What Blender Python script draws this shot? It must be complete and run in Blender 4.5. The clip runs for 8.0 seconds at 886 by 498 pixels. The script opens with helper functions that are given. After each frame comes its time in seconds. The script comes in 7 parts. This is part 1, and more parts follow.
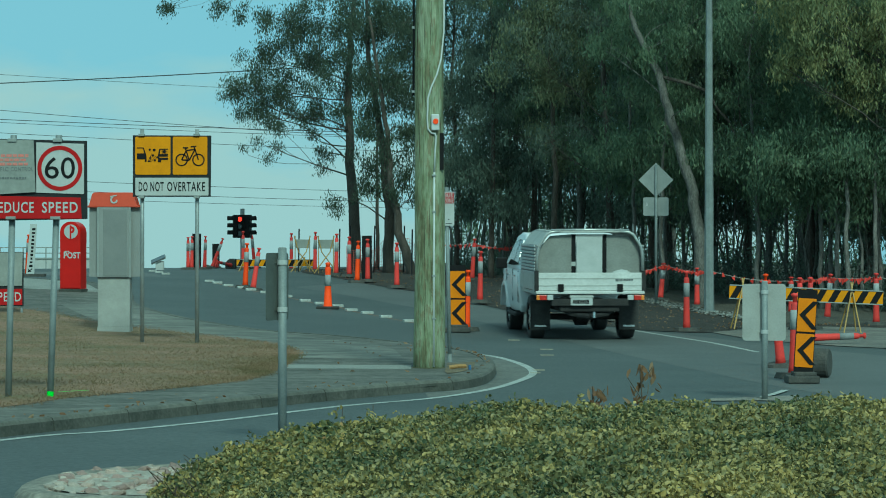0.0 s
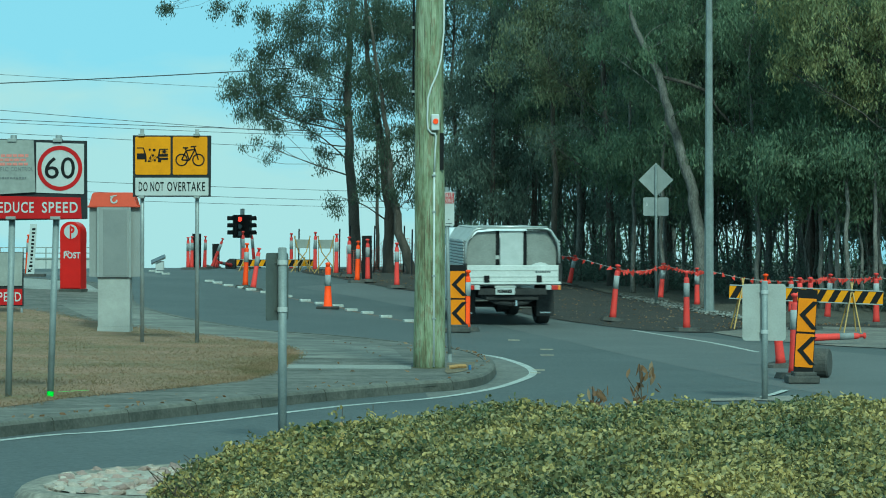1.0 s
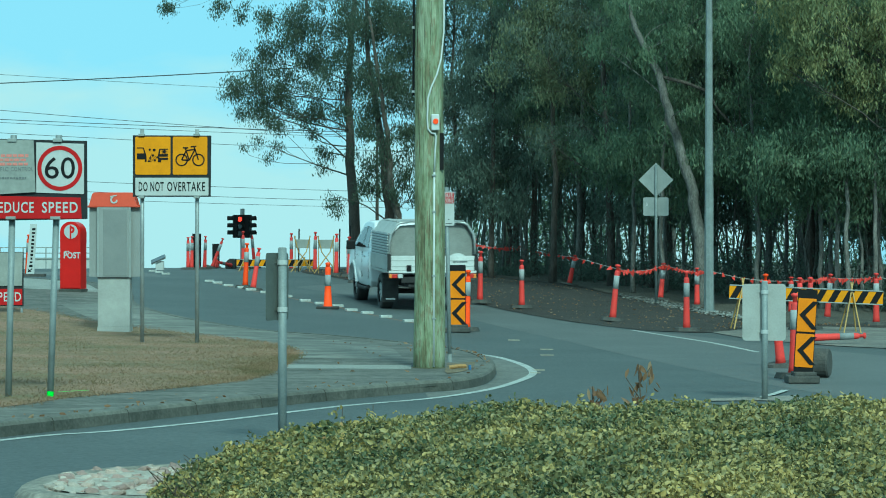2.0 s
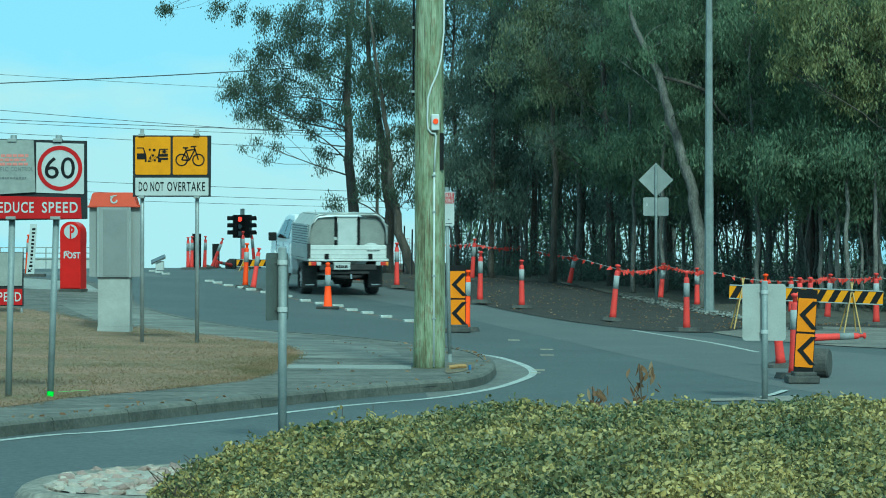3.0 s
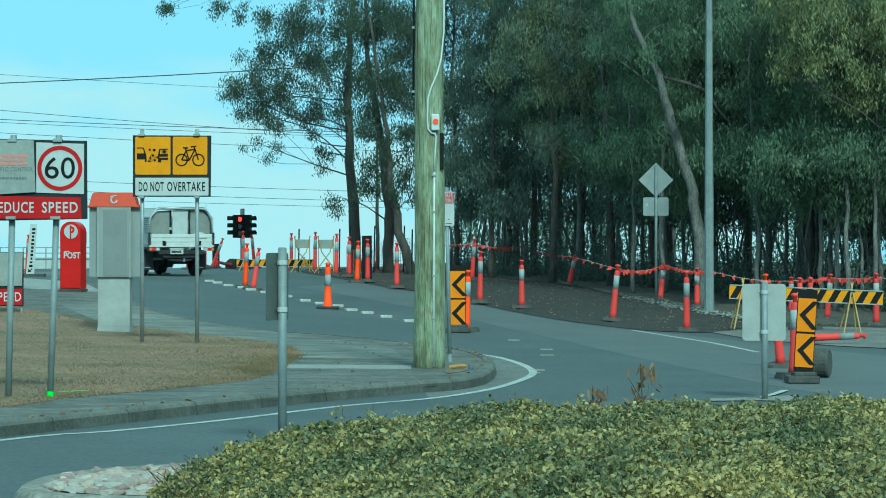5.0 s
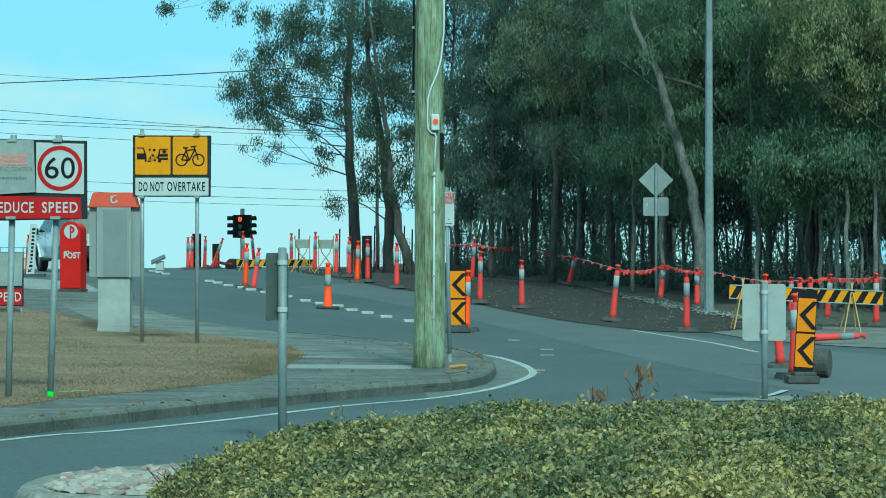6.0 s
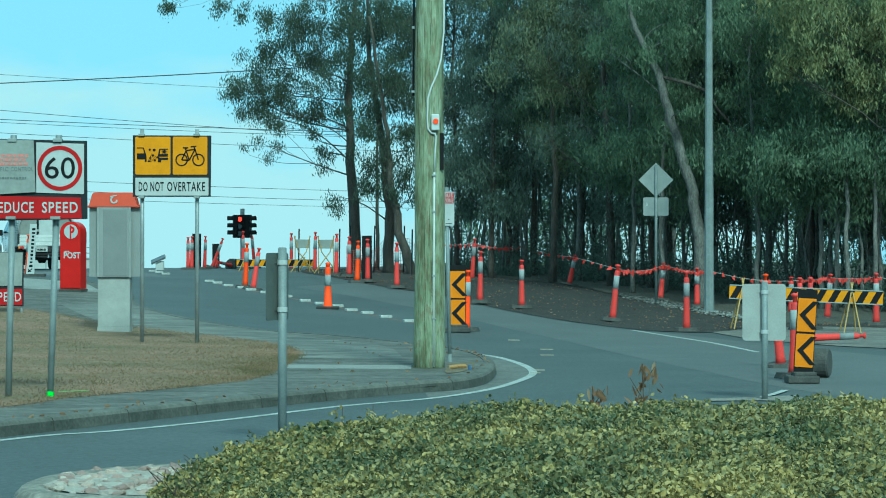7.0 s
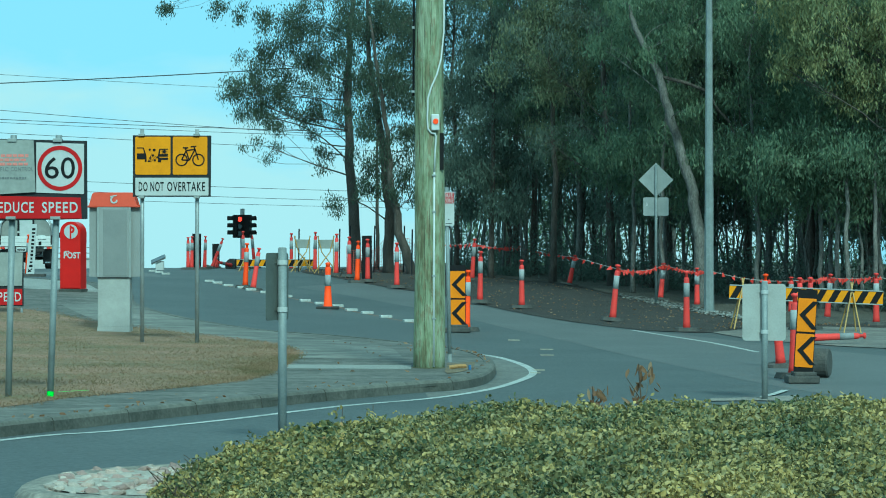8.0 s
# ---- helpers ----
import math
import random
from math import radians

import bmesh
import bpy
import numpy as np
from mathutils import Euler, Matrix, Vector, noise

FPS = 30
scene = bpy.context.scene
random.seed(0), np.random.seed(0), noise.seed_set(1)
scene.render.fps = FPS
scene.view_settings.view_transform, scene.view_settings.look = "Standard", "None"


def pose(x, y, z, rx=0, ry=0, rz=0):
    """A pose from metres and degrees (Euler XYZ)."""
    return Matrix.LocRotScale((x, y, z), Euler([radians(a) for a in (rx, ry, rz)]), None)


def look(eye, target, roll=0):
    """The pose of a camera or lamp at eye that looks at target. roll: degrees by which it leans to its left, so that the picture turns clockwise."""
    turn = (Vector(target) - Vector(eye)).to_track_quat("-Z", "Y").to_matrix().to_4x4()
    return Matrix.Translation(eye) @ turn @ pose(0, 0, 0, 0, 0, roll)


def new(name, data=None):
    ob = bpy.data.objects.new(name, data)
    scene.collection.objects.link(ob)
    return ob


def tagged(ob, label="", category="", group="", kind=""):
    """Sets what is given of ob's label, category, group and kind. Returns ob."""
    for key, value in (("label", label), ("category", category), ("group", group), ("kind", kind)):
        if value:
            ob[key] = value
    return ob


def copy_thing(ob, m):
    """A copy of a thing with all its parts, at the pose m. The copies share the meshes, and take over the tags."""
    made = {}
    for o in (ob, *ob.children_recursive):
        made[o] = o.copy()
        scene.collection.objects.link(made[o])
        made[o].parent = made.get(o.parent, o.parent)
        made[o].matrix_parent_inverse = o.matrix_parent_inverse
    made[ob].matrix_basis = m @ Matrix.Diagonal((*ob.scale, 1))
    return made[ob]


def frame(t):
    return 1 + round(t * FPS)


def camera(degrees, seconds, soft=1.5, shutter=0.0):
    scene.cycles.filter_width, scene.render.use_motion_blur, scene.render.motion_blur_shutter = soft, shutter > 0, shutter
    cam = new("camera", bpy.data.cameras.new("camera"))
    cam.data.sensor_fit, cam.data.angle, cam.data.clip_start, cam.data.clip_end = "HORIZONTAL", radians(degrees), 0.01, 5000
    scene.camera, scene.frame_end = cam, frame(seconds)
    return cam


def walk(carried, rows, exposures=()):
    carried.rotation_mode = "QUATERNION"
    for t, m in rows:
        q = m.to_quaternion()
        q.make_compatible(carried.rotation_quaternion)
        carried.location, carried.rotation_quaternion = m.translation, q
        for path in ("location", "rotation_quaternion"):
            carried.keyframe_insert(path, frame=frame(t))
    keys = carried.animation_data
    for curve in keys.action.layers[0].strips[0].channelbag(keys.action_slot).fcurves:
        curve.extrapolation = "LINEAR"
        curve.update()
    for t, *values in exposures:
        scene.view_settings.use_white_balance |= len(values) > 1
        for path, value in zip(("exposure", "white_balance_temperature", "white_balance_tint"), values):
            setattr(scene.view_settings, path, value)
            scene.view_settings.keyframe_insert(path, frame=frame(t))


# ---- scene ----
EYE = (0, 0, 1.65)
cam = camera(19.0, 8.0, soft=1.0, shutter=0.5)
VIEW = look(EYE, (0, 100, 1.65))
walk(cam, [(0.0, VIEW), (8.0, VIEW)],
     exposures=[(0.0, -0.30, 5250, -36), (0.5, -0.10, 5220, -36), (1.0, 0.06, 5150, -36), (1.6, 0.16, 5050, -36),
                (3.5, 0.20, 4900, -36), (8.0, 0.20, 4820, -36)])

# ---- world and sun ----
SUN_EL, SUN_AZ = radians(38), radians(167)
world = bpy.data.worlds.new("world")
scene.world = world
world.use_nodes = True
wn, wl = world.node_tree.nodes, world.node_tree.links
sky = wn.new("ShaderNodeTexSky")
sky.sky_type, sky.sun_disc = "NISHITA", False
sky.sun_elevation, sky.sun_rotation = SUN_EL, SUN_AZ
sky.air_density, sky.dust_density, sky.ozone_density = 1.0, 0.3, 2.0
# the haze near the horizon is thin: look the sky up a little higher
wup = wn.new("ShaderNodeMapping")
wup.inputs["Location"].default_value = (0, 0, 0.15)
wup.inputs["Scale"].default_value = (1, 1, 0.2)
wtc = wn.new("ShaderNodeTexCoord")
wmap = wn.new("ShaderNodeMapping")
wmap.inputs["Scale"].default_value = (3.0, 3.0, 9.0)
wcloud = wn.new("ShaderNodeTexNoise")
wcloud.inputs["Scale"].default_value = 2.2
wcloud.inputs["Detail"].default_value = 7
wramp = wn.new("ShaderNodeValToRGB")
wramp.color_ramp.elements[0].position, wramp.color_ramp.elements[1].position = 0.475, 0.61
wramp.color_ramp.elements[0].color = (0.30, 0.30, 0.30, 1)
wmix = wn.new("ShaderNodeMixRGB")
wmix.inputs["Color2"].default_value = (5.6, 6.35, 6.7, 1)
wtint = wn.new("ShaderNodeMixRGB")
wtint.blend_type = "MULTIPLY"
wtint.inputs["Fac"].default_value = 1.0
wtint.inputs["Color2"].default_value = (0.93, 1.05, 1.02, 1)
wl.new(wtc.outputs["Generated"], wmap.inputs["Vector"])
wl.new(wmap.outputs["Vector"], wcloud.inputs["Vector"])
# clouds bank up low over the horizon
wsep, wlow, wmul = wn.new("ShaderNodeSeparateXYZ"), wn.new("ShaderNodeMapRange"), wn.new("ShaderNodeMath")
wlow.inputs["From Min"].default_value, wlow.inputs["From Max"].default_value = 0.05, 0.0
wlow.inputs["To Min"].default_value, wlow.inputs["To Max"].default_value = 0.93, 1.20
wmul.operation = "MULTIPLY"
wl.new(wtc.outputs["Generated"], wup.inputs["Vector"])
wl.new(wup.outputs["Vector"], sky.inputs["Vector"])
wl.new(wtc.outputs["Generated"], wsep.inputs["Vector"])
wl.new(wsep.outputs["Z"], wlow.inputs["Value"])
# unseen broken cloud added overhead, bright enough to raise the fill light
whigh, wadd = wn.new("ShaderNodeMapRange"), wn.new("ShaderNodeMath")
whigh.inputs["From Min"].default_value, whigh.inputs["From Max"].default_value = 0.2, 0.6
whigh.inputs["To Min"].default_value, whigh.inputs["To Max"].default_value = 0.0, 0.25
wadd.operation = "ADD"
wl.new(wsep.outputs["Z"], whigh.inputs["Value"])
wl.new(wlow.outputs["Result"], wadd.inputs[0])
wl.new(whigh.outputs["Result"], wadd.inputs[1])
wl.new(wadd.outputs["Value"], wmul.inputs[0])
wl.new(wcloud.outputs["Fac"], wmul.inputs[1])
wl.new(wmul.outputs["Value"], wramp.inputs["Fac"])
wl.new(wramp.outputs["Color"], wmix.inputs["Fac"])
wl.new(sky.outputs["Color"], wtint.inputs["Color1"])
wl.new(wtint.outputs["Color"], wmix.inputs["Color1"])
wl.new(wmix.outputs["Color"], wn["Background"].inputs["Color"])
wn["Background"].inputs["Strength"].default_value = 0.106
sun_data = bpy.data.lights.new("sun", "SUN")
sun_data.energy, sun_data.angle, sun_data.color = 3.0, radians(11), (1.0, 0.95, 0.87)
sun = new("sun", sun_data)
sun.matrix_world = look((10 * math.sin(SUN_AZ), 10 * math.cos(SUN_AZ), 10 * math.tan(SUN_EL)), (0, 0, 0))


# ---- materials ----
def mat(name, c1, c2=None, scale=3.0, fine=60.0, rough=0.7, metal=0.0, bump=0.2, depth=0.01, island=False, piece=0.0, spec=0.5, stretch=None, grain=0.28):
    """Two-scale varied surface: stains at scale, grain at fine."""
    m = bpy.data.materials.new(name)
    m.use_nodes = True
    n, l = m.node_tree.nodes, m.node_tree.links
    b = n["Principled BSDF"]
    c2 = c2 or tuple(v * 0.7 for v in c1)
    tc = n.new("ShaderNodeTexCoord")
    vec = tc.outputs["Object"]
    if stretch:
        mp = n.new("ShaderNodeMapping")
        mp.inputs["Scale"].default_value = stretch
        l.new(vec, mp.inputs["Vector"])
        vec = mp.outputs["Vector"]
    na, nb = n.new("ShaderNodeTexNoise"), n.new("ShaderNodeTexNoise")
    na.inputs["Scale"].default_value, na.inputs["Detail"].default_value, na.inputs["Roughness"].default_value = scale, 5, 0.65
    nb.inputs["Scale"].default_value, nb.inputs["Detail"].default_value = fine, 3
    l.new(vec, na.inputs["Vector"])
    l.new(vec, nb.inputs["Vector"])
    ra = n.new("ShaderNodeMapRange")
    ra.inputs["From Min"].default_value, ra.inputs["From Max"].default_value = 0.32, 0.68
    l.new(na.outputs["Fac"], ra.inputs["Value"])
    mx = n.new("ShaderNodeMixRGB")
    mx.inputs["Color1"].default_value, mx.inputs["Color2"].default_value = (*c1, 1), (*c2, 1)
    l.new(ra.outputs["Result"], mx.inputs["Fac"])
    hs = n.new("ShaderNodeHueSaturation")
    l.new(mx.outputs["Color"], hs.inputs["Color"])
    rb = n.new("ShaderNodeMapRange")
    rb.inputs["From Min"].default_value, rb.inputs["From Max"].default_value = 0.28, 0.72
    rb.inputs["To Min"].default_value, rb.inputs["To Max"].default_value = 1 - grain, 1 + grain
    l.new(nb.outputs["Fac"], rb.inputs["Value"])
    val = rb.outputs["Result"]
    if island or piece:
        src = n.new("ShaderNodeNewGeometry").outputs["Random Per Island"] if island else n.new("ShaderNodeObjectInfo").outputs["Random"]
        ri = n.new("ShaderNodeMapRange")
        w = piece or 0.35
        ri.inputs["To Min"].default_value, ri.inputs["To Max"].default_value = 1 - w, 1 + w
        l.new(src, ri.inputs["Value"])
        mul = n.new("ShaderNodeMath")
        mul.operation = "MULTIPLY"
        l.new(val, mul.inputs[0])
        l.new(ri.outputs["Result"], mul.inputs[1])
        val = mul.outputs["Value"]
    l.new(val, hs.inputs["Value"])
    l.new(hs.outputs["Color"], b.inputs["Base Color"])
    b.inputs["Roughness"].default_value, b.inputs["Metallic"].default_value = rough, metal
    b.inputs["Specular IOR Level"].default_value = spec
    if bump:
        bp = n.new("ShaderNodeBump")
        bp.inputs["Strength"].default_value, bp.inputs["Distance"].default_value = bump, depth
        l.new(nb.outputs["Fac"], bp.inputs["Height"])
        l.new(bp.outputs["Normal"], b.inputs["Normal"])
    return m


def leafmat(name, colours, rough=0.65, trans=0.5, patch=1.3, mixed=0.55):
    """Leaves: colour picked leaf by leaf, with some light passing through."""
    m = bpy.data.materials.new(name)
    m.use_nodes = True
    n, l = m.node_tree.nodes, m.node_tree.links
    b = n["Principled BSDF"]
    g = n.new("ShaderNodeNewGeometry")
    rp = n.new("ShaderNodeValToRGB")
    rp.color_ramp.elements[0].color = (*colours[0], 1)
    rp.color_ramp.elements[1].color = (*colours[-1], 1)
    for i, c in enumerate(colours[1:-1], 1):
        rp.color_ramp.elements.new(i / (len(colours) - 1)).color = (*c, 1)
    tc = n.new("ShaderNodeTexCoord")
    nz = n.new("ShaderNodeTexNoise")
    nz.inputs["Scale"].default_value, nz.inputs["Detail"].default_value = patch, 4
    l.new(tc.outputs["Object"], nz.inputs["Vector"])
    ma = n.new("ShaderNodeMath")
    ma.operation = "MULTIPLY_ADD"
    ma.inputs[1].default_value = mixed
    sh = n.new("ShaderNodeMapRange")
    sh.inputs["From Min"].default_value, sh.inputs["From Max"].default_value = 0.3, 0.7
    sh.inputs["To Max"].default_value = 1 - mixed
    l.new(nz.outputs["Fac"], sh.inputs["Value"])
    l.new(g.outputs["Random Per Island"], ma.inputs[0])
    l.new(sh.outputs["Result"], ma.inputs[2])
    l.new(ma.outputs["Value"], rp.inputs["Fac"])
    l.new(rp.outputs["Color"], b.inputs["Base Color"])
    b.inputs["Roughness"].default_value = rough
    tr = n.new("ShaderNodeBsdfTranslucent")
    l.new(rp.outputs["Color"], tr.inputs["Color"])
    ms = n.new("ShaderNodeMixShader")
    ms.inputs["Fac"].default_value = trans
    l.new(b.outputs["BSDF"], ms.inputs[1])
    l.new(tr.outputs["BSDF"], ms.inputs[2])
    l.new(ms.outputs["Shader"], n["Material Output"].inputs["Surface"])
    return m


def glow(name, colour, strength):
    m = bpy.data.materials.new(name)
    m.use_nodes = True
    b = m.node_tree.nodes["Principled BSDF"]
    b.inputs["Base Color"].default_value = (*colour, 1)
    b.inputs["Emission Color"].default_value = (*colour, 1)
    b.inputs["Emission Strength"].default_value = strength
    return m


M_ASPHALT = mat("asphalt", (0.058, 0.067, 0.067), (0.083, 0.094, 0.092), 0.3, 24, 0.75, bump=0.5, depth=0.012)
M_ASPHALT_OLD = mat("old_asphalt", (0.11, 0.115, 0.115), (0.15, 0.155, 0.15), 0.8, 45, 0.9, bump=0.4)
M_EARTH = mat("earth", (0.11, 0.09, 0.06), (0.07, 0.075, 0.035), 0.6, 20, 0.95, bump=0.6, depth=0.05)
M_PATH = mat("weathered_concrete", (0.058, 0.058, 0.050), (0.155, 0.15, 0.128), 1.0, 8, 0.9, bump=0.5, depth=0.02, stretch=(1.1, 2.0, 1), grain=0.35)
M_CONCRETE = mat("concrete", (0.30, 0.30, 0.27), (0.21, 0.21, 0.19), 1.2, 40, 0.88, bump=0.3)
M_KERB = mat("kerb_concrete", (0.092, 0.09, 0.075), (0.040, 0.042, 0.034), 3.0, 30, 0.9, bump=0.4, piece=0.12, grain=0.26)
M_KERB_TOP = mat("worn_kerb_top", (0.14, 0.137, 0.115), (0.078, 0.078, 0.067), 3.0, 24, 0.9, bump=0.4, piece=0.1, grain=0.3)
M_PAINT = mat("road_paint", (0.48, 0.49, 0.46), (0.28, 0.29, 0.27), 6, 40, 0.7, bump=0.3)
M_LAWN = mat("dry_lawn", (0.25, 0.152, 0.10), (0.13, 0.108, 0.050), 0.8, 14, 0.95, bump=0.8, depth=0.03, stretch=(0.6, 1, 1), grain=0.4)
M_MULCH = mat("mulch", (0.030, 0.026, 0.022), (0.052, 0.045, 0.036), 1.8, 28, 0.95, bump=1.0, depth=0.06)
M_LITTER = mat("forest_litter", (0.10, 0.088, 0.068), (0.055, 0.052, 0.04), 1.0, 14, 0.95, bump=0.8, depth=0.08)
M_GALV = mat("galvanised_steel", (0.33, 0.35, 0.345), (0.24, 0.255, 0.255), 6, 80, 0.5, 0.3, bump=0.1, grain=0.1)
M_GALV_OLD = mat("old_galvanised_post", (0.25, 0.275, 0.27), (0.18, 0.20, 0.20), 6, 80, 0.6, 0.2, bump=0.1, grain=0.12)
M_DUST = mat("dusty_concrete", (0.20, 0.187, 0.16), (0.105, 0.10, 0.088), 1.6, 16, 0.92, bump=0.4, grain=0.4)
M_SIGNBACK = mat("sign_back_aluminium", (0.29, 0.305, 0.295), (0.235, 0.25, 0.24), 5, 50, 0.6, 0.15, bump=0.08, grain=0.06)
M_DARKFRAME = mat("dark_steel_frame", (0.016, 0.018, 0.020), (0.028, 0.03, 0.032), 6, 60, 0.6, spec=0.15, bump=0.1, grain=0.1)
M_WHITE = mat("white_sheeting", (0.47, 0.48, 0.47), (0.40, 0.41, 0.40), 4, 60, 0.6, spec=0.2, bump=0.05, grain=0.05)
M_YELLOW = mat("yellow_sheeting", (0.66, 0.27, 0.003), (0.55, 0.22, 0.003), 4, 60, 0.6, spec=0.12, bump=0.05, grain=0.05)
M_AMBER = mat("amber_chevron_sheeting", (0.68, 0.215, 0.004), (0.58, 0.18, 0.004), 4, 60, 0.6, spec=0.12, bump=0.05, grain=0.06)
M_DASH = mat("tan_road_paint", (0.40, 0.35, 0.25), (0.25, 0.22, 0.16), 6, 40, 0.8, bump=0.3)
M_GUTTER = mat("grey_gutter_concrete", (0.17, 0.17, 0.15), (0.105, 0.107, 0.098), 2.0, 20, 0.9, bump=0.4, grain=0.3)
M_RIM = mat("sandy_rough_kerb", (0.27, 0.245, 0.205), (0.15, 0.142, 0.12), 5, 22, 0.92, bump=0.8, depth=0.02, grain=0.35)
M_RED = mat("red_sheeting", (0.38, 0.008, 0.012), (0.31, 0.008, 0.011), 4, 60, 0.6, spec=0.12, bump=0.05, grain=0.05)
M_BLACK = mat("black_paint", (0.008, 0.008, 0.009), (0.014, 0.014, 0.014), 6, 60, 0.6, spec=0.12, bump=0.05, grain=0.1)
M_RUBBER = mat("black_rubber", (0.022, 0.022, 0.022), (0.05, 0.048, 0.045), 4, 50, 0.85, bump=0.3)
M_RUBBER_GREY = mat("dusty_rubber", (0.085, 0.08, 0.07), (0.045, 0.045, 0.042), 6, 50, 0.9, bump=0.3)
M_ORANGE = mat("orange_plastic", (0.88, 0.075, 0.008), (0.78, 0.06, 0.010), 4, 40, 0.6, spec=0.2, bump=0.06, piece=0.12, grain=0.08)
M_REDPLASTIC = mat("faded_red_plastic", (0.66, 0.050, 0.042), (0.54, 0.058, 0.055), 4, 40, 0.6, spec=0.2, bump=0.06, piece=0.16, grain=0.08)
M_REFLECT = mat("silver_sleeve", (0.32, 0.335, 0.335), (0.23, 0.24, 0.24), 8, 60, 0.6, 0.0, bump=0.05, piece=0.2, grain=0.08, spec=0.3)
M_FLAG = mat("bunting_plastic", (0.70, 0.05, 0.035), (0.55, 0.04, 0.03), 6, 40, 0.55, bump=0.1, piece=0.2)
M_ROPE = mat("pale_cord", (0.45, 0.42, 0.38), None, 8, 60, 0.8)
def timber():
    """Weathered treated timber: peeling grey-green and olive-brown flakes over fine upright grain."""
    m = bpy.data.materials.new("treated_timber")
    m.use_nodes = True
    n, l = m.node_tree.nodes, m.node_tree.links
    b = n["Principled BSDF"]
    tc = n.new("ShaderNodeTexCoord")
    outs = []
    for stretch, scale, detail in (((6, 6, 1.5), 1.5, 8), ((9, 9, 2.2), 2.2, 7), ((22, 22, 1.3), 3.0, 4)):
        mp, nz = n.new("ShaderNodeMapping"), n.new("ShaderNodeTexNoise")
        mp.inputs["Scale"].default_value = stretch
        nz.inputs["Scale"].default_value, nz.inputs["Detail"].default_value, nz.inputs["Roughness"].default_value = scale, detail, 0.6
        l.new(tc.outputs["Object"], mp.inputs["Vector"])
        l.new(mp.outputs["Vector"], nz.inputs["Vector"])
        outs.append(nz.outputs["Fac"])
    base = n.new("ShaderNodeValToRGB")
    base.color_ramp.elements[0].position, base.color_ramp.elements[0].color = 0.38, (0.140, 0.140, 0.080, 1)
    base.color_ramp.elements[1].position, base.color_ramp.elements[1].color = 0.60, (0.31, 0.345, 0.235, 1)
    base.color_ramp.elements.new(0.47).color = (0.215, 0.250, 0.150, 1)
    base.color_ramp.elements.new(0.52).color = (0.25, 0.285, 0.180, 1)
    l.new(outs[0], base.inputs["Fac"])
    flake = n.new("ShaderNodeMapRange")
    flake.inputs["From Min"].default_value, flake.inputs["From Max"].default_value = 0.54, 0.60
    flake.inputs["To Max"].default_value = 0.75
    l.new(outs[1], flake.inputs["Value"])
    mx = n.new("ShaderNodeMixRGB")
    mx.inputs["Color2"].default_value = (0.20, 0.175, 0.105, 1)
    l.new(base.outputs["Color"], mx.inputs["Color1"])
    l.new(flake.outputs["Result"], mx.inputs["Fac"])
    grain = n.new("ShaderNodeMapRange")
    grain.inputs["From Min"].default_value, grain.inputs["From Max"].default_value = 0.3, 0.7
    grain.inputs["To Min"].default_value, grain.inputs["To Max"].default_value = 0.72, 1.22
    l.new(outs[2], grain.inputs["Value"])
    hs = n.new("ShaderNodeHueSaturation")
    l.new(mx.outputs["Color"], hs.inputs["Color"])
    l.new(grain.outputs["Result"], hs.inputs["Value"])
    l.new(hs.outputs["Color"], b.inputs["Base Color"])
    b.inputs["Roughness"].default_value = 0.9
    b.inputs["Specular IOR Level"].default_value = 0.2
    bp = n.new("ShaderNodeBump")
    bp.inputs["Strength"].default_value, bp.inputs["Distance"].default_value = 0.9, 0.02
    l.new(outs[2], bp.inputs["Height"])
    l.new(bp.outputs["Normal"], b.inputs["Normal"])
    return m


M_POLE = timber()
M_POLE_DARK = mat("dark_timber_crack", (0.07, 0.06, 0.035), None, 6, 30, 0.95)
M_CONDUIT = mat("grey_conduit", (0.55, 0.57, 0.56), (0.45, 0.47, 0.46), 5, 40, 0.5, grain=0.08)
M_STAINLESS = mat("brushed_stainless", (0.28, 0.285, 0.275), (0.22, 0.225, 0.215), 3, 90, 0.5, 0.2, bump=0.06, stretch=(1, 1, 0.2), grain=0.07)
M_POSTRED = mat("pillar_red_enamel", (0.48, 0.008, 0.008), (0.40, 0.008, 0.008), 3, 50, 0.4, spec=0.2, bump=0.04, grain=0.05)
M_BARK_DARK = mat("dark_rough_bark", (0.12, 0.102, 0.085), (0.065, 0.056, 0.047), 4, 22, 0.95, bump=1.0, depth=0.04, stretch=(3, 3, 0.6))
M_BARK_PALE = mat("pale_gum_bark", (0.20, 0.19, 0.172), (0.072, 0.068, 0.06), 3.2, 18, 0.85, bump=0.8, depth=0.02, stretch=(2, 2, 0.8), grain=0.35)
M_TWIG = mat("twig", (0.10, 0.07, 0.045), (0.06, 0.045, 0.035), 10, 40, 0.9)
M_LEAF_DARK = leafmat("gum_leaves_dark", [(0.080, 0.112, 0.092), (0.130, 0.165, 0.128), (0.180, 0.205, 0.150)], 0.65, 0.42)
M_LEAF = leafmat("gum_leaves", [(0.084, 0.130, 0.084), (0.138, 0.190, 0.112), (0.200, 0.245, 0.136)], 0.65, 0.42)
# same gum leaf for the crest trees, their shade darkened into the colour
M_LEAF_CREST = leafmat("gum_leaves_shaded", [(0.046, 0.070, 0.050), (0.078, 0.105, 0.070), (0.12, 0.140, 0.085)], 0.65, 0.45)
M_LEAF_SAGE = leafmat("gum_leaves_sage", [(0.10, 0.132, 0.080), (0.165, 0.192, 0.108), (0.235, 0.242, 0.130)], 0.65, 0.40)
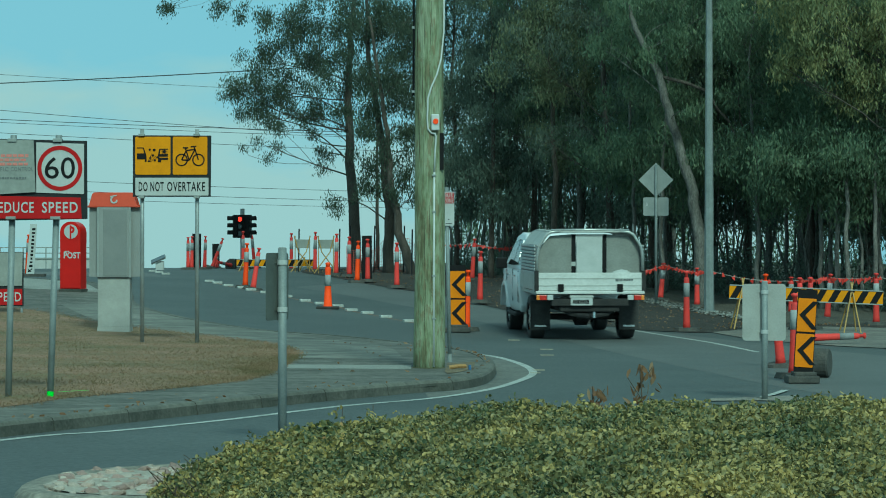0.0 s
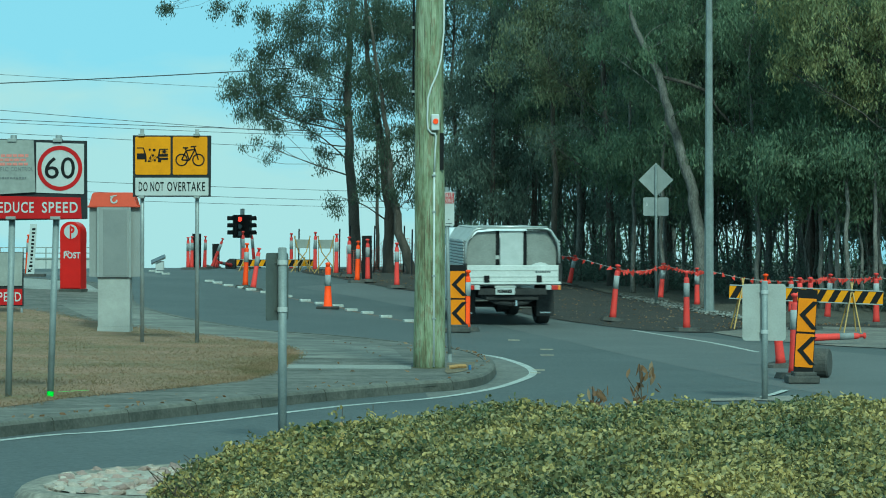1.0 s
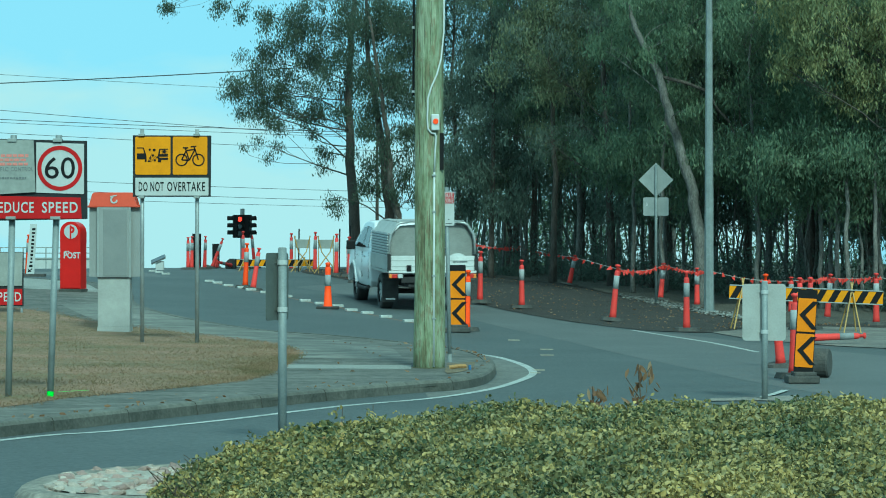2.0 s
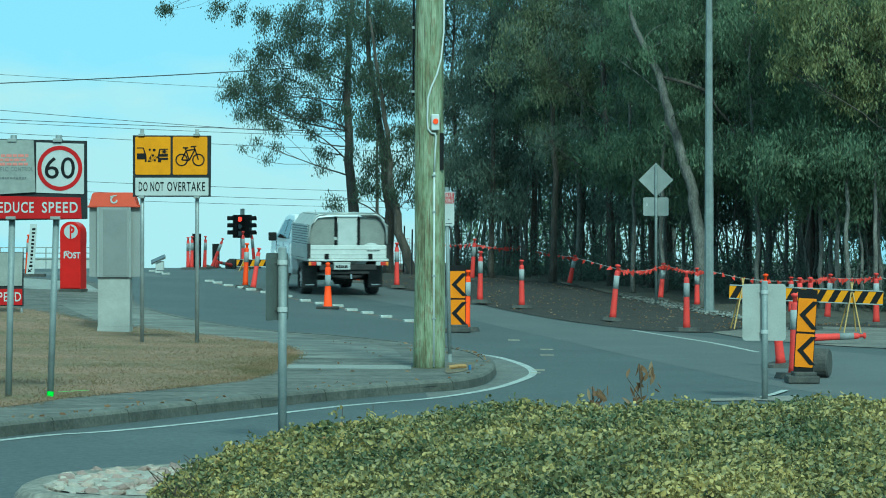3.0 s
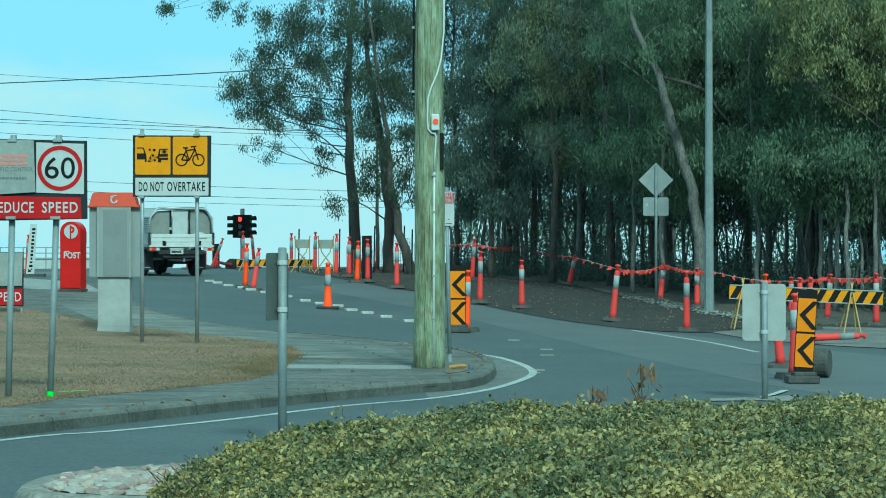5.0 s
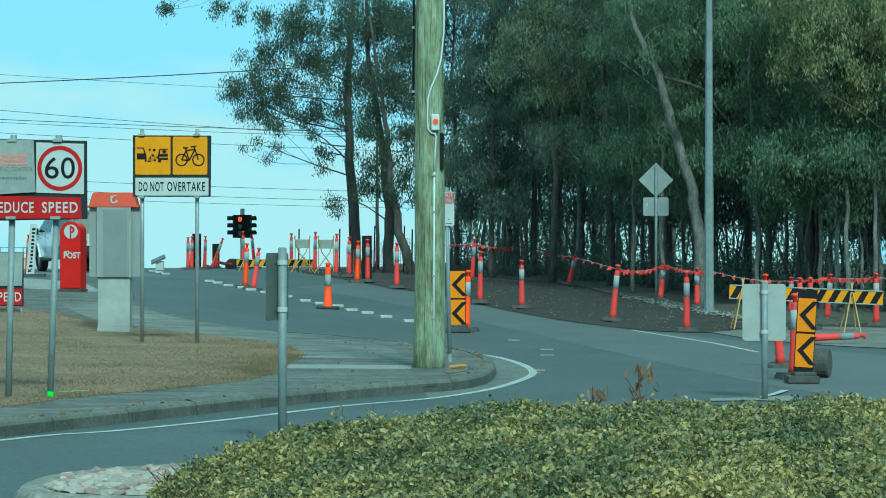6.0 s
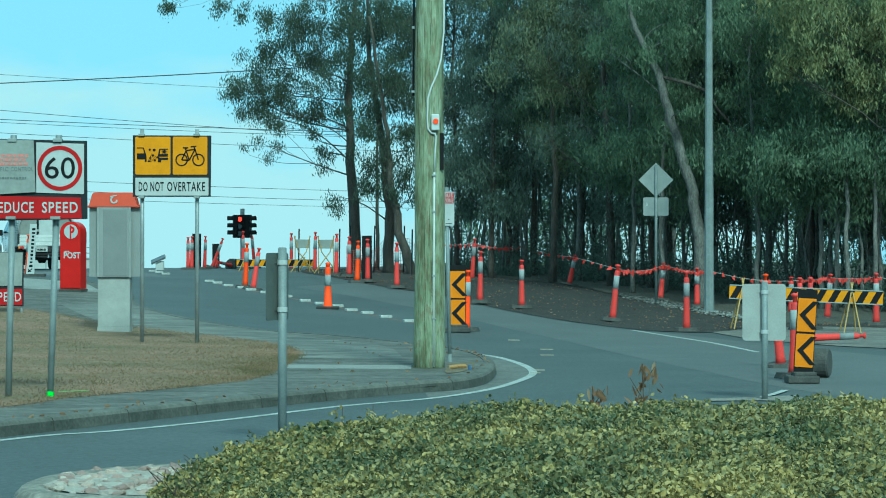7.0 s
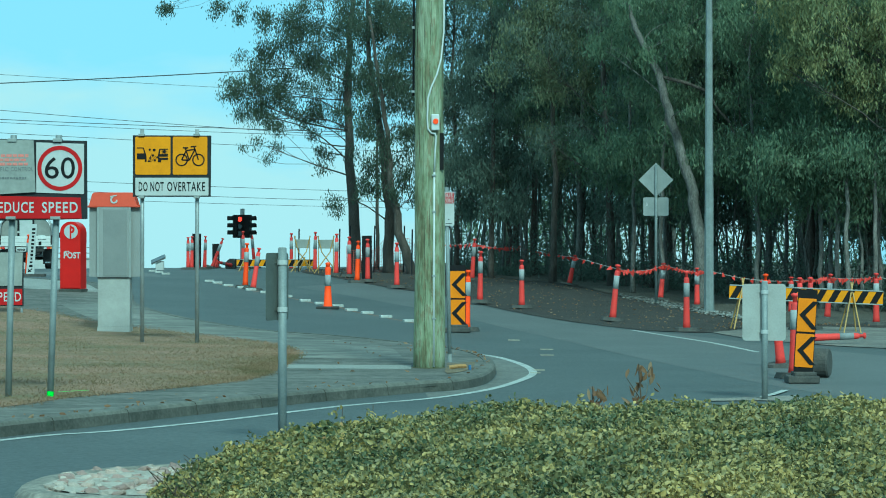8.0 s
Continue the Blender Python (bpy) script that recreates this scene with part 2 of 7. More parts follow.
M_LEAF_PALE = leafmat("gum_leaves_olive", [(0.13, 0.16, 0.082), (0.225, 0.24, 0.108), (0.35, 0.315, 0.13)], 0.65, 0.32)
M_HEDGE = leafmat("hedge_leaves", [(0.034, 0.058, 0.031), (0.090, 0.112, 0.050), (0.200, 0.184, 0.076), (0.40, 0.32, 0.112), (0.60, 0.46, 0.165)], 0.5, 0.25, 1.5, 0.52)
M_HEDGE_END = leafmat("hedge_end_leaves", [(0.040, 0.064, 0.030), (0.11, 0.125, 0.05), (0.26, 0.225, 0.08), (0.46, 0.36, 0.11), (0.32, 0.15, 0.07)], 0.5, 0.25, 3.0, 0.75)
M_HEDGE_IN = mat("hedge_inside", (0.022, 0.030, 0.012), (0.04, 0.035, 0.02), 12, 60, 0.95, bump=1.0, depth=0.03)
M_DRYLEAF = leafmat("dry_leaves", [(0.15, 0.075, 0.04), (0.27, 0.16, 0.085), (0.44, 0.34, 0.22)], 0.7)
M_GRASS = leafmat("grass_blades", [(0.095, 0.094, 0.040), (0.165, 0.124, 0.062), (0.25, 0.162, 0.10), (0.34, 0.238, 0.16)], 0.8, 0.15, 0.5, 0.28)
M_FLUORO = mat("fluorescent_green_paint", (0.16, 0.85, 0.03), (0.12, 0.7, 0.03), 5, 40, 0.6)
M_CAR = mat("silver_white_paint", (0.78, 0.79, 0.80), (0.72, 0.73, 0.74), 2, 90, 0.22, 0.0, bump=0.0, grain=0.02)
M_TRAY = mat("dusty_white_alloy", (0.45, 0.455, 0.43), (0.34, 0.345, 0.32), 3, 30, 0.5, 0.1, bump=0.08, grain=0.1)
M_TAIL = mat("white_tailgate_paint", (0.60, 0.60, 0.58), (0.50, 0.50, 0.48), 3, 30, 0.5, 0.05, bump=0.05, grain=0.08)
M_CHECKER = mat("alloy_plate", (0.46, 0.47, 0.46), (0.36, 0.37, 0.36), 5, 45, 0.42, 0.6, bump=0.3, grain=0.12)
M_DUSTGLASS = mat("dusty_perspex", (0.235, 0.24, 0.22), (0.17, 0.172, 0.158), 3, 40, 0.6, bump=0.15, grain=0.1)
M_CHASSIS = mat("grimy_chassis", (0.012, 0.012, 0.013), (0.03, 0.028, 0.026), 5, 40, 0.85, bump=0.4)
M_GLASS_DARK = mat("tinted_glass", (0.012, 0.016, 0.018), (0.018, 0.022, 0.024), 2, 10, 0.06, bump=0.0)
M_LAMP_RED = mat("red_lens", (0.45, 0.02, 0.015), (0.36, 0.02, 0.015), 8, 40, 0.25, bump=0.0)
M_LAMP_AMBER = mat("amber_lens", (0.65, 0.22, 0.03), (0.55, 0.18, 0.03), 8, 40, 0.25, bump=0.0)
M_CHROME = mat("worn_chrome", (0.6, 0.6, 0.6), (0.5, 0.5, 0.5), 8, 60, 0.25, 0.9, bump=0.0)
M_SOLAR = mat("solar_cells", (0.06, 0.065, 0.075), (0.09, 0.095, 0.10), 6, 30, 0.2, bump=0.0, grain=0.1)
M_TRESTLE = mat("faded_yellow_steel", (0.42, 0.26, 0.06), (0.32, 0.22, 0.08), 6, 50, 0.6)
M_ALLOY_DARK = mat("shaded_alloy", (0.17, 0.18, 0.18), (0.12, 0.125, 0.125), 5, 45, 0.5, 0.4)
M_GRAVEL = mat("grey_gravel", (0.24, 0.235, 0.215), (0.13, 0.13, 0.12), 6, 40, 0.9, bump=0.4, island=True)
M_PALE_STEEL = mat("pale_steel", (0.36, 0.36, 0.335), (0.29, 0.29, 0.27), 3, 50, 0.55, 0.1, bump=0.05, grain=0.06)
M_SIGNBACK_DARK = mat("dull_dark_sign_back", (0.11, 0.12, 0.105), (0.085, 0.09, 0.08), 5, 50, 0.6, 0.1, bump=0.05, grain=0.08)
M_WIRE = mat("power_cable", (0.03, 0.03, 0.03), None, 2, 10, 0.7)
M_MESHNET = mat("orange_safety_net", (0.42, 0.10, 0.075), (0.34, 0.08, 0.06), 4, 40, 0.7)
M_GREYBOARD = mat("grey_cover", (0.21, 0.22, 0.205), (0.29, 0.30, 0.275), 3, 25, 0.85, bump=0.2, grain=0.08)
M_FADED = mat("faded_red_print", (0.55, 0.16, 0.13), (0.45, 0.2, 0.17), 9, 50, 0.8, grain=0.15)
M_GREYTEXT = mat("grey_print", (0.16, 0.17, 0.17), None, 9, 50, 0.8)
M_BLUEPVC = mat("blue_plastic", (0.08, 0.16, 0.34), None, 5, 40, 0.5)
M_REDLIGHT = glow("red_signal", (1.0, 0.03, 0.02), 2.2)


# ---- building helpers ----
def empty(name, m, label, category, group=""):
    ob = new(name)
    ob.matrix_world = m
    ob.empty_display_size = 0.1
    return tagged(ob, label, category, group)


def link(name, me, material, parent=None, label="", m=None):
    if material and not me.materials:
        me.materials.append(material)
    ob = new(name, me)
    if parent:
        ob.parent = parent
    if m is not None:
        ob.matrix_basis = m
    return tagged(ob, label)


def part(name, bm, material, parent=None, label="", m=None, smooth=None):
    """Links a bmesh as one mesh object under a thing or a part."""
    bmesh.ops.recalc_face_normals(bm, faces=bm.faces)
    me = bpy.data.meshes.new(name)
    bm.to_mesh(me)
    bm.free()
    if smooth:
        for p in me.polygons:
            p.use_smooth = True
    return link(name, me, material, parent, label, m)


def box(cx, cy, cz, sx, sy, sz, bevel=0.0, bm=None, m=None):
    b = bmesh.new()
    bmesh.ops.create_cube(b, size=1)
    for v in b.verts:
        v.co = Vector((v.co.x * sx + cx, v.co.y * sy + cy, v.co.z * sz + cz))
    if bevel:
        bmesh.ops.bevel(b, geom=b.edges[:], offset=bevel, segments=2, affect="EDGES", profile=0.6)
    if m is not None:
        b.transform(m)
    return merge(bm, b)


def merge(bm, b):
    if bm is None:
        return b
    me = bpy.data.meshes.new("tmp")
    b.to_mesh(me)
    b.free()
    bm.from_mesh(me)
    bpy.data.meshes.remove(me)
    return bm


def tube(pts, radii, n=10, bm=None, caps=True):
    """A round bar along points with a radius at each."""
    bm = bm or bmesh.new()
    pts = [Vector(p) for p in pts]
    if not hasattr(radii, "__len__"):
        radii = [radii] * len(pts)
    rings = []
    for i, p in enumerate(pts):
        d = (pts[min(i + 1, len(pts) - 1)] - pts[max(i - 1, 0)]).normalized()
        u = d.cross(Vector((0, 1, 0.013)) if abs(d.y) < 0.9 else Vector((1, 0, 0))).normalized()
        w = d.cross(u)
        rings.append([bm.verts.new(p + (u * math.cos(a) + w * math.sin(a)) * radii[i]) for a in (2 * math.pi * k / n for k in range(n))])
    for a, b in zip(rings, rings[1:]):
        for k in range(n):
            bm.faces.new((a[k], a[(k + 1) % n], b[(k + 1) % n], b[k]))
    if caps:
        bm.faces.new(rings[0])
        bm.faces.new(rings[-1])
    return bm


def plate(pts, y0, y1, bm=None, bevel=0.0):
    """A flat outline in x, z made into a plate between y0 and y1."""
    b = bmesh.new()
    lo = [b.verts.new((x, y0, z)) for x, z in pts]
    hi = [b.verts.new((x, y1, z)) for x, z in pts]
    b.faces.new(lo)
    b.faces.new(hi[::-1])
    for i in range(len(pts)):
        j = (i + 1) % len(pts)
        b.faces.new((lo[i], lo[j], hi[j], hi[i]))
    if bevel:
        bmesh.ops.bevel(b, geom=[e for e in b.edges if abs(e.verts[0].co.y - e.verts[1].co.y) < 1e-6], offset=bevel, segments=2, affect="EDGES")
    return merge(bm, b)


def rounded(w, h, r, n=5, cx=0.0, cz=0.0):
    out = []
    for sx, sz, a0 in ((1, 1, 0), (-1, 1, 90), (-1, -1, 180), (1, -1, 270)):
        for k in range(n + 1):
            a = radians(a0 + 90 * k / n)
            out.append((cx + sx * (w / 2 - r) + r * math.cos(a), cz + sz * (h / 2 - r) + r * math.sin(a)))
    return out


def disc(r, n=32, cx=0.0, cz=0.0):
    return [(cx + r * math.cos(2 * math.pi * k / n), cz + r * math.sin(2 * math.pi * k / n)) for k in range(n)]


def ring(r0, r1, y0, y1, cx=0.0, cz=0.0, n=40, a0=0.0, a1=360.0, bm=None):
    bm = bm or bmesh.new()
    full = abs(a1 - a0) >= 360
    vs = []
    for k in range(n + (0 if full else 1)):
        a = radians(a0 + (a1 - a0) * k / n)
        c, s = math.cos(a), math.sin(a)
        vs.append([bm.verts.new((cx + r * c, y, cz + r * s)) for r, y in ((r0, y0), (r1, y0), (r1, y1), (r0, y1))])
    for k in range(n):
        a, b = vs[k], vs[(k + 1) % len(vs)]
        for q in range(4):
            bm.faces.new((a[q], a[(q + 1) % 4], b[(q + 1) % 4], b[q]))
    return bm


def letters(body, height, width=None, align="CENTER", thick=0.002, bold=0.018, space=1.15):
    """Flat letters facing -y, standing on z = 0; squeezed to a width where one is given."""
    cu = bpy.data.curves.new("letters", "FONT")
    cu.body, cu.size, cu.align_x, cu.extrude = body, height / 0.70, align, thick / 2
    cu.offset = height * bold
    cu.space_character = space
    cu.resolution_u = 3
    ob = new("letters", cu)
    dg = bpy.context.evaluated_depsgraph_get()
    me = bpy.data.meshes.new_from_object(ob.evaluated_get(dg))
    bpy.data.objects.remove(ob)
    xs = [v.co.x for v in me.vertices]
    mid, span = (max(xs) + min(xs)) / 2, max(xs) - min(xs)
    k = width / span if width else 1.0
    for v in me.vertices:
        v.co = Vector(((v.co.x - mid) * k if align == "CENTER" else v.co.x * k, -v.co.z, v.co.y))
    return me


def array_mesh(name, verts, faces):
    """A mesh from numpy arrays; faces all have the same number of corners."""
    me = bpy.data.meshes.new(name)
    k = faces.shape[1]
    me.vertices.add(len(verts))
    me.vertices.foreach_set("co", verts.astype(np.float32).ravel())
    me.loops.add(faces.size)
    me.loops.foreach_set("vertex_index", faces.astype(np.int32).ravel())
    me.polygons.add(len(faces))
    me.polygons.foreach_set("loop_start", np.arange(0, faces.size, k, dtype=np.int32))
    me.polygons.foreach_set("loop_total", np.full(len(faces), k, dtype=np.int32))
    me.update(calc_edges=True)
    return me


def unit(v):
    return v / np.maximum(np.linalg.norm(v, axis=1, keepdims=True), 1e-9)


def leaves(name, c, d, length, width, rng, fold=False):
    """Diamond leaves at centres c, pointing along d."""
    n = len(c)
    d = unit(d)
    w = unit(np.cross(d, rng.normal(size=(n, 3))))
    le, wi = np.asarray(length).reshape(-1, 1), np.asarray(width).reshape(-1, 1)
    if not fold:
        v = np.stack([c - d * le / 2, c + w * wi / 2 - d * le * 0.05, c + d * le / 2, c - w * wi / 2 - d * le * 0.05], 1).reshape(-1, 3)
        return array_mesh(name, v, np.arange(4 * n).reshape(n, 4))
    nn = np.cross(d, w)
    a, b = c - d * le / 2, c + d * le / 2
    up = nn * wi * 0.18
    v = np.stack([a, c - d * le * 0.18 + w * wi / 2 + up, c + d * le * 0.2 + w * wi * 0.42 + up, b,
                  c + d * le * 0.2 - w * wi * 0.42 + up, c - d * le * 0.18 - w * wi / 2 + up], 1).reshape(-1, 3)
    k = np.arange(n)[:, None] * 6
    f = np.concatenate([k + np.array([[0, 1, 2, 3]]), k + np.array([[0, 3, 4, 5]])], 0)
    return array_mesh(name, v, f)


# ---- the lie of the land ----
def land(x, y):
    """Height of the road surface: one rise up the hill, then a fall behind its crest."""
    s = y - x
    z = 0.95 / (1 + math.exp(-max(-60, min(60, (s - 59) / 7.5))))
    d = max(0.0, s - 104)
    return z - 0.018 * (d * d / (d + 25)) if d > 0 else z


def verge_rise(y):
    t = max(0.0, min(1.0, (y - 37) / 8))
    return 0.135 - 0.10 * t * t * (3 - 2 * t)


def verge(x, y):
    return land(x, y) + verge_rise(y)


def curve(pts, n):
    """Smooth line through points, n even steps."""
    p = [Vector((*q[:2], 0)) for q in pts]
    p = [2 * p[0] - p[1]] + p + [2 * p[-1] - p[-2]]
    fine = []
    for i in range(1, len(p) - 2):
        for k in range(24):
            t = k / 24
            a, b, c, d = p[i - 1:i + 3]
            fine.append(0.5 * (2 * b + (c - a) * t + (2 * a - 5 * b + 4 * c - d) * t * t + (3 * b - a - 3 * c + d) * t ** 3))
    fine.append(p[-2])
    ln = [0.0]
    for a, b in zip(fine, fine[1:]):
        ln.append(ln[-1] + (b - a).length)
    out, j = [], 0
    for k in range(n + 1):
        want = ln[-1] * k / n
        while j < len(fine) - 2 and ln[j + 1] < want:
            j += 1
        f = (want - ln[j]) / max(1e-9, ln[j + 1] - ln[j])
        q = fine[j].lerp(fine[j + 1], min(1, f))
        out.append((q.x, q.y))
    return out


def between(a, b, n, rows, height, rough=0.0):
    """A sheet between two lines, laid at height(x, y)."""
    ca, cb = curve(a, n), curve(b, n)
    bm = bmesh.new()
    grid = []
    for i in range(n + 1):
        row = []
        for j in range(rows + 1):
            t = j / rows
            x, y = ca[i][0] * (1 - t) + cb[i][0] * t, ca[i][1] * (1 - t) + cb[i][1] * t
            z = height(x, y)
            if rough:
                z += rough * (0.55 + noise.noise((x * 1.7, y * 1.7, 3))) * min(1, 6 * t * (1 - t) + 0.15)
            row.append(bm.verts.new((x, y, z)))
        grid.append(row)
    for i in range(n):
        for j in range(rows):
            bm.faces.new((grid[i][j], grid[i + 1][j], grid[i + 1][j + 1], grid[i][j + 1]))
    return bm


def ribbon(pts, width, height, n=40):
    """A flat painted line of that width along points."""
    c = curve(pts, n)
    bm = bmesh.new()
    prev = None
    for i, (x, y) in enumerate(c):
        a, b = c[max(i - 1, 0)], c[min(i + 1, n)]
        d = Vector((b[0] - a[0], b[1] - a[1])).normalized()
        row = [bm.verts.new((x + s * d.y * width / 2, y - s * d.x * width / 2, height(x, y))) for s in (-1, 1)]
        if prev:
            bm.faces.new((prev[0], prev[1], row[1], row[0]))
        prev = row
    return bm


def surface(name, bm, material, label, category):
    return tagged(part(name, bm, material, None, smooth=True), label, category, kind="structure")


# ground sheet to the horizon
def ground():
    def steps(lim, first):
        out, v, st = [0.0], 0.0, first
        while v < lim:
            v += st
            if v > 130:
                st *= 1.4
            out.append(v)
        return out
    xs = [-v for v in steps(2500, 3.0)[:0:-1]] + steps(2500, 3.0)
    ys = [-v for v in steps(400, 4.0)[:0:-1]] + steps(4000, 2.0)
    bm = bmesh.new()
    g = [[bm.verts.new((x, y, land(x, y) - 0.03)) for y in ys] for x in xs]
    for i in range(len(xs) - 1):
        for j in range(len(ys) - 1):
            bm.faces.new((g[i][j], g[i + 1][j], g[i + 1][j + 1], g[i][j + 1]))
    surface("ground", bm, M_EARTH, "dry brown earth falling away beyond the crest", "ground")


ground()

# asphalt: roundabout, side road and the climb to the crest
ROAD = lambda x, y: land(x, y) + 0.012
surface("road", between([(-42, -25), (-42, 50), (-42, 118)], [(26, -25), (26, 50), (26, 118)], 230, 110, ROAD),
        M_ASPHALT, "dark grey asphalt road climbing to a crest", "road")

# raised verge with its kerb round the corner
KERB = [(-9.5, 11.0), (-6.4, 17.4), (-4.05, 22.5), (-3.27, 24.18), (-1.93, 27.04), (-0.41, 29.72), (0.1, 30.42), (0.45, 31.8), (0.62, 34.3),
        (0.57, 36.4), (0.30, 38.6), (-0.25, 41.3)]
EDGE = KERB + [(-1.5, 44.4), (-3.2, 46.3), (-5.1, 50.2), (-6.3, 54.0), (-7.2, 59.5), (-9.6, 66.0), (-16, 71), (-24, 74)]
INNER = [(-16, 9), (-19, 25), (-20, 40), (-21, 55), (-22, 66), (-25, 72)]
surface("pavement_verge", between(EDGE, INNER, 240, 70, lambda x, y: verge(x, y)), M_PATH, "weathered grey concrete footpath and driveway", "footpath")


def kerb():
    """The kerb in cast lengths with open joints between them."""
    c = curve(EDGE, 480)
    prof = [(-0.02, -0.06), (-0.02, 0.0), (-0.004, 0.74), (0.012, 0.93), (0.04, 1.0), (0.145, 1.02), (0.147, 0.4)]
    bed = ribbon(EDGE, 0.12, lambda x, y: land(x, y) + verge_rise(y) * 0.55, 120)
    owner = surface("kerb", bed, M_RUBBER_GREY, "stained concrete kerb curving round the corner", "kerb")
    step = 8
    for first in range(0, len(c) - 1, step):
        bm = bmesh.new()
        prev = None
        idx = list(range(first, min(first + step, len(c) - 1) + 1))
        for q, i in enumerate(idx):
            (x, y), a, b = c[i], c[max(i - 1, 0)], c[min(i + 1, len(c) - 1)]
            d = Vector((b[0] - a[0], b[1] - a[1])).normalized()
            e = 0.007 if q == 0 else -0.007 if q == len(idx) - 1 else 0.0
            x, y = x + d.x * e, y + d.y * e
            h = verge_rise(y) + 0.006
            row = [bm.verts.new((x + d.y * (0.05 - w), y - d.x * (0.05 - w), land(x, y) + h * k)) for w, k in prof]
            if prev:
                for p in range(len(prof) - 1):
                    bm.faces.new((prev[p], row[p], row[p + 1], prev[p + 1]))
            else:
                bm.faces.new(row)
            prev = row
        bm.faces.new(prev[::-1])
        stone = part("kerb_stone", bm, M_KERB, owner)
        # upward faces take the paler of the two kerb colours
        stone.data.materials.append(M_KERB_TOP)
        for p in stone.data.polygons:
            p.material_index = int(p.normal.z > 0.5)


kerb()
LINE = [(-5.9, 16.9), (-3.76, 22.45), (-2.94, 23.61), (-2.06, 25.14), (-1.07, 27.25), (-0.15, 28.66), (0.49, 30.33), (0.94, 32.43), (1.17, 34.36),
        (1.1, 36.47), (0.79, 38.75), (0.39, 39.91)]
GUTTER = lambda x, y: land(x, y) + 0.0140
surface("gutter", between([(-0.2, 29.75), (0.2, 30.4), (0.55, 31.8), (0.7, 34.3), (0.62, 36.4), (0.36, 38.6), (0.05, 40.4)], LINE[5:], 30, 3, GUTTER),
        M_GUTTER, "grey concrete gutter round the nose of the kerb", "gutter")
surface("trim_edge_line", ribbon(LINE, 0.105, lambda x, y: land(x, y) + 0.0160, 80), M_PAINT, "worn white edge line beside the kerb", "road marking")
surface("pavement_strip", between([(-2.5, 32.7), (-1.4, 32.75), (-0.40, 32.75)], [(-2.25, 33.75), (-1.4, 33.75), (-0.40, 33.7)], 10, 3, lambda x, y: verge(x, y) + 0.003),
        M_CONCRETE, "newer pale concrete strip across the footpath", "footpath")
surface("pavement_driveway", between([(-2.0, 35.4), (-2.6, 39.3), (-4.5, 43.4), (-6.3, 48.0), (-7.6, 52.6)], [(-0.5, 35.4), (-1.0, 40.5), (-2.7, 45.2), (-5.0, 49.6), (-6.4, 54.0)], 30, 6,
        lambda x, y: verge(x, y) + 0.003), mat("driveway_concrete", (0.215, 0.21, 0.18), (0.085, 0.085, 0.074), 1.0, 8, 0.9, bump=0.4, stretch=(1.1, 1.8, 1), grain=0.35), "light grey concrete driveway along the road edge", "driveway")
surface("pavement_apron", between([(-13.5, 60.5), (-9.2, 58.9), (-7.45, 57.9)], [(-13.0, 68.5), (-10.6, 67.0), (-8.3, 62.0)], 20, 14, lambda x, y: verge(x, y) + 0.003),
        M_CONCRETE, "pale newer concrete apron behind the posting box", "footpath")
surface("road_patch", between([(-12.5, 73), (-10.0, 72.2), (-7.4, 71.5)], [(-13.5, 80), (-9.4, 79), (-7.4, 71.8)], 24, 12, lambda x, y: land(x, y) + 0.0140),
        M_ASPHALT_OLD, "paler worn asphalt patch near the crest", "road patch")
surface("road_lane", between([(5.2, 26.0), (4.05, 30.8), (3.23, 36.3), (2.05, 44.4), (1.21, 48.8), (0.2, 53.5), (-1.2, 57.6), (-3.6, 64.0)],
        [(9.5, 33.0), (7.6, 37.0), (5.8, 42.5), (4.3, 47.3), (3.2, 49.6), (1.2, 56.0), (-0.5, 62.4), (-2.2, 67.8)], 60, 16, lambda x, y: land(x, y) + 0.0138),
        mat("worn_asphalt", (0.085, 0.092, 0.090), (0.115, 0.12, 0.115), 0.4, 45, 0.75, bump=0.4, depth=0.01), "paler worn asphalt lane along the bank", "road")
surface("trim_far_line", ribbon([(4.86, 40.9), (4.5, 44.2), (3.96, 46.9), (3.5, 49.0)], 0.09, lambda x, y: land(x, y) + 0.0165), M_PAINT, "thin white line along the far road edge", "road marking")
for i, (x, y, w, d) in enumerate([(1.19, 44.3, 0.19, 0.35), (1.55, 39.3, 0.2, 0.3), (1.62, 41.2, 0.2, 0.3), (1.27, 34.9, 0.16, 0.3), (1.2, 34.2, 0.14, 0.2)]):
    b = between([(x - w / 2, y), (x - w / 2, y + d)], [(x + w / 2, y), (x + w / 2, y + d)], 2, 2, lambda x, y: land(x, y) + 0.0165)
    surface("trim_road_dash", b, M_DASH, "short worn tan dash on the asphalt", "road marking")

surface("ground_pole_foot", between([(0.02, 32.15), (0.03, 32.7), (0.05, 33.4), (0.06, 34.2)], [(0.05, 31.55), (0.27, 32.3), (0.38, 33.3), (0.42, 34.6)], 24, 8, lambda x, y: verge(x, y) + 0.0045, 0.012),
        mat("leafy_soil", (0.19, 0.14, 0.085), (0.095, 0.085, 0.055), 4, 22, 0.95, bump=0.8, depth=0.02, grain=0.4), "brown soil and leaf litter at the power pole's foot", "soil")

# lawn
LAWN_A = [(-7.4, 20.5), (-5.6, 23.0), (-4.19, 25.05), (-3.76, 26.52), (-3.16, 27.75), (-2.42, 29.4), (-2.22, 30.3), (-2.12, 31.3), (-2.35, 32.1)]
LAWN_B = [(-13, 51), (-9.5, 52), (-7.6, 50), (-6.2, 47.3), (-5.24, 45.9), (-4.31, 44.5), (-3.52, 42.9), (-2.64, 40.5), (-2.1, 37.5), (-2.0, 35.2), (-2.3, 33.9), (-2.5, 32.6)]
LAWN = lambda x, y: verge(x, y) + 0.004
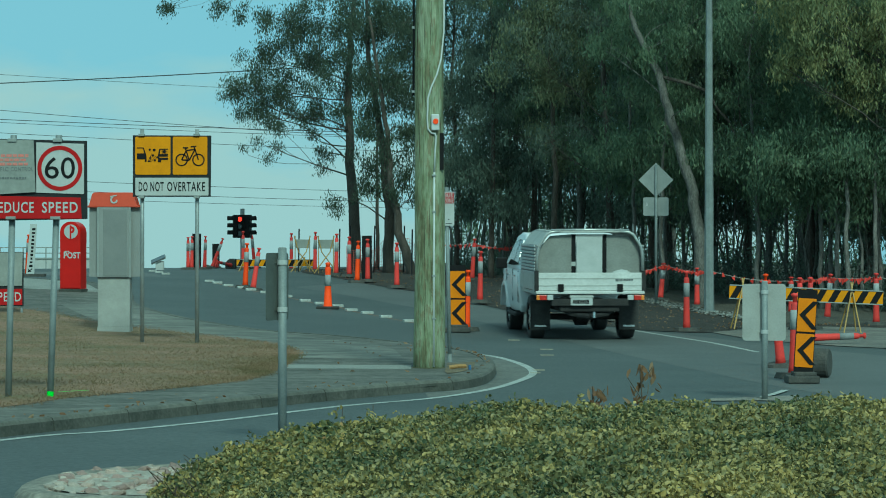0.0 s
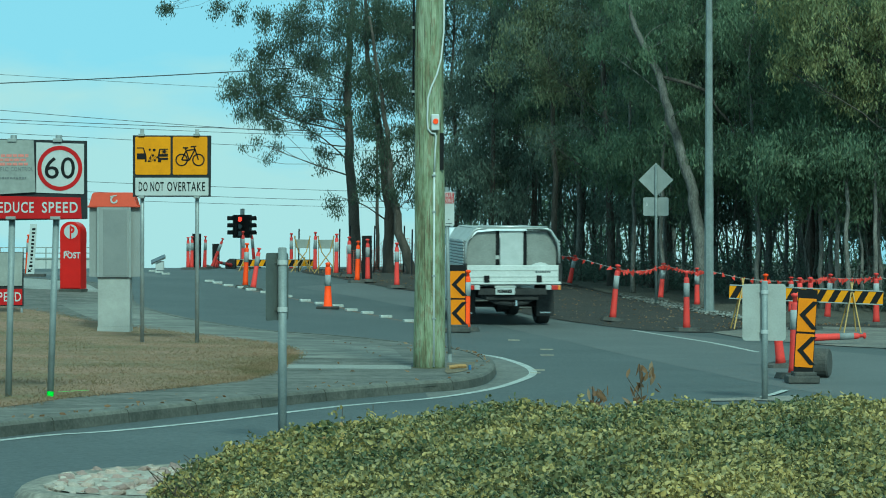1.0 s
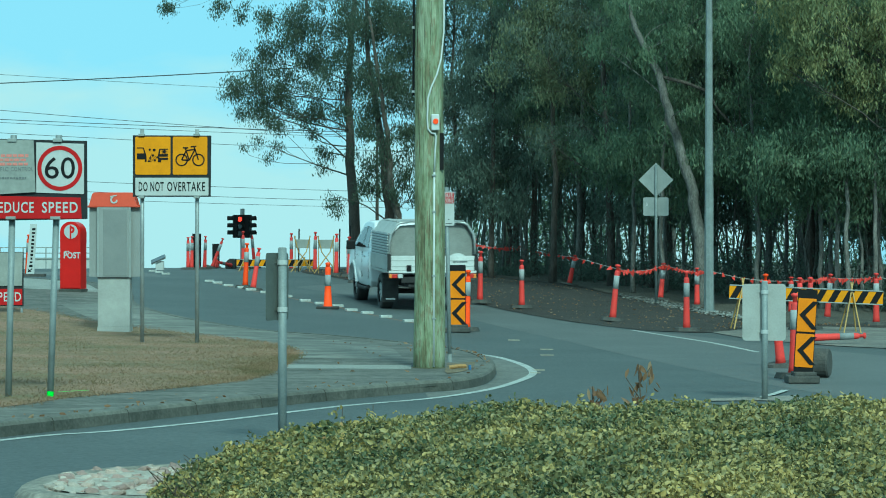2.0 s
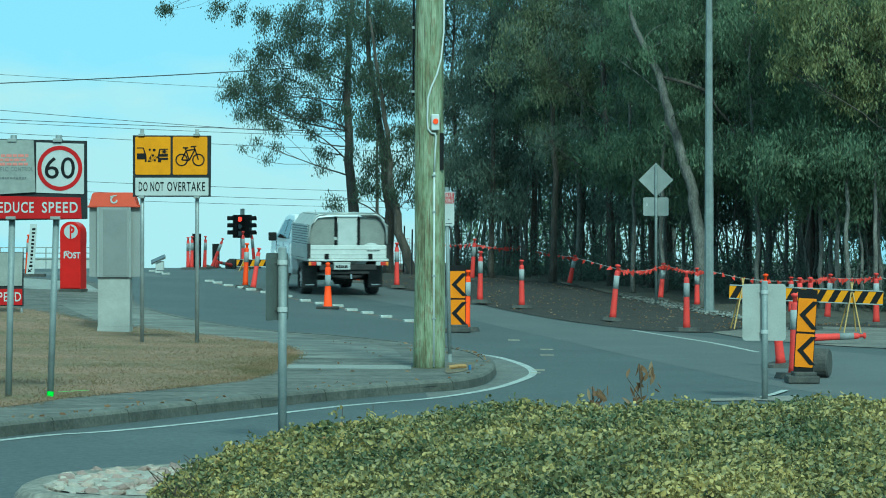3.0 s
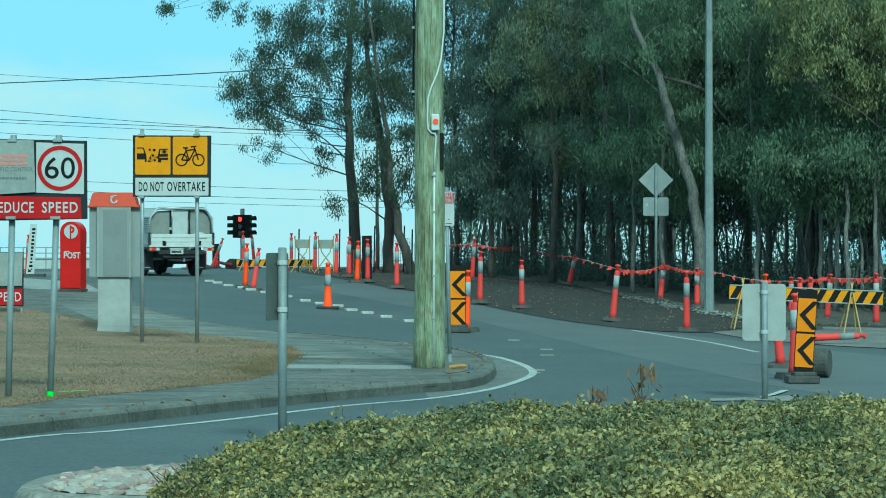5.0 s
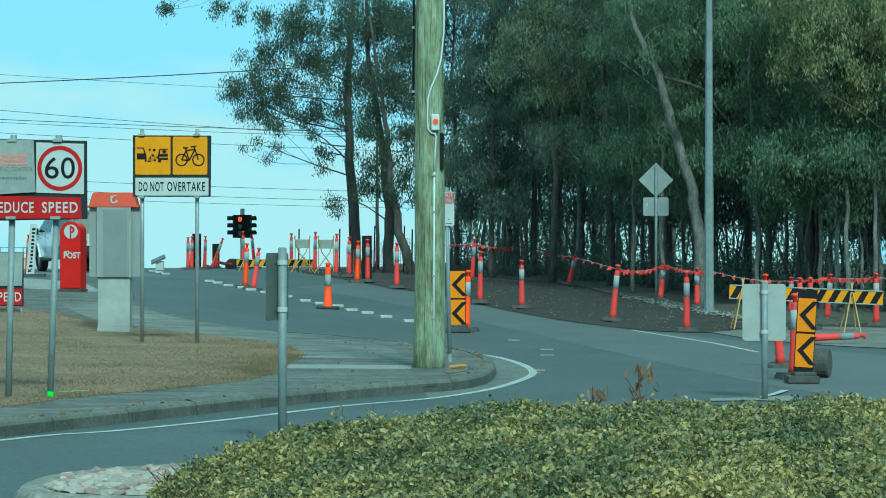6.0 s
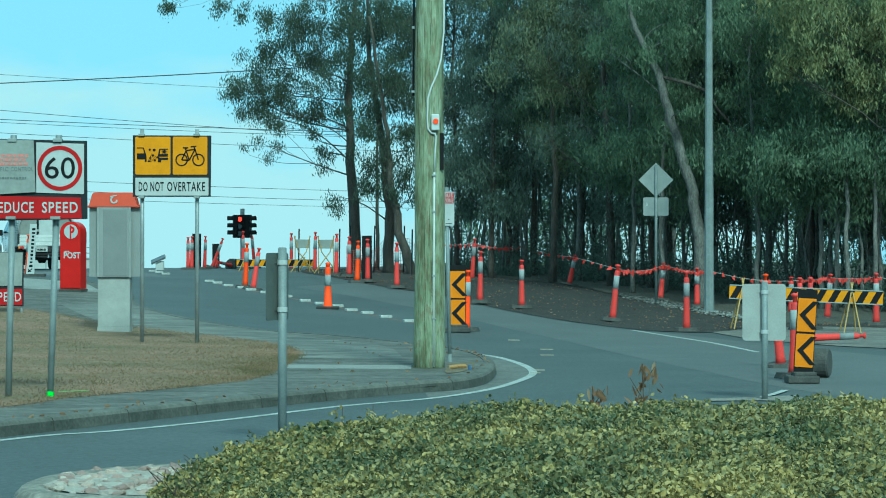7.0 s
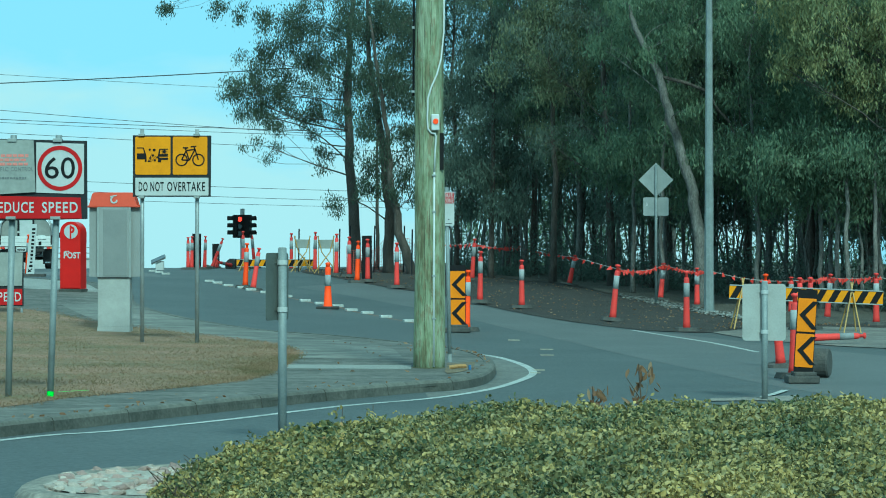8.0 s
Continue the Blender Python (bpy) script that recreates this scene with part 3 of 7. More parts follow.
surface("lawn", between(LAWN_A, LAWN_B, 110, 60, LAWN, 0.010), M_LAWN, "short dry brown and green grass verge", "lawn")


def grass():
    rng = np.random.default_rng(5)
    ca, cb = curve(LAWN_A, 400), curve(LAWN_B, 400)
    n = 62000
    i, t = rng.integers(0, 401, n), rng.random(n)
    a, b = np.array(ca)[i], np.array(cb)[i]
    t = np.where(rng.random(n) < 0.10, rng.normal(0, 0.014, n) + (rng.random(n) < 0.5), t)
    p = a * (1 - t[:, None]) + b * t[:, None] + rng.normal(0, 0.06, (n, 2))
    keep = p[:, 0] > -9.5
    p = p[keep]
    z = np.array([LAWN(x, y) for x, y in p])
    patch = np.array([noise.noise((x * 0.8, y * 0.8, 1)) for x, y in p])
    h = 0.016 + 0.026 * rng.random(len(p)) * (1 + patch)
    d = np.stack([rng.normal(0, 1.0, len(p)), rng.normal(0, 1.0, len(p)), np.ones(len(p))], 1)
    c = np.stack([p[:, 0], p[:, 1], z + h * 0.45], 1)
    ob = link("grass_blades", leaves("grass_blades", c, d, h, 0.005 + 0.004 * rng.random(len(p)), rng), M_GRASS)
    tagged(ob, "short dry straw-brown grass on the verge", "grass", kind="stuff")


grass()

# mulched bank and the forest floor behind it
ROADSIDE = [(14, 49.8), (9.0, 51.2), (7.3, 51.5), (5.7, 49.9), (4.9, 48.3), (3.96, 48.6), (3.35, 49.8), (2.4, 52.3), (1.38, 55.8), (0.7, 58.6), (-0.32, 62.4), (-1.15, 64.3), (-2.08, 67.8),
            (-3.2, 73.5), (-4.2, 79.7), (-4.6, 86)]
BANK = [(14.2, 50.8), (9.2, 52.2), (7.5, 52.6), (6.25, 53.6), (5.67, 57.0), (4.83, 61.8), (4.1, 64.8), (3.22, 69.8), (1.82, 73.5), (0.27, 78.4), (-0.8, 82), (-1.8, 87.0), (-2.6, 92)]
surface("ground_mulch", between(ROADSIDE, BANK, 90, 14, lambda x, y: land(x, y) + 0.018, 0.05), M_MULCH, "dark mulch bank beside the road", "mulch")
surface("pavement_side", between([(4.93, 48.25), (5.35, 45.8), (6.0, 44.2), (6.7, 42.9), (9, 40.5)], [(4.96, 48.5), (5.72, 50.0), (7.2, 51.6), (9.0, 51.3), (14, 49.9)], 30, 14, lambda x, y: land(x, y) + 0.024), M_DUST,
        "dusty pale concrete strip beside the road", "pavement")
surface("ground_forest", between(BANK, [(40, 44), (40, 55), (40, 70), (38, 85), (34, 100), (26, 112), (14, 120), (0, 112)], 70, 20, lambda x, y: land(x, y) + 0.03, 0.12), M_LITTER,
        "leaf litter under the gum trees", "forest floor")


def mulch_chips():
    rng = np.random.default_rng(9)
    ca, cb = np.array(curve(ROADSIDE, 300)), np.array(curve(BANK, 300))
    n = 1700
    i, t = rng.integers(0, 301, n), rng.random(n) * 0.95
    p = ca[i] * (1 - t[:, None]) + cb[i] * t[:, None]
    z = np.array([land(x, y) + 0.06 for x, y in p])
    c = np.stack([p[:, 0], p[:, 1], z], 1)
    d = np.stack([rng.normal(size=n), rng.normal(size=n), rng.normal(0, 0.25, n)], 1)
    ob = link("leaf_litter", leaves("leaf_litter", c, d, 0.03 + 0.05 * rng.random(n), 0.018 + 0.014 * rng.random(n), rng), M_DRYLEAF)
    tagged(ob, "scattered dead leaves and chips on the mulch", "leaf litter", kind="stuff")


mulch_chips()


def path_litter():
    """Dead leaves blown along the kerb and over the footpath."""
    rng = np.random.default_rng(14)
    c = np.array(curve(KERB[2:], 200))
    n = 150
    i = rng.integers(0, 201, n)
    off = np.where(rng.random(n) < 0.6, np.abs(rng.normal(0, 0.12, n)), rng.random(n) * 3.0)
    p = c[i] + np.stack([-off * 0.75, off * 0.65], 1)
    z = np.array([verge(x, y) + 0.016 for x, y in p])
    d = np.stack([rng.normal(size=n), rng.normal(size=n), rng.normal(0, 0.3, n)], 1)
    ob = link("path_leaves", leaves("path_leaves", np.stack([p[:, 0], p[:, 1], z], 1), d, 0.03 + 0.05 * rng.random(n), 0.015 + 0.015 * rng.random(n), rng, True), M_DRYLEAF)
    tagged(ob, "dead leaves scattered over the concrete footpath", "leaf litter", kind="stuff")


path_litter()


def rubble():
    """Pale gravel spoil along the top of the bank."""
    rng = random.Random(4)
    bm = bmesh.new()
    for k in range(620):
        t = rng.random()
        x, y = 4.4 + 1.9 * t + rng.gauss(0, 0.16), 63.2 - 9.3 * t + rng.gauss(0, 0.5)
        r = 0.012 + 0.038 * rng.random() ** 2.5
        b = bmesh.new()
        bmesh.ops.create_icosphere(b, subdivisions=1, radius=r)
        for v in b.verts:
            v.co *= rng.uniform(0.7, 1.2)
            v.co.z *= 0.55
            v.co += Vector((x, y, land(x, y) + 0.06))
        merge(bm, b)
    tagged(part("gravel", bm, M_GRAVEL), "pale gravel spoil along the mulch bank", "gravel", kind="stuff")


rubble()


# ---- the roundabout island with its hedge ----
ISLAND_FAR = [(-2.58, 16.62), (-2.62, 16.95), (-2.55, 17.6), (-2.30, 18.1), (-1.95, 18.4), (-1.2, 18.9), (0.5, 19.4), (3.0, 19.3), (6, 18.4), (9, 16)]
ISLAND_NEAR = [(-2.60, 17.1), (-2.61, 16.78), (-2.50, 16.35), (-2.2, 16.12), (-1.6, 15.95), (-0.95, 15.83), (-0.75, 14.6), (-0.55, 12), (0.0, 8), (1.2, 3)]


def island():
    top = between(ISLAND_FAR, ISLAND_NEAR, 60, 8, lambda x, y: land(x, y) + 0.13, 0.0)
    surface("ground_island", top, M_LITTER, "soil bed of the planted roundabout island", "garden bed")
    for name, pts, flip in (("kerb_island_far", ISLAND_FAR, 1), ("kerb_island_near", ISLAND_NEAR, -1)):
        c = curve(pts, 70)
        bm = bmesh.new()
        prev = None
        for i, (x, y) in enumerate(c):
            a, b = c[max(i - 1, 0)], c[min(i + 1, len(c) - 1)]
            d = Vector((b[0] - a[0], b[1] - a[1])).normalized()
            row = [bm.verts.new((x - flip * d.y * w, y + flip * d.x * w, land(x, y) + h)) for w, h in ((0.14, -0.02), (0.10, 0.10), (0.06, 0.142), (-0.04, 0.150), (-0.10, 0.142), (-0.12, 0.10))]
            if prev:
                for q in range(5):
                    bm.faces.new((prev[q], row[q], row[q + 1], prev[q + 1]))
            prev = row
        surface(name, bm, M_RIM, "pale rough concrete kerb of the roundabout island", "kerb")
    surface("pavement_island_nose", between([(-2.56, 16.85), (-2.48, 17.5), (-2.2, 17.98), (-1.6, 18.35)], [(-2.5, 16.75), (-2.3, 16.4), (-1.9, 16.2), (-1.2, 16.05)], 20, 8, lambda x, y: land(x, y) + 0.139, 0.012),
            mat("mortar_bed", (0.42, 0.37, 0.31), (0.28, 0.25, 0.21), 4, 35, 0.9, bump=0.6), "pale mortar bed of the island's nose", "paving")
    rng = random.Random(2)
    shapes = []
    for k in range(6):
        b = bmesh.new()
        bmesh.ops.create_icosphere(b, subdivisions=2, radius=1)
        for v in b.verts:
            v.co *= 1 + 0.45 * noise.noise(v.co * 1.3 + Vector((k * 7, 0, 0)))
        me = bpy.data.meshes.new("stone")
        b.to_mesh(me)
        b.free()
        me.materials.append(mat("island_stone", *[((0.44, 0.345, 0.285), (0.30, 0.225, 0.185)), ((0.36, 0.255, 0.22), (0.24, 0.175, 0.15)), ((0.48, 0.42, 0.36), (0.34, 0.29, 0.245))][k % 3],
                                9, 40, 0.85, bump=0.4, depth=0.02, piece=0.2))
        shapes.append(me)
    done = 0
    while done < 280:
        x, y = rng.uniform(-2.5, -0.9), rng.uniform(16.05, 18.5)
        if not (x > -2.45 or abs(y - 17.1) < 0.5) or y > 18.0 + (x + 2.3) * 0.55 or y < 16.3 - (x + 2.3) * 0.25 + 0.02:
            continue
        r = rng.uniform(0.02, 0.05)
        ob = new("stone", shapes[done % 6])
        ob.matrix_world = pose(x, y, land(x, y) + 0.13 + r * 0.25, rng.uniform(-25, 25), rng.uniform(-25, 25), rng.uniform(0, 360)) @ Matrix.Diagonal((r * 1.25, r, r * 0.62, 1))
        tagged(ob, "pale rounded stone set in the island's nose", "stone", "stones on the roundabout island")
        done += 1


island()


def hedge():
    rng = np.random.default_rng(21)
    thing = empty("hedge", pose(0.9, 13, 0.13), "low clipped green and yellow hedge on the roundabout island", "hedge")

    def left(y):
        return -1.72 + np.maximum(0, 15.8 - y) * 0.21 + 0.06 * np.sin(y * 3.1)

    def top(x, y):
        edge = 1 - np.exp(-np.maximum(x - left(y), 0.0) / 0.70)
        back = np.clip((17.0 + 0.15 * np.sin(x * 2.3) - y) / 0.6, 0, 1)
        lump = np.array([noise.noise((a * 1.5, b * 1.5, 0)) * 0.06 + noise.noise((a * 5, b * 5, 4)) * 0.065 + noise.noise((a * 13, b * 13, 8)) * 0.035 for a, b in zip(x, y)])
        return 0.15 + (0.50 + lump) * edge * (0.75 + 0.25 * np.sqrt(back)) + 0.015 * np.clip(x, 0, 3)
    # dark sheet under the leaves, the hedge's inner shade put into its colour
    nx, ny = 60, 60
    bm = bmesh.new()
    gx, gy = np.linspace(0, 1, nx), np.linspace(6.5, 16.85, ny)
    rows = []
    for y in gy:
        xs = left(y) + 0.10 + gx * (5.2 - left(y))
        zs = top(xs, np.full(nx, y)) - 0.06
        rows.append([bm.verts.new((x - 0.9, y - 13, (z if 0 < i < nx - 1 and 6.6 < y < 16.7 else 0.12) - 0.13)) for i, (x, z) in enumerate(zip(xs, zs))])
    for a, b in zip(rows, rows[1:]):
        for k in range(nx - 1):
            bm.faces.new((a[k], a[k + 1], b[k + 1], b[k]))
    part("twig_core", bm, M_HEDGE_IN, thing, "dark green-brown filler sheet for the hedge's shaded inside", smooth=True)
    n = 225000
    y = 6.8 + 10.15 * rng.random(n) ** 0.85
    x = left(y) + (np.minimum(5.0, 0.185 * y + 0.5) - left(y)) * rng.random(n)
    z = top(x, y) - np.abs(rng.normal(0, 0.055, n)) + 0.025
    side = rng.random(n) < 0.13
    x = np.where(side, left(y) + 0.12 + rng.random(n) * 0.5, x)
    z = np.where(side, 0.18 + (top(x, y) - 0.16) * rng.random(n), z)
    back = rng.random(n) < 0.05
    y = np.where(back, 16.8 + rng.normal(0, 0.06, n), y)
    z = np.where(back, 0.25 + (top(x, y) - 0.25) * rng.random(n), z)
    tall = rng.random(n) < 0.02
    z = z + np.where(tall, rng.random(n) * 0.05, 0)
    # upright sprigs standing out of the clipped top, most at the hedge's end
    m = 900
    sy = 8 + 8.7 * rng.random(m)
    sx = left(sy) + np.where(rng.random(m) < 0.4, 0.05 + 0.9 * rng.random(m), rng.random(m) * 3.6)
    sh, st = 0.03 + 0.08 * rng.random(m), top(sx, sy)
    q = np.repeat(np.arange(m), 12)
    up = rng.random(len(q))
    x = np.concatenate([x, sx[q] + rng.normal(0, 0.014, len(q))])
    y = np.concatenate([y, sy[q] + rng.normal(0, 0.014, len(q))])
    z = np.concatenate([z, st[q] - 0.02 + (sh[q] + 0.02) * up])
    n = len(x)
    c = np.stack([x - 0.9, y - 13, z - 0.13], 1)
    d = np.stack([rng.normal(0, 0.75, n), rng.normal(0, 0.75, n), -0.1 + 1.2 * rng.random(n)], 1)
    le = 0.017 + 0.020 * rng.random(n)
    link("foliage", leaves("foliage", c, d, le, le * (0.5 + 0.2 * rng.random(n)), rng, True), M_HEDGE, thing, "glossy small green and yellow leaves")
    # looser leaves on the open twigs of the hedge's end
    m = 13000
    ey = 14.3 + 2.6 * rng.random(m)
    ex = left(ey) + 0.02 + 1.3 * rng.random(m) ** 1.5
    clump = np.array([noise.noise((a * 7, b * 7, 6)) for a, b in zip(ex, ey)])
    ex, ey = ex[clump > -0.12], ey[clump > -0.12]
    m = len(ex)
    ez = 0.03 + (top(ex, ey) - 0.13) * (0.15 + 0.92 * rng.random(m) ** 0.7)
    el = 0.022 + 0.026 * rng.random(m)
    ed = np.stack([rng.normal(-0.2, 0.7, m), rng.normal(0, 0.7, m), 0.9 * rng.random(m)], 1)
    link("end_foliage", leaves("end_foliage", np.stack([ex - 0.9, ey - 13, ez], 1), ed, el, el * 0.6, rng, True), M_HEDGE_END, thing, "yellow and reddish leaves on open twigs")
    # bare stems at the end of the hedge and shoots above it
    r2 = random.Random(8)
    bm = bmesh.new()
    for k in range(230):
        yy = r2.uniform(14.6, 16.9)
        bx = float(left(yy)) + r2.uniform(0.08, 0.5)
        h = r2.uniform(0.08, 0.22)
        tip = (bx - 0.9 + r2.uniform(-0.13, 0.08), yy - 13 + r2.uniform(-0.12, 0.12), h)
        tube([(bx - 0.9, yy - 13, 0), (bx - 0.9 + r2.uniform(-0.04, 0.04), yy - 13, h * 0.5), tip], [0.005, 0.004, 0.002], 4, bm)
    part("stem_tangle", bm, M_TWIG, thing, "bare brown stems at the hedge's end")
    for sx, sy, h in ((-0.64, 16.6, 0.16), (-0.45, 16.7, 0.17), (1.9, 16.7, 0.10), (2.22, 16.7, 0.10), (-1.45, 15.6, 0.1)):
        b = bmesh.new()
        z0 = float(top(np.array([sx]), np.array([sy]))[0]) - 0.13
        tube([(sx - 0.9, sy - 13, z0 - 0.1), (sx - 0.89, sy - 13, z0 + h)], [0.004, 0.002], 5, b)
        shoot = part("shoot", b, M_TWIG, thing, "upright young shoot")
        m = 16
        cc = np.stack([sx - 0.9 + rng.normal(0, 0.02, m), sy - 13 + rng.normal(0, 0.02, m), z0 + h * rng.random(m)], 1)
        link("shoot_leaves", leaves("shoot_leaves", cc, rng.normal(0, 1, (m, 3)) + np.array([0, 0, 0.7]), 0.034, 0.018, rng, True), M_HEDGE, shoot)


hedge()


def dry_weed(x, y, s, label):
    rng = np.random.default_rng(int(abs(x * 100)))
    thing = empty("dry_weed", pose(x, y, 0.13), label, "weed")
    h = 0.9 * s
    bm = bmesh.new()
    tube([(0, 0, 0), (0.02, 0, 0.45), (0.0, 0, h)], [0.006, 0.005, 0.003], 6, bm)
    for k in range(3):
        tube([(0.01, 0, h - 0.22 + 0.05 * k), ((k - 1) * 0.08, 0.02, h - 0.08 + 0.03 * k)], [0.004, 0.002], 5, bm)
    part("stalk", bm, M_TWIG, thing)
    n = 34
    z = h - 0.02 - 0.26 * rng.random(n) ** 1.2
    c = np.stack([rng.normal(0, 0.05, n) - (h - z) * 0.3 + 0.06, rng.normal(0, 0.03, n), z], 1)
    d = np.stack([rng.normal(0.2, 0.6, n), rng.normal(0, 0.4, n), rng.choice([-1, 1], n) * (0.4 + rng.random(n))], 1)
    link("leaves", leaves("leaves", c, d, 0.045 + 0.055 * rng.random(n), 0.018 + 0.014 * rng.random(n), rng, True), M_DRYLEAF, thing, "curled brown dead leaves")
    return thing


WEED = dry_weed(1.22, 16.4, 0.90, "dead brown weed standing above the hedge")
dry_weed(0.93, 16.5, 0.74, "low withered brown leaf stalk in the hedge")

# ---- splitter island behind the hedge ----
surface("kerb_splitter", between([(2.85, 28.2), (3.3, 28.3), (3.95, 28.2)], [(2.9, 28.7), (3.4, 28.9), (3.9, 29.3)], 14, 5, lambda x, y: land(x, y) + 0.022), M_RIM,
        "low pale concrete splitter island", "traffic island")
surface("trim_splitter_line", ribbon([(3.5, 28.95), (3.72, 29.6), (3.92, 30.3)], 0.085, lambda x, y: land(x, y) + 0.026, 10), M_PAINT, "white painted edge of the splitter island", "road marking")


# ---- signs ----
def sign_post(thing, x, y, z0, z1, r=0.03, lean=0.0, skin=M_GALV_OLD):
    post = part("post", tube([(x, y, z0 - 0.05), (x + lean, y, z1)], r, 14), skin, thing, "galvanised steel post", smooth=True)
    return post


def bars(thing, x0, x1, z, h, y, material, name="print_bar", cuts=5, seed=1):
    """An unreadable line of print as short bars."""
    r = random.Random(seed)
    x = x0
    while True:
        w = r.uniform(0.4, 1.1) * (x1 - x0) / cuts
        if x + w > x1:
            break
        part(name, box(x + w / 2, y, z, w * 0.82, 0.002, h * r.uniform(0.8, 1.05)), material, thing)
        x += w


def speed_sign():
    x0, x1, y = -4.62, -3.575, 26.6
    g = verge(-4.1, y)
    t = empty("speed_sign", pose(-4.1, y, g - 0.025), "sixty speed limit sign over a red reduce speed plate", "road sign")
    t2 = -4.1

    def X(v):
        return v - t2
    part("frame", plate([(X(x0), 1.80), (X(x1), 1.82), (X(x1 - 0.005), 2.605), (X(x0), 2.63)], 0.0, 0.03), M_DARKFRAME, t, "dark steel sign frame")
    p60 = part("limit_panel", plate([(X(-4.085), 2.085), (X(-3.607), 2.07), (X(-3.605), 2.575), (X(-4.085), 2.59)], -0.012, -0.002), M_WHITE, t, "white speed limit panel")
    part("red_ring", ring(0.185, 0.226, -0.017, -0.013, X(-3.848), 2.33), M_RED, p60)
    for digit, dx in (("6", -0.081), ("0", 0.081)):
        link("digit", letters(digit, 0.215, 0.143, bold=0.004), M_BLACK, p60, "black number on the speed sign", Matrix.Translation((X(-3.848) + dx, -0.015, 2.228)))
    cover = part("cover_panel", plate([(X(-4.60), 2.06), (X(-4.09), 2.09), (X(-4.11), 2.61), (X(-4.60), 2.62)], -0.03, -0.022), M_GREYBOARD, t, "grey cover sheet with faded red print")
    for k in range(3):
        bars(cover, X(-4.56), X(-4.14), 2.455 - 0.042 * k, 0.03, -0.032, M_FADED, cuts=6, seed=k)
    for body, cx in (("TRAFFIC", -4.475), ("CONTROL", -4.225)):
        link("word_" + body.lower(), letters(body, 0.042, 0.225, bold=0.01), M_GREYTEXT, cover, "grey capital letters", Matrix.Translation((X(cx), -0.032, 2.30)))
    bars(cover, X(-4.54), X(-4.18), 2.23, 0.024, -0.032, M_GREYTEXT, cuts=9, seed=9)
    red = part("red_plate", plate([(X(-4.615), 1.825), (X(-3.63), 1.825), (X(-3.64), 2.035), (X(-4.615), 2.055)], -0.012, -0.002), M_RED, t, "red reduce speed plate")
    link("word_reduce", letters("REDUCE", 0.106, 0.425, bold=0.022), M_WHITE, red, "white capital letters", Matrix.Translation((X(-4.322), -0.014, 1.885)))
    link("word_speed", letters("SPEED", 0.106, 0.36, bold=0.022), M_WHITE, red, "white capital letters", Matrix.Translation((X(-3.848), -0.014, 1.885)))
    for bx, lean in ((-4.38, 0.055), (-3.96, 0.09)):
        sign_post(t, X(bx), 0.07, 0, 1.84, 0.033, lean * 0.72)
        part("post_top", tube([(X(bx + lean * 0.72), 0.07, 1.84), (X(bx + lean), 0.07, 2.665)], 0.032, 12), M_GALV, t)
        part("bracket", box(X(bx + lean * 0.75), 0.0, 1.83, 0.10, 0.09, 0.03, 0.006), M_SIGNBACK, t)
        part("bracket", box(X(bx + lean), 0.0, 2.61, 0.09, 0.09, 0.035, 0.006), M_SIGNBACK, t)
    part("paint_mark", tube([(X(-3.96), 0.07, 0.005), (X(-3.955), 0.07, 0.085)], 0.0345, 14), M_FLUORO, t, "fluorescent green paint on the post foot")


speed_sign()


def low_sign():
    y = 49.4
    g = verge(-8.2, y)
    t = empty("roadwork_sign", pose(-8.2, y, g), "low covered roadwork sign with a red speed plate", "road sign")
    part("frame", plate([(-1.05, 0.12), (0.37, 0.12), (0.37, 1.13), (-1.05, 1.13)], 0, 0.03), M_DARKFRAME, t, "dark steel frame")
    part("cover_panel", plate([(-1.04, 0.48), (0.345, 0.50), (0.36, 1.12), (-1.04, 1.12)], -0.02, -0.004), M_GREYBOARD, t, "grey cover sheet")
    red = part("red_plate", plate([(-1.04, 0.14), (0.35, 0.14), (0.35, 0.44), (-1.04, 0.44)], -0.014, -0.004), M_RED, t, "red speed plate")
    link("word_reduce", letters("REDUCE", 0.17, 0.62), M_WHITE, red, "white capital letters", Matrix.Translation((-0.62, -0.016, 0.21)))
    link("word_speed", letters("SPEED", 0.17, 0.53), M_WHITE, red, "white capital letters", Matrix.Translation((0.065, -0.016, 0.21)))
    for x in (-0.9, 0.33):
        part("leg", box(x, 0.05, 0.3, 0.035, 0.035, 0.68), M_GALV, t)


low_sign()


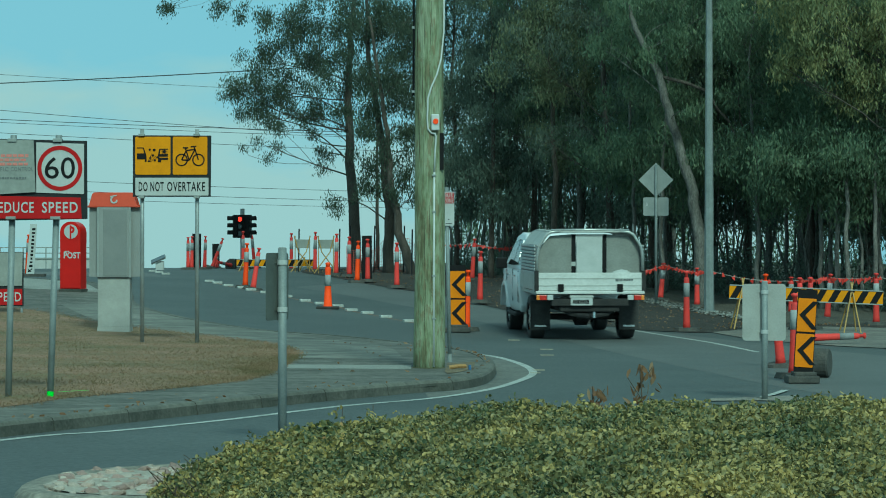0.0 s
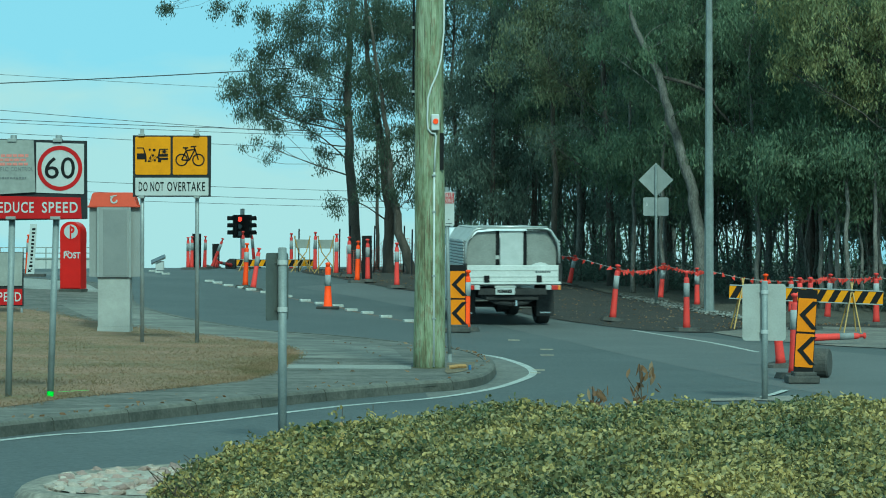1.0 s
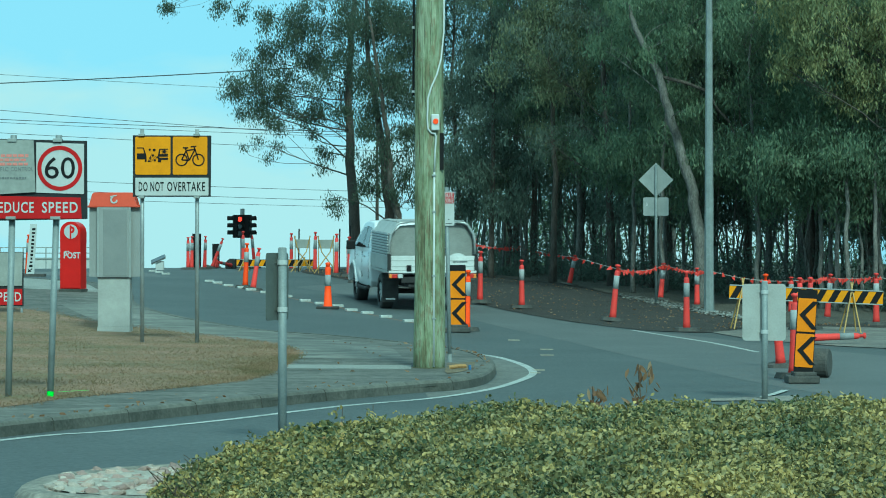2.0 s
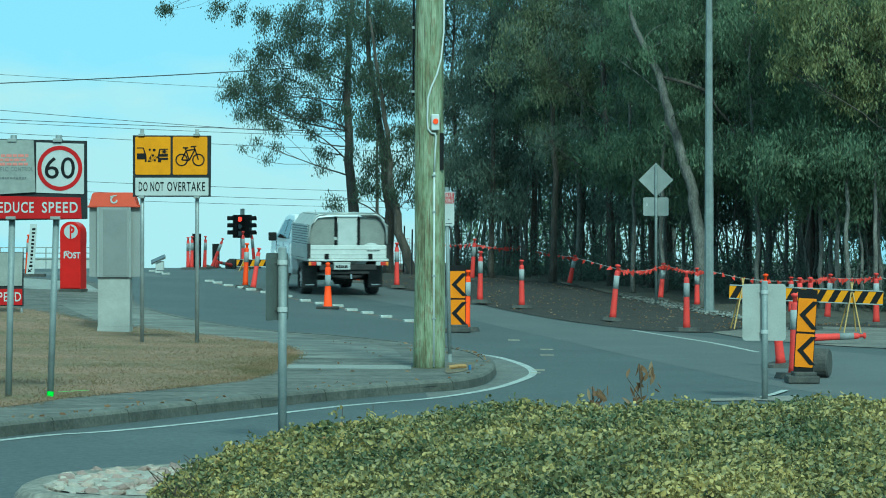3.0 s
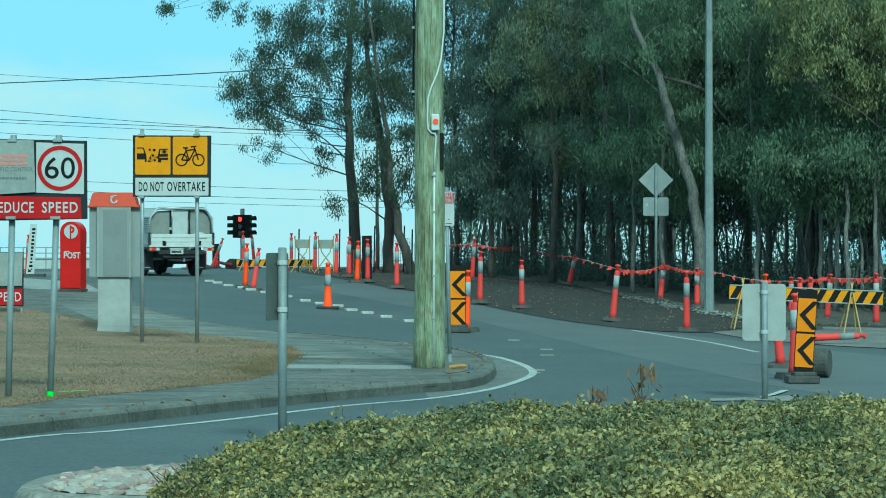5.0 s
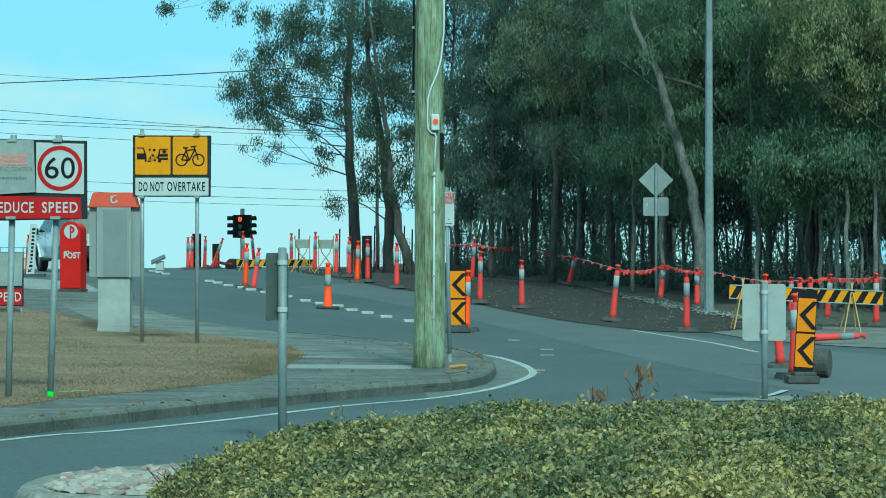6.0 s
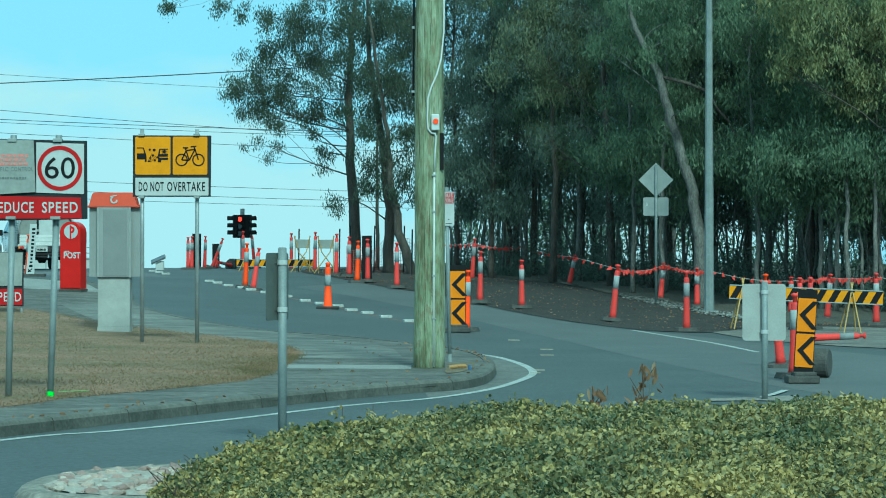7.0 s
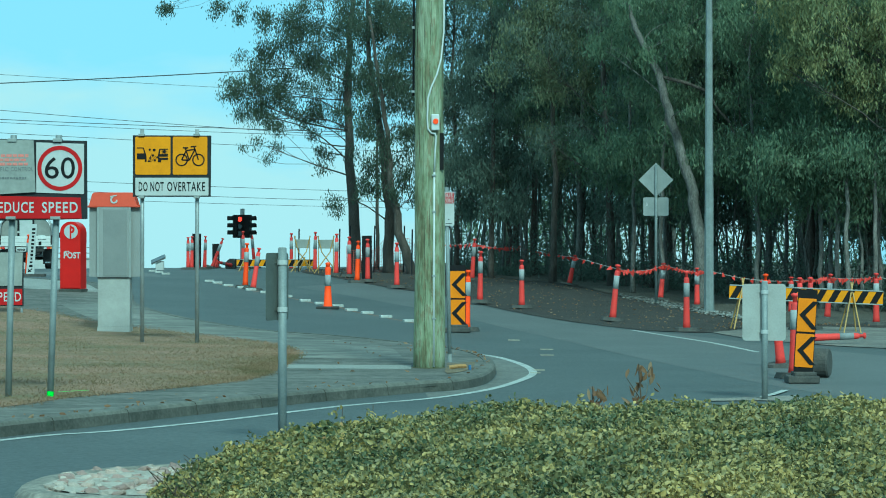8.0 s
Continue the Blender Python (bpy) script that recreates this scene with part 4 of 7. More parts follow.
def bicycle_symbol(parent, cx, cz, s, y):
    a, b = y, y - 0.004
    bm = ring(0.070 * s, 0.088 * s, b, a, cx - 0.118 * s, cz - 0.06 * s, 28)
    ring(0.070 * s, 0.088 * s, b, a, cx + 0.118 * s, cz - 0.06 * s, 28, bm=bm)
    part("wheels", bm, M_BLACK, parent)
    bm = bmesh.new()
    P = {k: (cx + u * s, cz + v * s) for k, (u, v) in dict(r=(-0.118, -0.06), f=(0.118, -0.06), bb=(-0.01, -0.065), seat=(-0.055, 0.07), head=(0.07, 0.09), st=(-0.065, 0.10), bar=(0.055, 0.125)).items()}
    for p, q in (("r", "bb"), ("r", "seat"), ("bb", "seat"), ("bb", "head"), ("seat", "head"), ("f", "head"), ("seat", "st"), ("head", "bar")):
        (x0, z0), (x1, z1) = P[p], P[q]
        d = Vector((x1 - x0, z1 - z0)).normalized() * 0.009 * s
        plate([(x0 - d.y, z0 + d.x), (x0 + d.y, z0 - d.x), (x1 + d.y, z1 - d.x), (x1 - d.y, z1 + d.x)], b, a, bm)
    plate([(cx - 0.10 * s, cz + 0.10 * s), (cx - 0.03 * s, cz + 0.10 * s), (cx - 0.03 * s, cz + 0.12 * s), (cx - 0.10 * s, cz + 0.12 * s)], b, a, bm)
    plate([(cx + 0.01 * s, cz + 0.115 * s), (cx + 0.09 * s, cz + 0.125 * s), (cx + 0.09 * s, cz + 0.14 * s), (cx + 0.01 * s, cz + 0.135 * s)], b, a, bm)
    part("bicycle_frame", bm, M_BLACK, parent)


def overtake_sign():
    y = 40.2
    g = verge(-4.1, y)
    t = empty("overtake_sign", pose(-4.115, y, g), "yellow loose stones and bicycle sign over white do not overtake plate", "road sign")
    zb, zt = 2.225, 3.155
    part("frame", plate([(-0.595, zb), (0.585, zb), (0.595, zt), (-0.595, zt + 0.005)], 0, 0.035), M_DARKFRAME, t, "dark steel sign frame")
    stones = part("stones_panel", plate(rounded(0.535, 0.575, 0.02, cx=-0.29, cz=zt - 0.305), -0.012, -0.003), M_YELLOW, t, "yellow loose stones panel")
    bike = part("bicycle_panel", plate(rounded(0.525, 0.575, 0.02, cx=0.275, cz=zt - 0.305), -0.012, -0.003), M_YELLOW, t, "yellow bicycle panel")
    white = part("white_plate", plate(rounded(1.11, 0.27, 0.01, cx=0.0, cz=zb + 0.155), -0.012, -0.003), M_WHITE, t, "white do not overtake plate")
    for body, cx, w in (("DO", -0.437, 0.135), ("NOT", -0.225, 0.205), ("OVERTAKE", 0.215, 0.575)):
        link("word_" + body.lower(), letters(body, 0.138, w, bold=0.022), M_BLACK, white, "black capital letters", Matrix.Translation((cx, -0.014, zb + 0.088)))
    bicycle_symbol(bike, 0.275, zt - 0.305, 1.08, -0.013)
    cz = zt - 0.30
    bm = plate([(-0.53, cz + 0.12), (-0.43, cz + 0.12), (-0.40, cz + 0.04), (-0.385, cz - 0.02), (-0.385, cz - 0.10), (-0.41, cz - 0.10), (-0.41, cz - 0.06), (-0.53, cz - 0.06), (-0.53, cz + 0.03),
                (-0.42, cz + 0.03), (-0.44, cz + 0.105), (-0.53, cz + 0.105)], -0.017, -0.013)
    part("leading_car", bm, M_BLACK, stones)
    bm = plate([(-0.19, cz + 0.10), (-0.06, cz + 0.10), (-0.06, cz + 0.085), (-0.175, cz + 0.085), (-0.185, cz + 0.02), (-0.06, cz + 0.02), (-0.06, cz - 0.02), (-0.19, cz - 0.02), (-0.19, cz - 0.035),
                (-0.06, cz - 0.035), (-0.06, cz - 0.07), (-0.165, cz - 0.07), (-0.165, cz - 0.105), (-0.21, cz - 0.105), (-0.215, cz)], -0.017, -0.013)
    star = []
    for k in range(16):
        a, rr = 2 * math.pi * k / 16, 0.052 if k % 2 == 0 else 0.02
        star.append((-0.115 + rr * math.cos(a), cz + 0.055 + rr * math.sin(a)))
    plate(star, -0.019, -0.013, bm)
    part("following_car", bm, M_BLACK, stones)
    bm = bmesh.new()
    r = random.Random(3)
    for sx, sz, q in ((-0.335, 0.085, 0.022), (-0.27, 0.08, 0.024), (-0.29, 0.0, 0.02), (-0.33, -0.04, 0.015), (-0.26, -0.075, 0.02), (-0.225, -0.03, 0.014), (-0.36, -0.09, 0.012)):
        plate([(sx + q * r.uniform(0.7, 1.2) * math.cos(a), cz + sz + q * r.uniform(0.7, 1.2) * math.sin(a)) for a in (0.3, 1.4, 2.6, 3.8, 5.2)], -0.017, -0.013, bm)
    for k in range(4):
        plate([(-0.37 + 0.01 * k, cz - 0.10), (-0.36 + 0.01 * k, cz - 0.10), (-0.30 + 0.03 * k, cz + 0.03 - 0.02 * k), (-0.305 + 0.03 * k, cz + 0.03 - 0.02 * k)], -0.016, -0.013, bm)
    part("flying_stones", bm, M_BLACK, stones)
    for x in (-0.46, 0.375):
        sign_post(t, x, 0.07, 0, zt + 0.10, 0.030, skin=M_GALV)
        part("bracket", box(x, -0.0, zt + 0.01, 0.09, 0.10, 0.035, 0.006), M_SIGNBACK, t)
        part("bracket", box(x, -0.0, zb - 0.005, 0.09, 0.10, 0.035, 0.006), M_SIGNBACK, t)


overtake_sign()


def phone_kiosk():
    y = 44.6
    g = verge(-5.50, y)
    t = empty("phone_kiosk", pose(-5.52, y, g), "stainless steel public phone kiosk with an orange-red cap", "phone kiosk")
    part("plinth", plate([(-0.285, 0.0), (0.275, 0.0), (0.265, 0.09), (-0.275, 0.09)], -0.20, 0.2), M_PALE_STEEL, t, "pale steel foot")
    part("column", box(-0.003, 0, 0.50, 0.54, 0.38, 0.83, 0.012), M_PALE_STEEL, t, "brushed steel column")
    part("housing", box(-0.01, 0, 1.51, 0.53, 0.42, 1.19, 0.012), M_STAINLESS, t, "brushed steel housing")
    part("back_panel", box(0.02, -0.215, 1.50, 0.40, 0.012, 1.12, 0.004), mat("dull_back_panel", (0.23, 0.235, 0.225), (0.19, 0.195, 0.19), 2, 60, 0.45, 0.2, bump=0.03, grain=0.06), t, "dull darker panel")
    for s, w in ((-1, 0.16), (1, 0.17)):
        part("side_wing", plate([(s * 0.262, 0.92), (s * (0.262 + w), 0.93), (s * (0.262 + w), 2.10), (s * 0.262, 2.10)], -0.12, 0.18), M_STAINLESS, t, "pale side screen")
        part("corner_strip", box(s * 0.27, -0.20, 1.5, 0.03, 0.03, 1.18, 0.004), M_SIGNBACK, t)
    cap = part("cap", plate([(-0.465, 2.09), (0.46, 2.09), (0.46, 2.11), (0.375, 2.125), (0.335, 2.31), (0.305, 2.34), (-0.335, 2.34), (-0.365, 2.31), (-0.405, 2.125), (-0.465, 2.11)], -0.22, 0.22, bevel=0.012),
               mat("kiosk_cap_orange", (0.58, 0.075, 0.035), (0.5, 0.065, 0.03), 4, 40, 0.4, bump=0.05, grain=0.05), t, "orange-red moulded cap")
    part("emblem", ring(0.035, 0.062, -0.238, -0.230, 0.005, 2.215, 24, 110, 360), M_WHITE, cap, "white curved emblem")
    part("emblem_bar", plate([(-0.06, 2.255), (0.05, 2.285), (0.05, 2.30), (-0.06, 2.28)], -0.238, -0.230), M_WHITE, cap)
    part("seam", box(-0.003, -0.205, 0.913, 0.55, 0.03, 0.012), M_DARKFRAME, t)


phone_kiosk()


def post_box():
    y = 58.0
    g = verge(-8.1, y)
    t = empty("post_box", pose(-8.10, y, g, 0, 0, -10), "red enamelled street posting box with a rounded top", "post box")
    prof = [(-0.235, 0.06), (0.235, 0.06), (0.235, 1.30)] + [(0.235 * math.cos(a), 1.30 + 0.23 * math.sin(a)) for a in (math.pi * k / 14 for k in range(1, 14))] + [(-0.235, 1.30)]
    body = part("body", plate(prof, -0.22, 0.22, bevel=0.02), M_POSTRED, t, "red enamelled body")
    part("plinth", box(0, 0, 0.02, 0.5, 0.5, 0.07, 0.006), M_KERB, t, "concrete foot")
    part("emblem", plate(disc(0.155, 32, 0.02, 1.31), -0.232, -0.222), M_WHITE, body, "white round emblem")
    part("emblem_stem", plate([(-0.005, 1.15), (0.03, 1.15), (0.03, 1.45), (-0.005, 1.45)], -0.237, -0.232), M_POSTRED, body)
    part("emblem_bow", ring(0.03, 0.075, -0.237, -0.232, 0.03, 1.35, 20, -90, 90), M_POSTRED, body)
    link("lettering", letters("POST", 0.13, 0.38, bold=0.04, space=1.0), M_WHITE, body, "white capital letters", Matrix.Translation((0.045, -0.224, 0.73)))
    bars(body, -0.13, 0.0, 0.875, 0.03, -0.224, M_WHITE, cuts=4)
    part("edge_strip", box(-0.242, -0.1, 0.68, 0.012, 0.10, 1.2, 0.003), M_WHITE, t, "white strip down the side")
    part("mouth", box(-0.238, 0.08, 1.20, 0.012, 0.18, 0.06), M_BLACK, t, "dark posting slot")


post_box()


def back_sign(name, x, y, skin, r, panel, yaw, label, posttop, ground_z, cat="road sign"):
    """A sign seen from behind: post in front, plate behind it."""
    t = empty(name, pose(x, y, ground_z, 0, 0, yaw), label, cat)
    w, h, zc, off = panel
    sign_post(t, 0, 0, 0, posttop, r)
    part("cap", tube([(0, 0, posttop), (0, 0, posttop + 0.012)], [r + 0.003, r * 0.7], 14), M_SIGNBACK, t)
    pl = part("plate", plate(rounded(w, h, 0.035, cx=off, cz=zc), r + 0.008, r + 0.014), skin, t, "dull aluminium sign back")
    for dz in (0.36, -0.34):
        part("clamp", tube([(0, 0, zc + h * dz - 0.02), (0, 0, zc + h * dz + 0.02)], r + 0.007, 14), M_WHITE, t)
        part("rail", box(off, r + 0.005, zc + h * dz, w * 0.3, 0.006, 0.02), skin, pl)
    return t


back_sign("keep_left_sign", -1.335, 22.0, M_SIGNBACK_DARK, 0.036, (0.46, 0.56, 1.33, 0.0), 70, "grey-backed road sign edge-on on a steel post", 1.645, land(-1.3, 22))
back_sign("island_sign", 3.475, 28.6, M_PALE_STEEL, 0.034, (0.47, 0.615, 0.935, 0.0), 0, "blank grey back of a small sign on a steel post", 1.265, land(3.45, 28.6) + 0.02)


def diamond_sign():
    y = 60.5
    g = land(4.87, y) + 0.03
    t = empty("diamond_sign", pose(4.87, y, g), "grey-backed diamond warning sign with a small plate", "road sign")
    sign_post(t, 0, 0, 0, 3.17, 0.032)
    k = 0.395
    part("diamond_plate", plate([(0, 2.83 - k), (k, 2.83), (0, 2.83 + k), (-k, 2.83)], 0.04, 0.046), M_SIGNBACK, t, "diamond sign back")
    lower = part("lower_plate", plate(rounded(0.58, 0.42, 0.03, cz=2.22), 0.04, 0.046), M_SIGNBACK, t, "small oblong sign back")
    part("scratch", plate([(-0.24, 2.20), (-0.21, 2.32), (-0.20, 2.31), (-0.17, 2.17), (-0.19, 2.25), (-0.22, 2.24)], 0.036, 0.039), M_WHITE, lower, "pale scuff")


diamond_sign()


def bus_sign():
    y = 34.7
    g = verge(0.09, y)
    t = empty("bus_zone_sign", pose(0.09, y, g - 0.028), "small white and red bus zone sign on a thin post", "road sign")
    sign_post(t, 0, 0.03, 0, 2.32, 0.026, -0.045)
    pl = part("plate", plate(rounded(0.152, 0.445, 0.02, cx=-0.018, cz=2.035), -0.012, -0.006), M_WHITE, t, "white sign plate")
    part("red_header", plate(rounded(0.14, 0.14, 0.01, cx=-0.018, cz=2.175), -0.016, -0.012), M_RED, pl)
    link("word_bus", letters("BUS", 0.052, 0.11, bold=0.04), M_WHITE, pl, "", Matrix.Translation((-0.018, -0.018, 2.185)))
    link("word_zone", letters("ZONE", 0.052, 0.125, bold=0.04), M_WHITE, pl, "", Matrix.Translation((-0.018, -0.018, 2.117)))
    part("arrow", box(-0.015, -0.013, 1.84, 0.08, 0.002, 0.008), M_BLACK, pl)
    part("spot", plate(disc(0.009, 10, -0.015, 1.895), -0.014, -0.012), M_BLACK, pl)
    part("sleeve", tube([(0.0, 0.03, 0.0), (-0.002, 0.03, 0.13)], 0.03, 12), M_SIGNBACK, t)


bus_sign()


def utility_pole():
    y = 33.1
    g = verge(-0.17, y)
    t = empty("utility_pole", pose(-0.175, y, g), "green-tinged treated timber power pole with a conduit", "power pole")
    n = 40
    bm = bmesh.new()
    pts = [(0.012 * z / 4.6 + 0.008 * math.sin(z * 1.3), 0, z) for z in (10.5 * k / n - 0.1 for k in range(n + 1))]
    tube(pts, [0.197 - 0.0052 * max(0, p[2]) + 0.003 * math.sin(p[2] * 3.7) for p in pts], 28, bm)
    shaft = part("shaft", bm, M_POLE, t, "weathered round timber shaft", smooth=True)
    bm = tube([(-0.0 + 0.06, -0.198, 0.02), (0.062, -0.192, 1.2), (0.066, -0.188, 2.44)], 0.0125, 10)
    part("conduit", bm, M_CONDUIT, t, "pale grey conduit up the face", smooth=True)
    for z in (0.62, 1.15, 1.95, 2.4):
        part("saddle", box(0.063, -0.2, z, 0.05, 0.02, 0.022, 0.003), M_SIGNBACK, t)
    bm = tube([(0.066, -0.188, 2.44), (0.078, -0.190, 2.72), (0.088, -0.192, 2.88), (0.075, -0.195, 2.92), (0.03, -0.197, 2.925), (-0.012, -0.196, 2.98), (-0.020, -0.194, 3.1), (-0.012, -0.192, 3.36), (0.03, -0.19, 3.50), (0.10, -0.165, 3.66), (0.15, -0.12, 3.85),
               (0.185, -0.05, 4.2), (0.19, -0.02, 5.6)], 0.0115, 8)
    part("cable", bm, M_CONDUIT, t, "pale cable looping up the pole", smooth=True)
    bx = part("junction_box", box(0.080, -0.205, 3.06, 0.10, 0.07, 0.20, 0.012), M_CONDUIT, t, "small grey box with a red button")
    part("button", plate(disc(0.034, 20, 0.085, 3.07), -0.255, -0.238), M_ORANGE, bx, "red-orange button")
    part("black_strip", box(0.160, -0.115, 2.70, 0.05, 0.05, 0.46, 0.004), M_BLACK, t, "black plastic strip")
    part("side_conduit", tube([(-0.195, -0.02, 3.4), (-0.178, -0.02, 6.5)], 0.014, 8), M_BLACK, t, "black conduit on the side")
    for z in (3.45, 4.25):
        part("strap", box(-0.195, -0.03, z, 0.03, 0.05, 0.03, 0.004), M_GALV, t)
    rr = random.Random(17)
    for k in range(22):
        a, z, ln = radians(rr.uniform(-155, -25)), rr.uniform(0.2, 4.2), rr.uniform(0.15, 0.9)
        c = [((0.1975 - 0.0052 * q) * math.cos(a + 0.02 * j), (0.1975 - 0.0052 * q) * math.sin(a + 0.02 * j), q) for j, q in enumerate((z, z + ln / 3, z + ln * 0.7, z + ln))]
        part("crack", tube(c, [0.001, 0.004, 0.003, 0.001], 5), M_POLE_DARK, shaft)
    part("collar", tube([(0, 0, -0.02), (0, 0, 0.010)], [0.25, 0.20], 20), M_EARTH, t, "loose soil heaped round the foot")


utility_pole()


def lamp_pole():
    g = land(5.75, 57.3) + 0.03
    t = empty("street_lamp_pole", pose(5.76, 57.3, g), "tall tapered galvanised street lighting pole", "lamp pole")
    part("shaft", tube([(0, 0, -0.05), (0, 0, 0.9), (0, 0, 9.5)], [0.115, 0.105, 0.055], 8), M_GALV_OLD, t, "tapered galvanised steel shaft")
    part("base_plate", box(0, 0, 0.0, 0.36, 0.36, 0.05, 0.006), M_GALV, t)
    part("hatch", box(0, -0.112, 1.9, 0.06, 0.012, 0.01), M_GALV, t)


lamp_pole()
tagged(part("spray_line", ribbon([(-3.9, 26.75), (-3.75, 26.95), (-3.62, 27.1)], 0.035, lambda x, y: LAWN(x, y) + 0.045, 8), M_FLUORO), "fluorescent green survey paint on the grass", "paint mark", kind="structure")


def valve_stub():
    t = empty("marker_stub", pose(0.20, 32.6, verge(0.2, 32.6)), "orange pipe stub lying by the power pole", "pipe stub")
    part("pipe", tube([(-0.12, 0, 0.03), (-0.02, 0.0, 0.045), (0.08, 0.05, 0.045)], 0.025, 8), mat("ochre_pipe", (0.34, 0.20, 0.07), None, 6, 40, 0.7), t)
    part("cap", tube([(0.13, 0.05, 0.0), (0.13, 0.05, 0.06)], 0.018, 8), M_BLUEPVC, t, "blue cap")


valve_stub()


# ---- roadwork bollards, chevrons and barriers ----
def bollard_kit(name, skin, label):
    t = empty(name, pose(0, -40, 0), label, "bollard", "roadwork bollards")
    b = bmesh.new()
    bmesh.ops.create_cone(b, cap_ends=True, segments=8, radius1=0.25, radius2=0.22, depth=0.07)
    b.transform(Matrix.Translation((0, 0, 0.035)) @ Matrix.Rotation(radians(22.5), 4, "Z"))
    part("base", b, M_RUBBER_GREY, t, "dusty octagonal rubber base")
    part("shaft", tube([(0, 0, 0.05), (0, 0, 0.16), (0, 0, 0.40), (0, 0, 0.9), (0, 0, 0.935)], [0.075, 0.064, 0.057, 0.050, 0.040], 14), skin, t, smooth=True)
    part("sleeve", tube([(0, 0, 0.60), (0, 0, 0.84)], [0.0575, 0.0545], 14), M_REFLECT, t, "silver reflective sleeve", smooth=True)
    part("top", tube([(0, 0, 0.92), (0, 0, 1.0), (0, 0, 1.01), (0, 0, 1.035), (0, 0, 1.05)], [0.03, 0.026, 0.05, 0.054, 0.025], 12), skin, t, "knobbed top", smooth=True)
    return t


RED_KIT = bollard_kit("bollard", M_REDPLASTIC, "faded red plastic bollard with a silver sleeve")
ORANGE_KIT = bollard_kit("bollard", M_ORANGE, "bright orange plastic bollard with a silver sleeve")


def bollard(x, y, h=1.1, lean=0.0, back=0.0, orange=False, z=None, label=""):
    kit = ORANGE_KIT if orange else RED_KIT
    m = pose(x, y, land(x, y) + 0.012 if z is None else z, back, lean, (x * 77) % 40)
    ob = copy_thing(kit, m)
    ob.scale = (1, 1, h / 1.05)
    if label:
        tagged(ob, label)
    return ob


ROWS = [(-8.47, 89.2, 1.13, 1, 0), (-8.60, 89.3, 1.1, 0, 0), (-8.30, 89.5, 1.12, 0, 0), (-8.10, 89.9, 1.14, 2, 0), (-8.05, 94.1, 0.55, 1, 0), (-6.60, 87.4, 1.29, 0, 0), (-6.60, 92.8, 1.3, -5, 1),
        (-4.91, 85.7, 1.22, 0, 1), (-4.0, 82.6, 1.25, 1, 1), (-2.97, 73.5, 1.17, 1, 0), (-2.56, 72.3, 1.1, 0, 0), (-1.93, 67.8, 1.1, 0, 1), (-1.12, 64.2, 1.1, 0, 1),
        (0.77, 70.4, 1.12, 4, 0), (0.81, 58.1, 1.14, 1, 1), (2.32, 79.2, 0.85, 6, 0), (1.68, 56.5, 1.03, 0, 1), (3.27, 68.7, 0.8, 12, 0), (3.32, 51.9, 1.12, 6, 1),
        (5.08, 61.9, 0.88, 7, 0), (4.49, 48.8, 1.12, 0, 1), (5.68, 59.2, 0.88, 0, 0), (7.89, 54.4, 0.95, 5, 0), (8.51, 52.0, 1.03, 0, 1), (7.5, 57.0, 0.8, 0, 0)]
for x, y, h, lean, on in ROWS:
    bollard(x, y, h, lean, 0, False, land(x, y) + (0.045 if x > -3 and y > 50 else 0.012))
for x, y, h, lean in [(-4.68, 62.6, 1.07, 3), (-2.2, 67.7, 1.08, 2), (0.42, 47.6, 1.1, 2), (5.85, 48.0, 1.1, 0), (-11.15, 71.0, 1.12, 2)]:
    bollard(x, y, h, lean, 0, True)
bollard(-4.42, 61.5, 1.0, 9)
bollard(4.60, 36.0, 1.05, -8, label="faded red bollard leaning beside the chevron marker")
bollard(4.40, 33.2, 1.07, 1)
bollard(-8.15, 93.2, 1.15, 21, label="faded red bollard leaning far over")
bollard(6.74, 50.0, 1.0, 0)
bollard(6.98, 50.3, 1.0, 0)
fallen = bollard(6.62, 47.0, 0.95, 0)
fallen.matrix_basis = pose(5.98, 43.9, land(6.5, 43.9) + 0.125, 0, 88, 4)
tagged(fallen, "faded red bollard lying on the asphalt")
fallen = bollard(-7.0, 92, 0.95, 0)
fallen.matrix_basis = pose(-7.35, 92.0, land(-7, 92) + 0.14, 0, -84, 70)
tagged(fallen, "faded red bollard lying near the crest")


def cone():
    x, y = -2.37, 54.5
    t = empty("traffic_cone", pose(x, y, land(x, y) + 0.012), "tall slim orange traffic cone on a black base", "traffic cone")
    part("base", box(0, 0, 0.025, 0.46, 0.46, 0.05, 0.012), M_RUBBER, t, "black rubber base")
    part("shaft", tube([(0, 0, 0.045), (0, 0, 0.06), (0, 0, 0.45), (0, 0, 0.70), (0, 0, 0.83), (0, 0, 0.86)], [0.12, 0.088, 0.065, 0.056, 0.062, 0.045], 16), M_ORANGE, t, smooth=True)
    part("sleeve", tube([(0, 0, 0.47), (0, 0, 0.70)], [0.068, 0.060], 16), M_REFLECT, t, "silver reflective sleeve", smooth=True)
    part("top", tube([(0, 0, 0.84), (0, 0, 0.91), (0, 0, 0.93), (0, 0, 0.955)], [0.04, 0.045, 0.055, 0.03], 12), M_ORANGE, t, smooth=True)


cone()
for kit in (RED_KIT, ORANGE_KIT):
    for o in list(kit.children_recursive):
        bpy.data.objects.remove(o)
    bpy.data.objects.remove(kit)

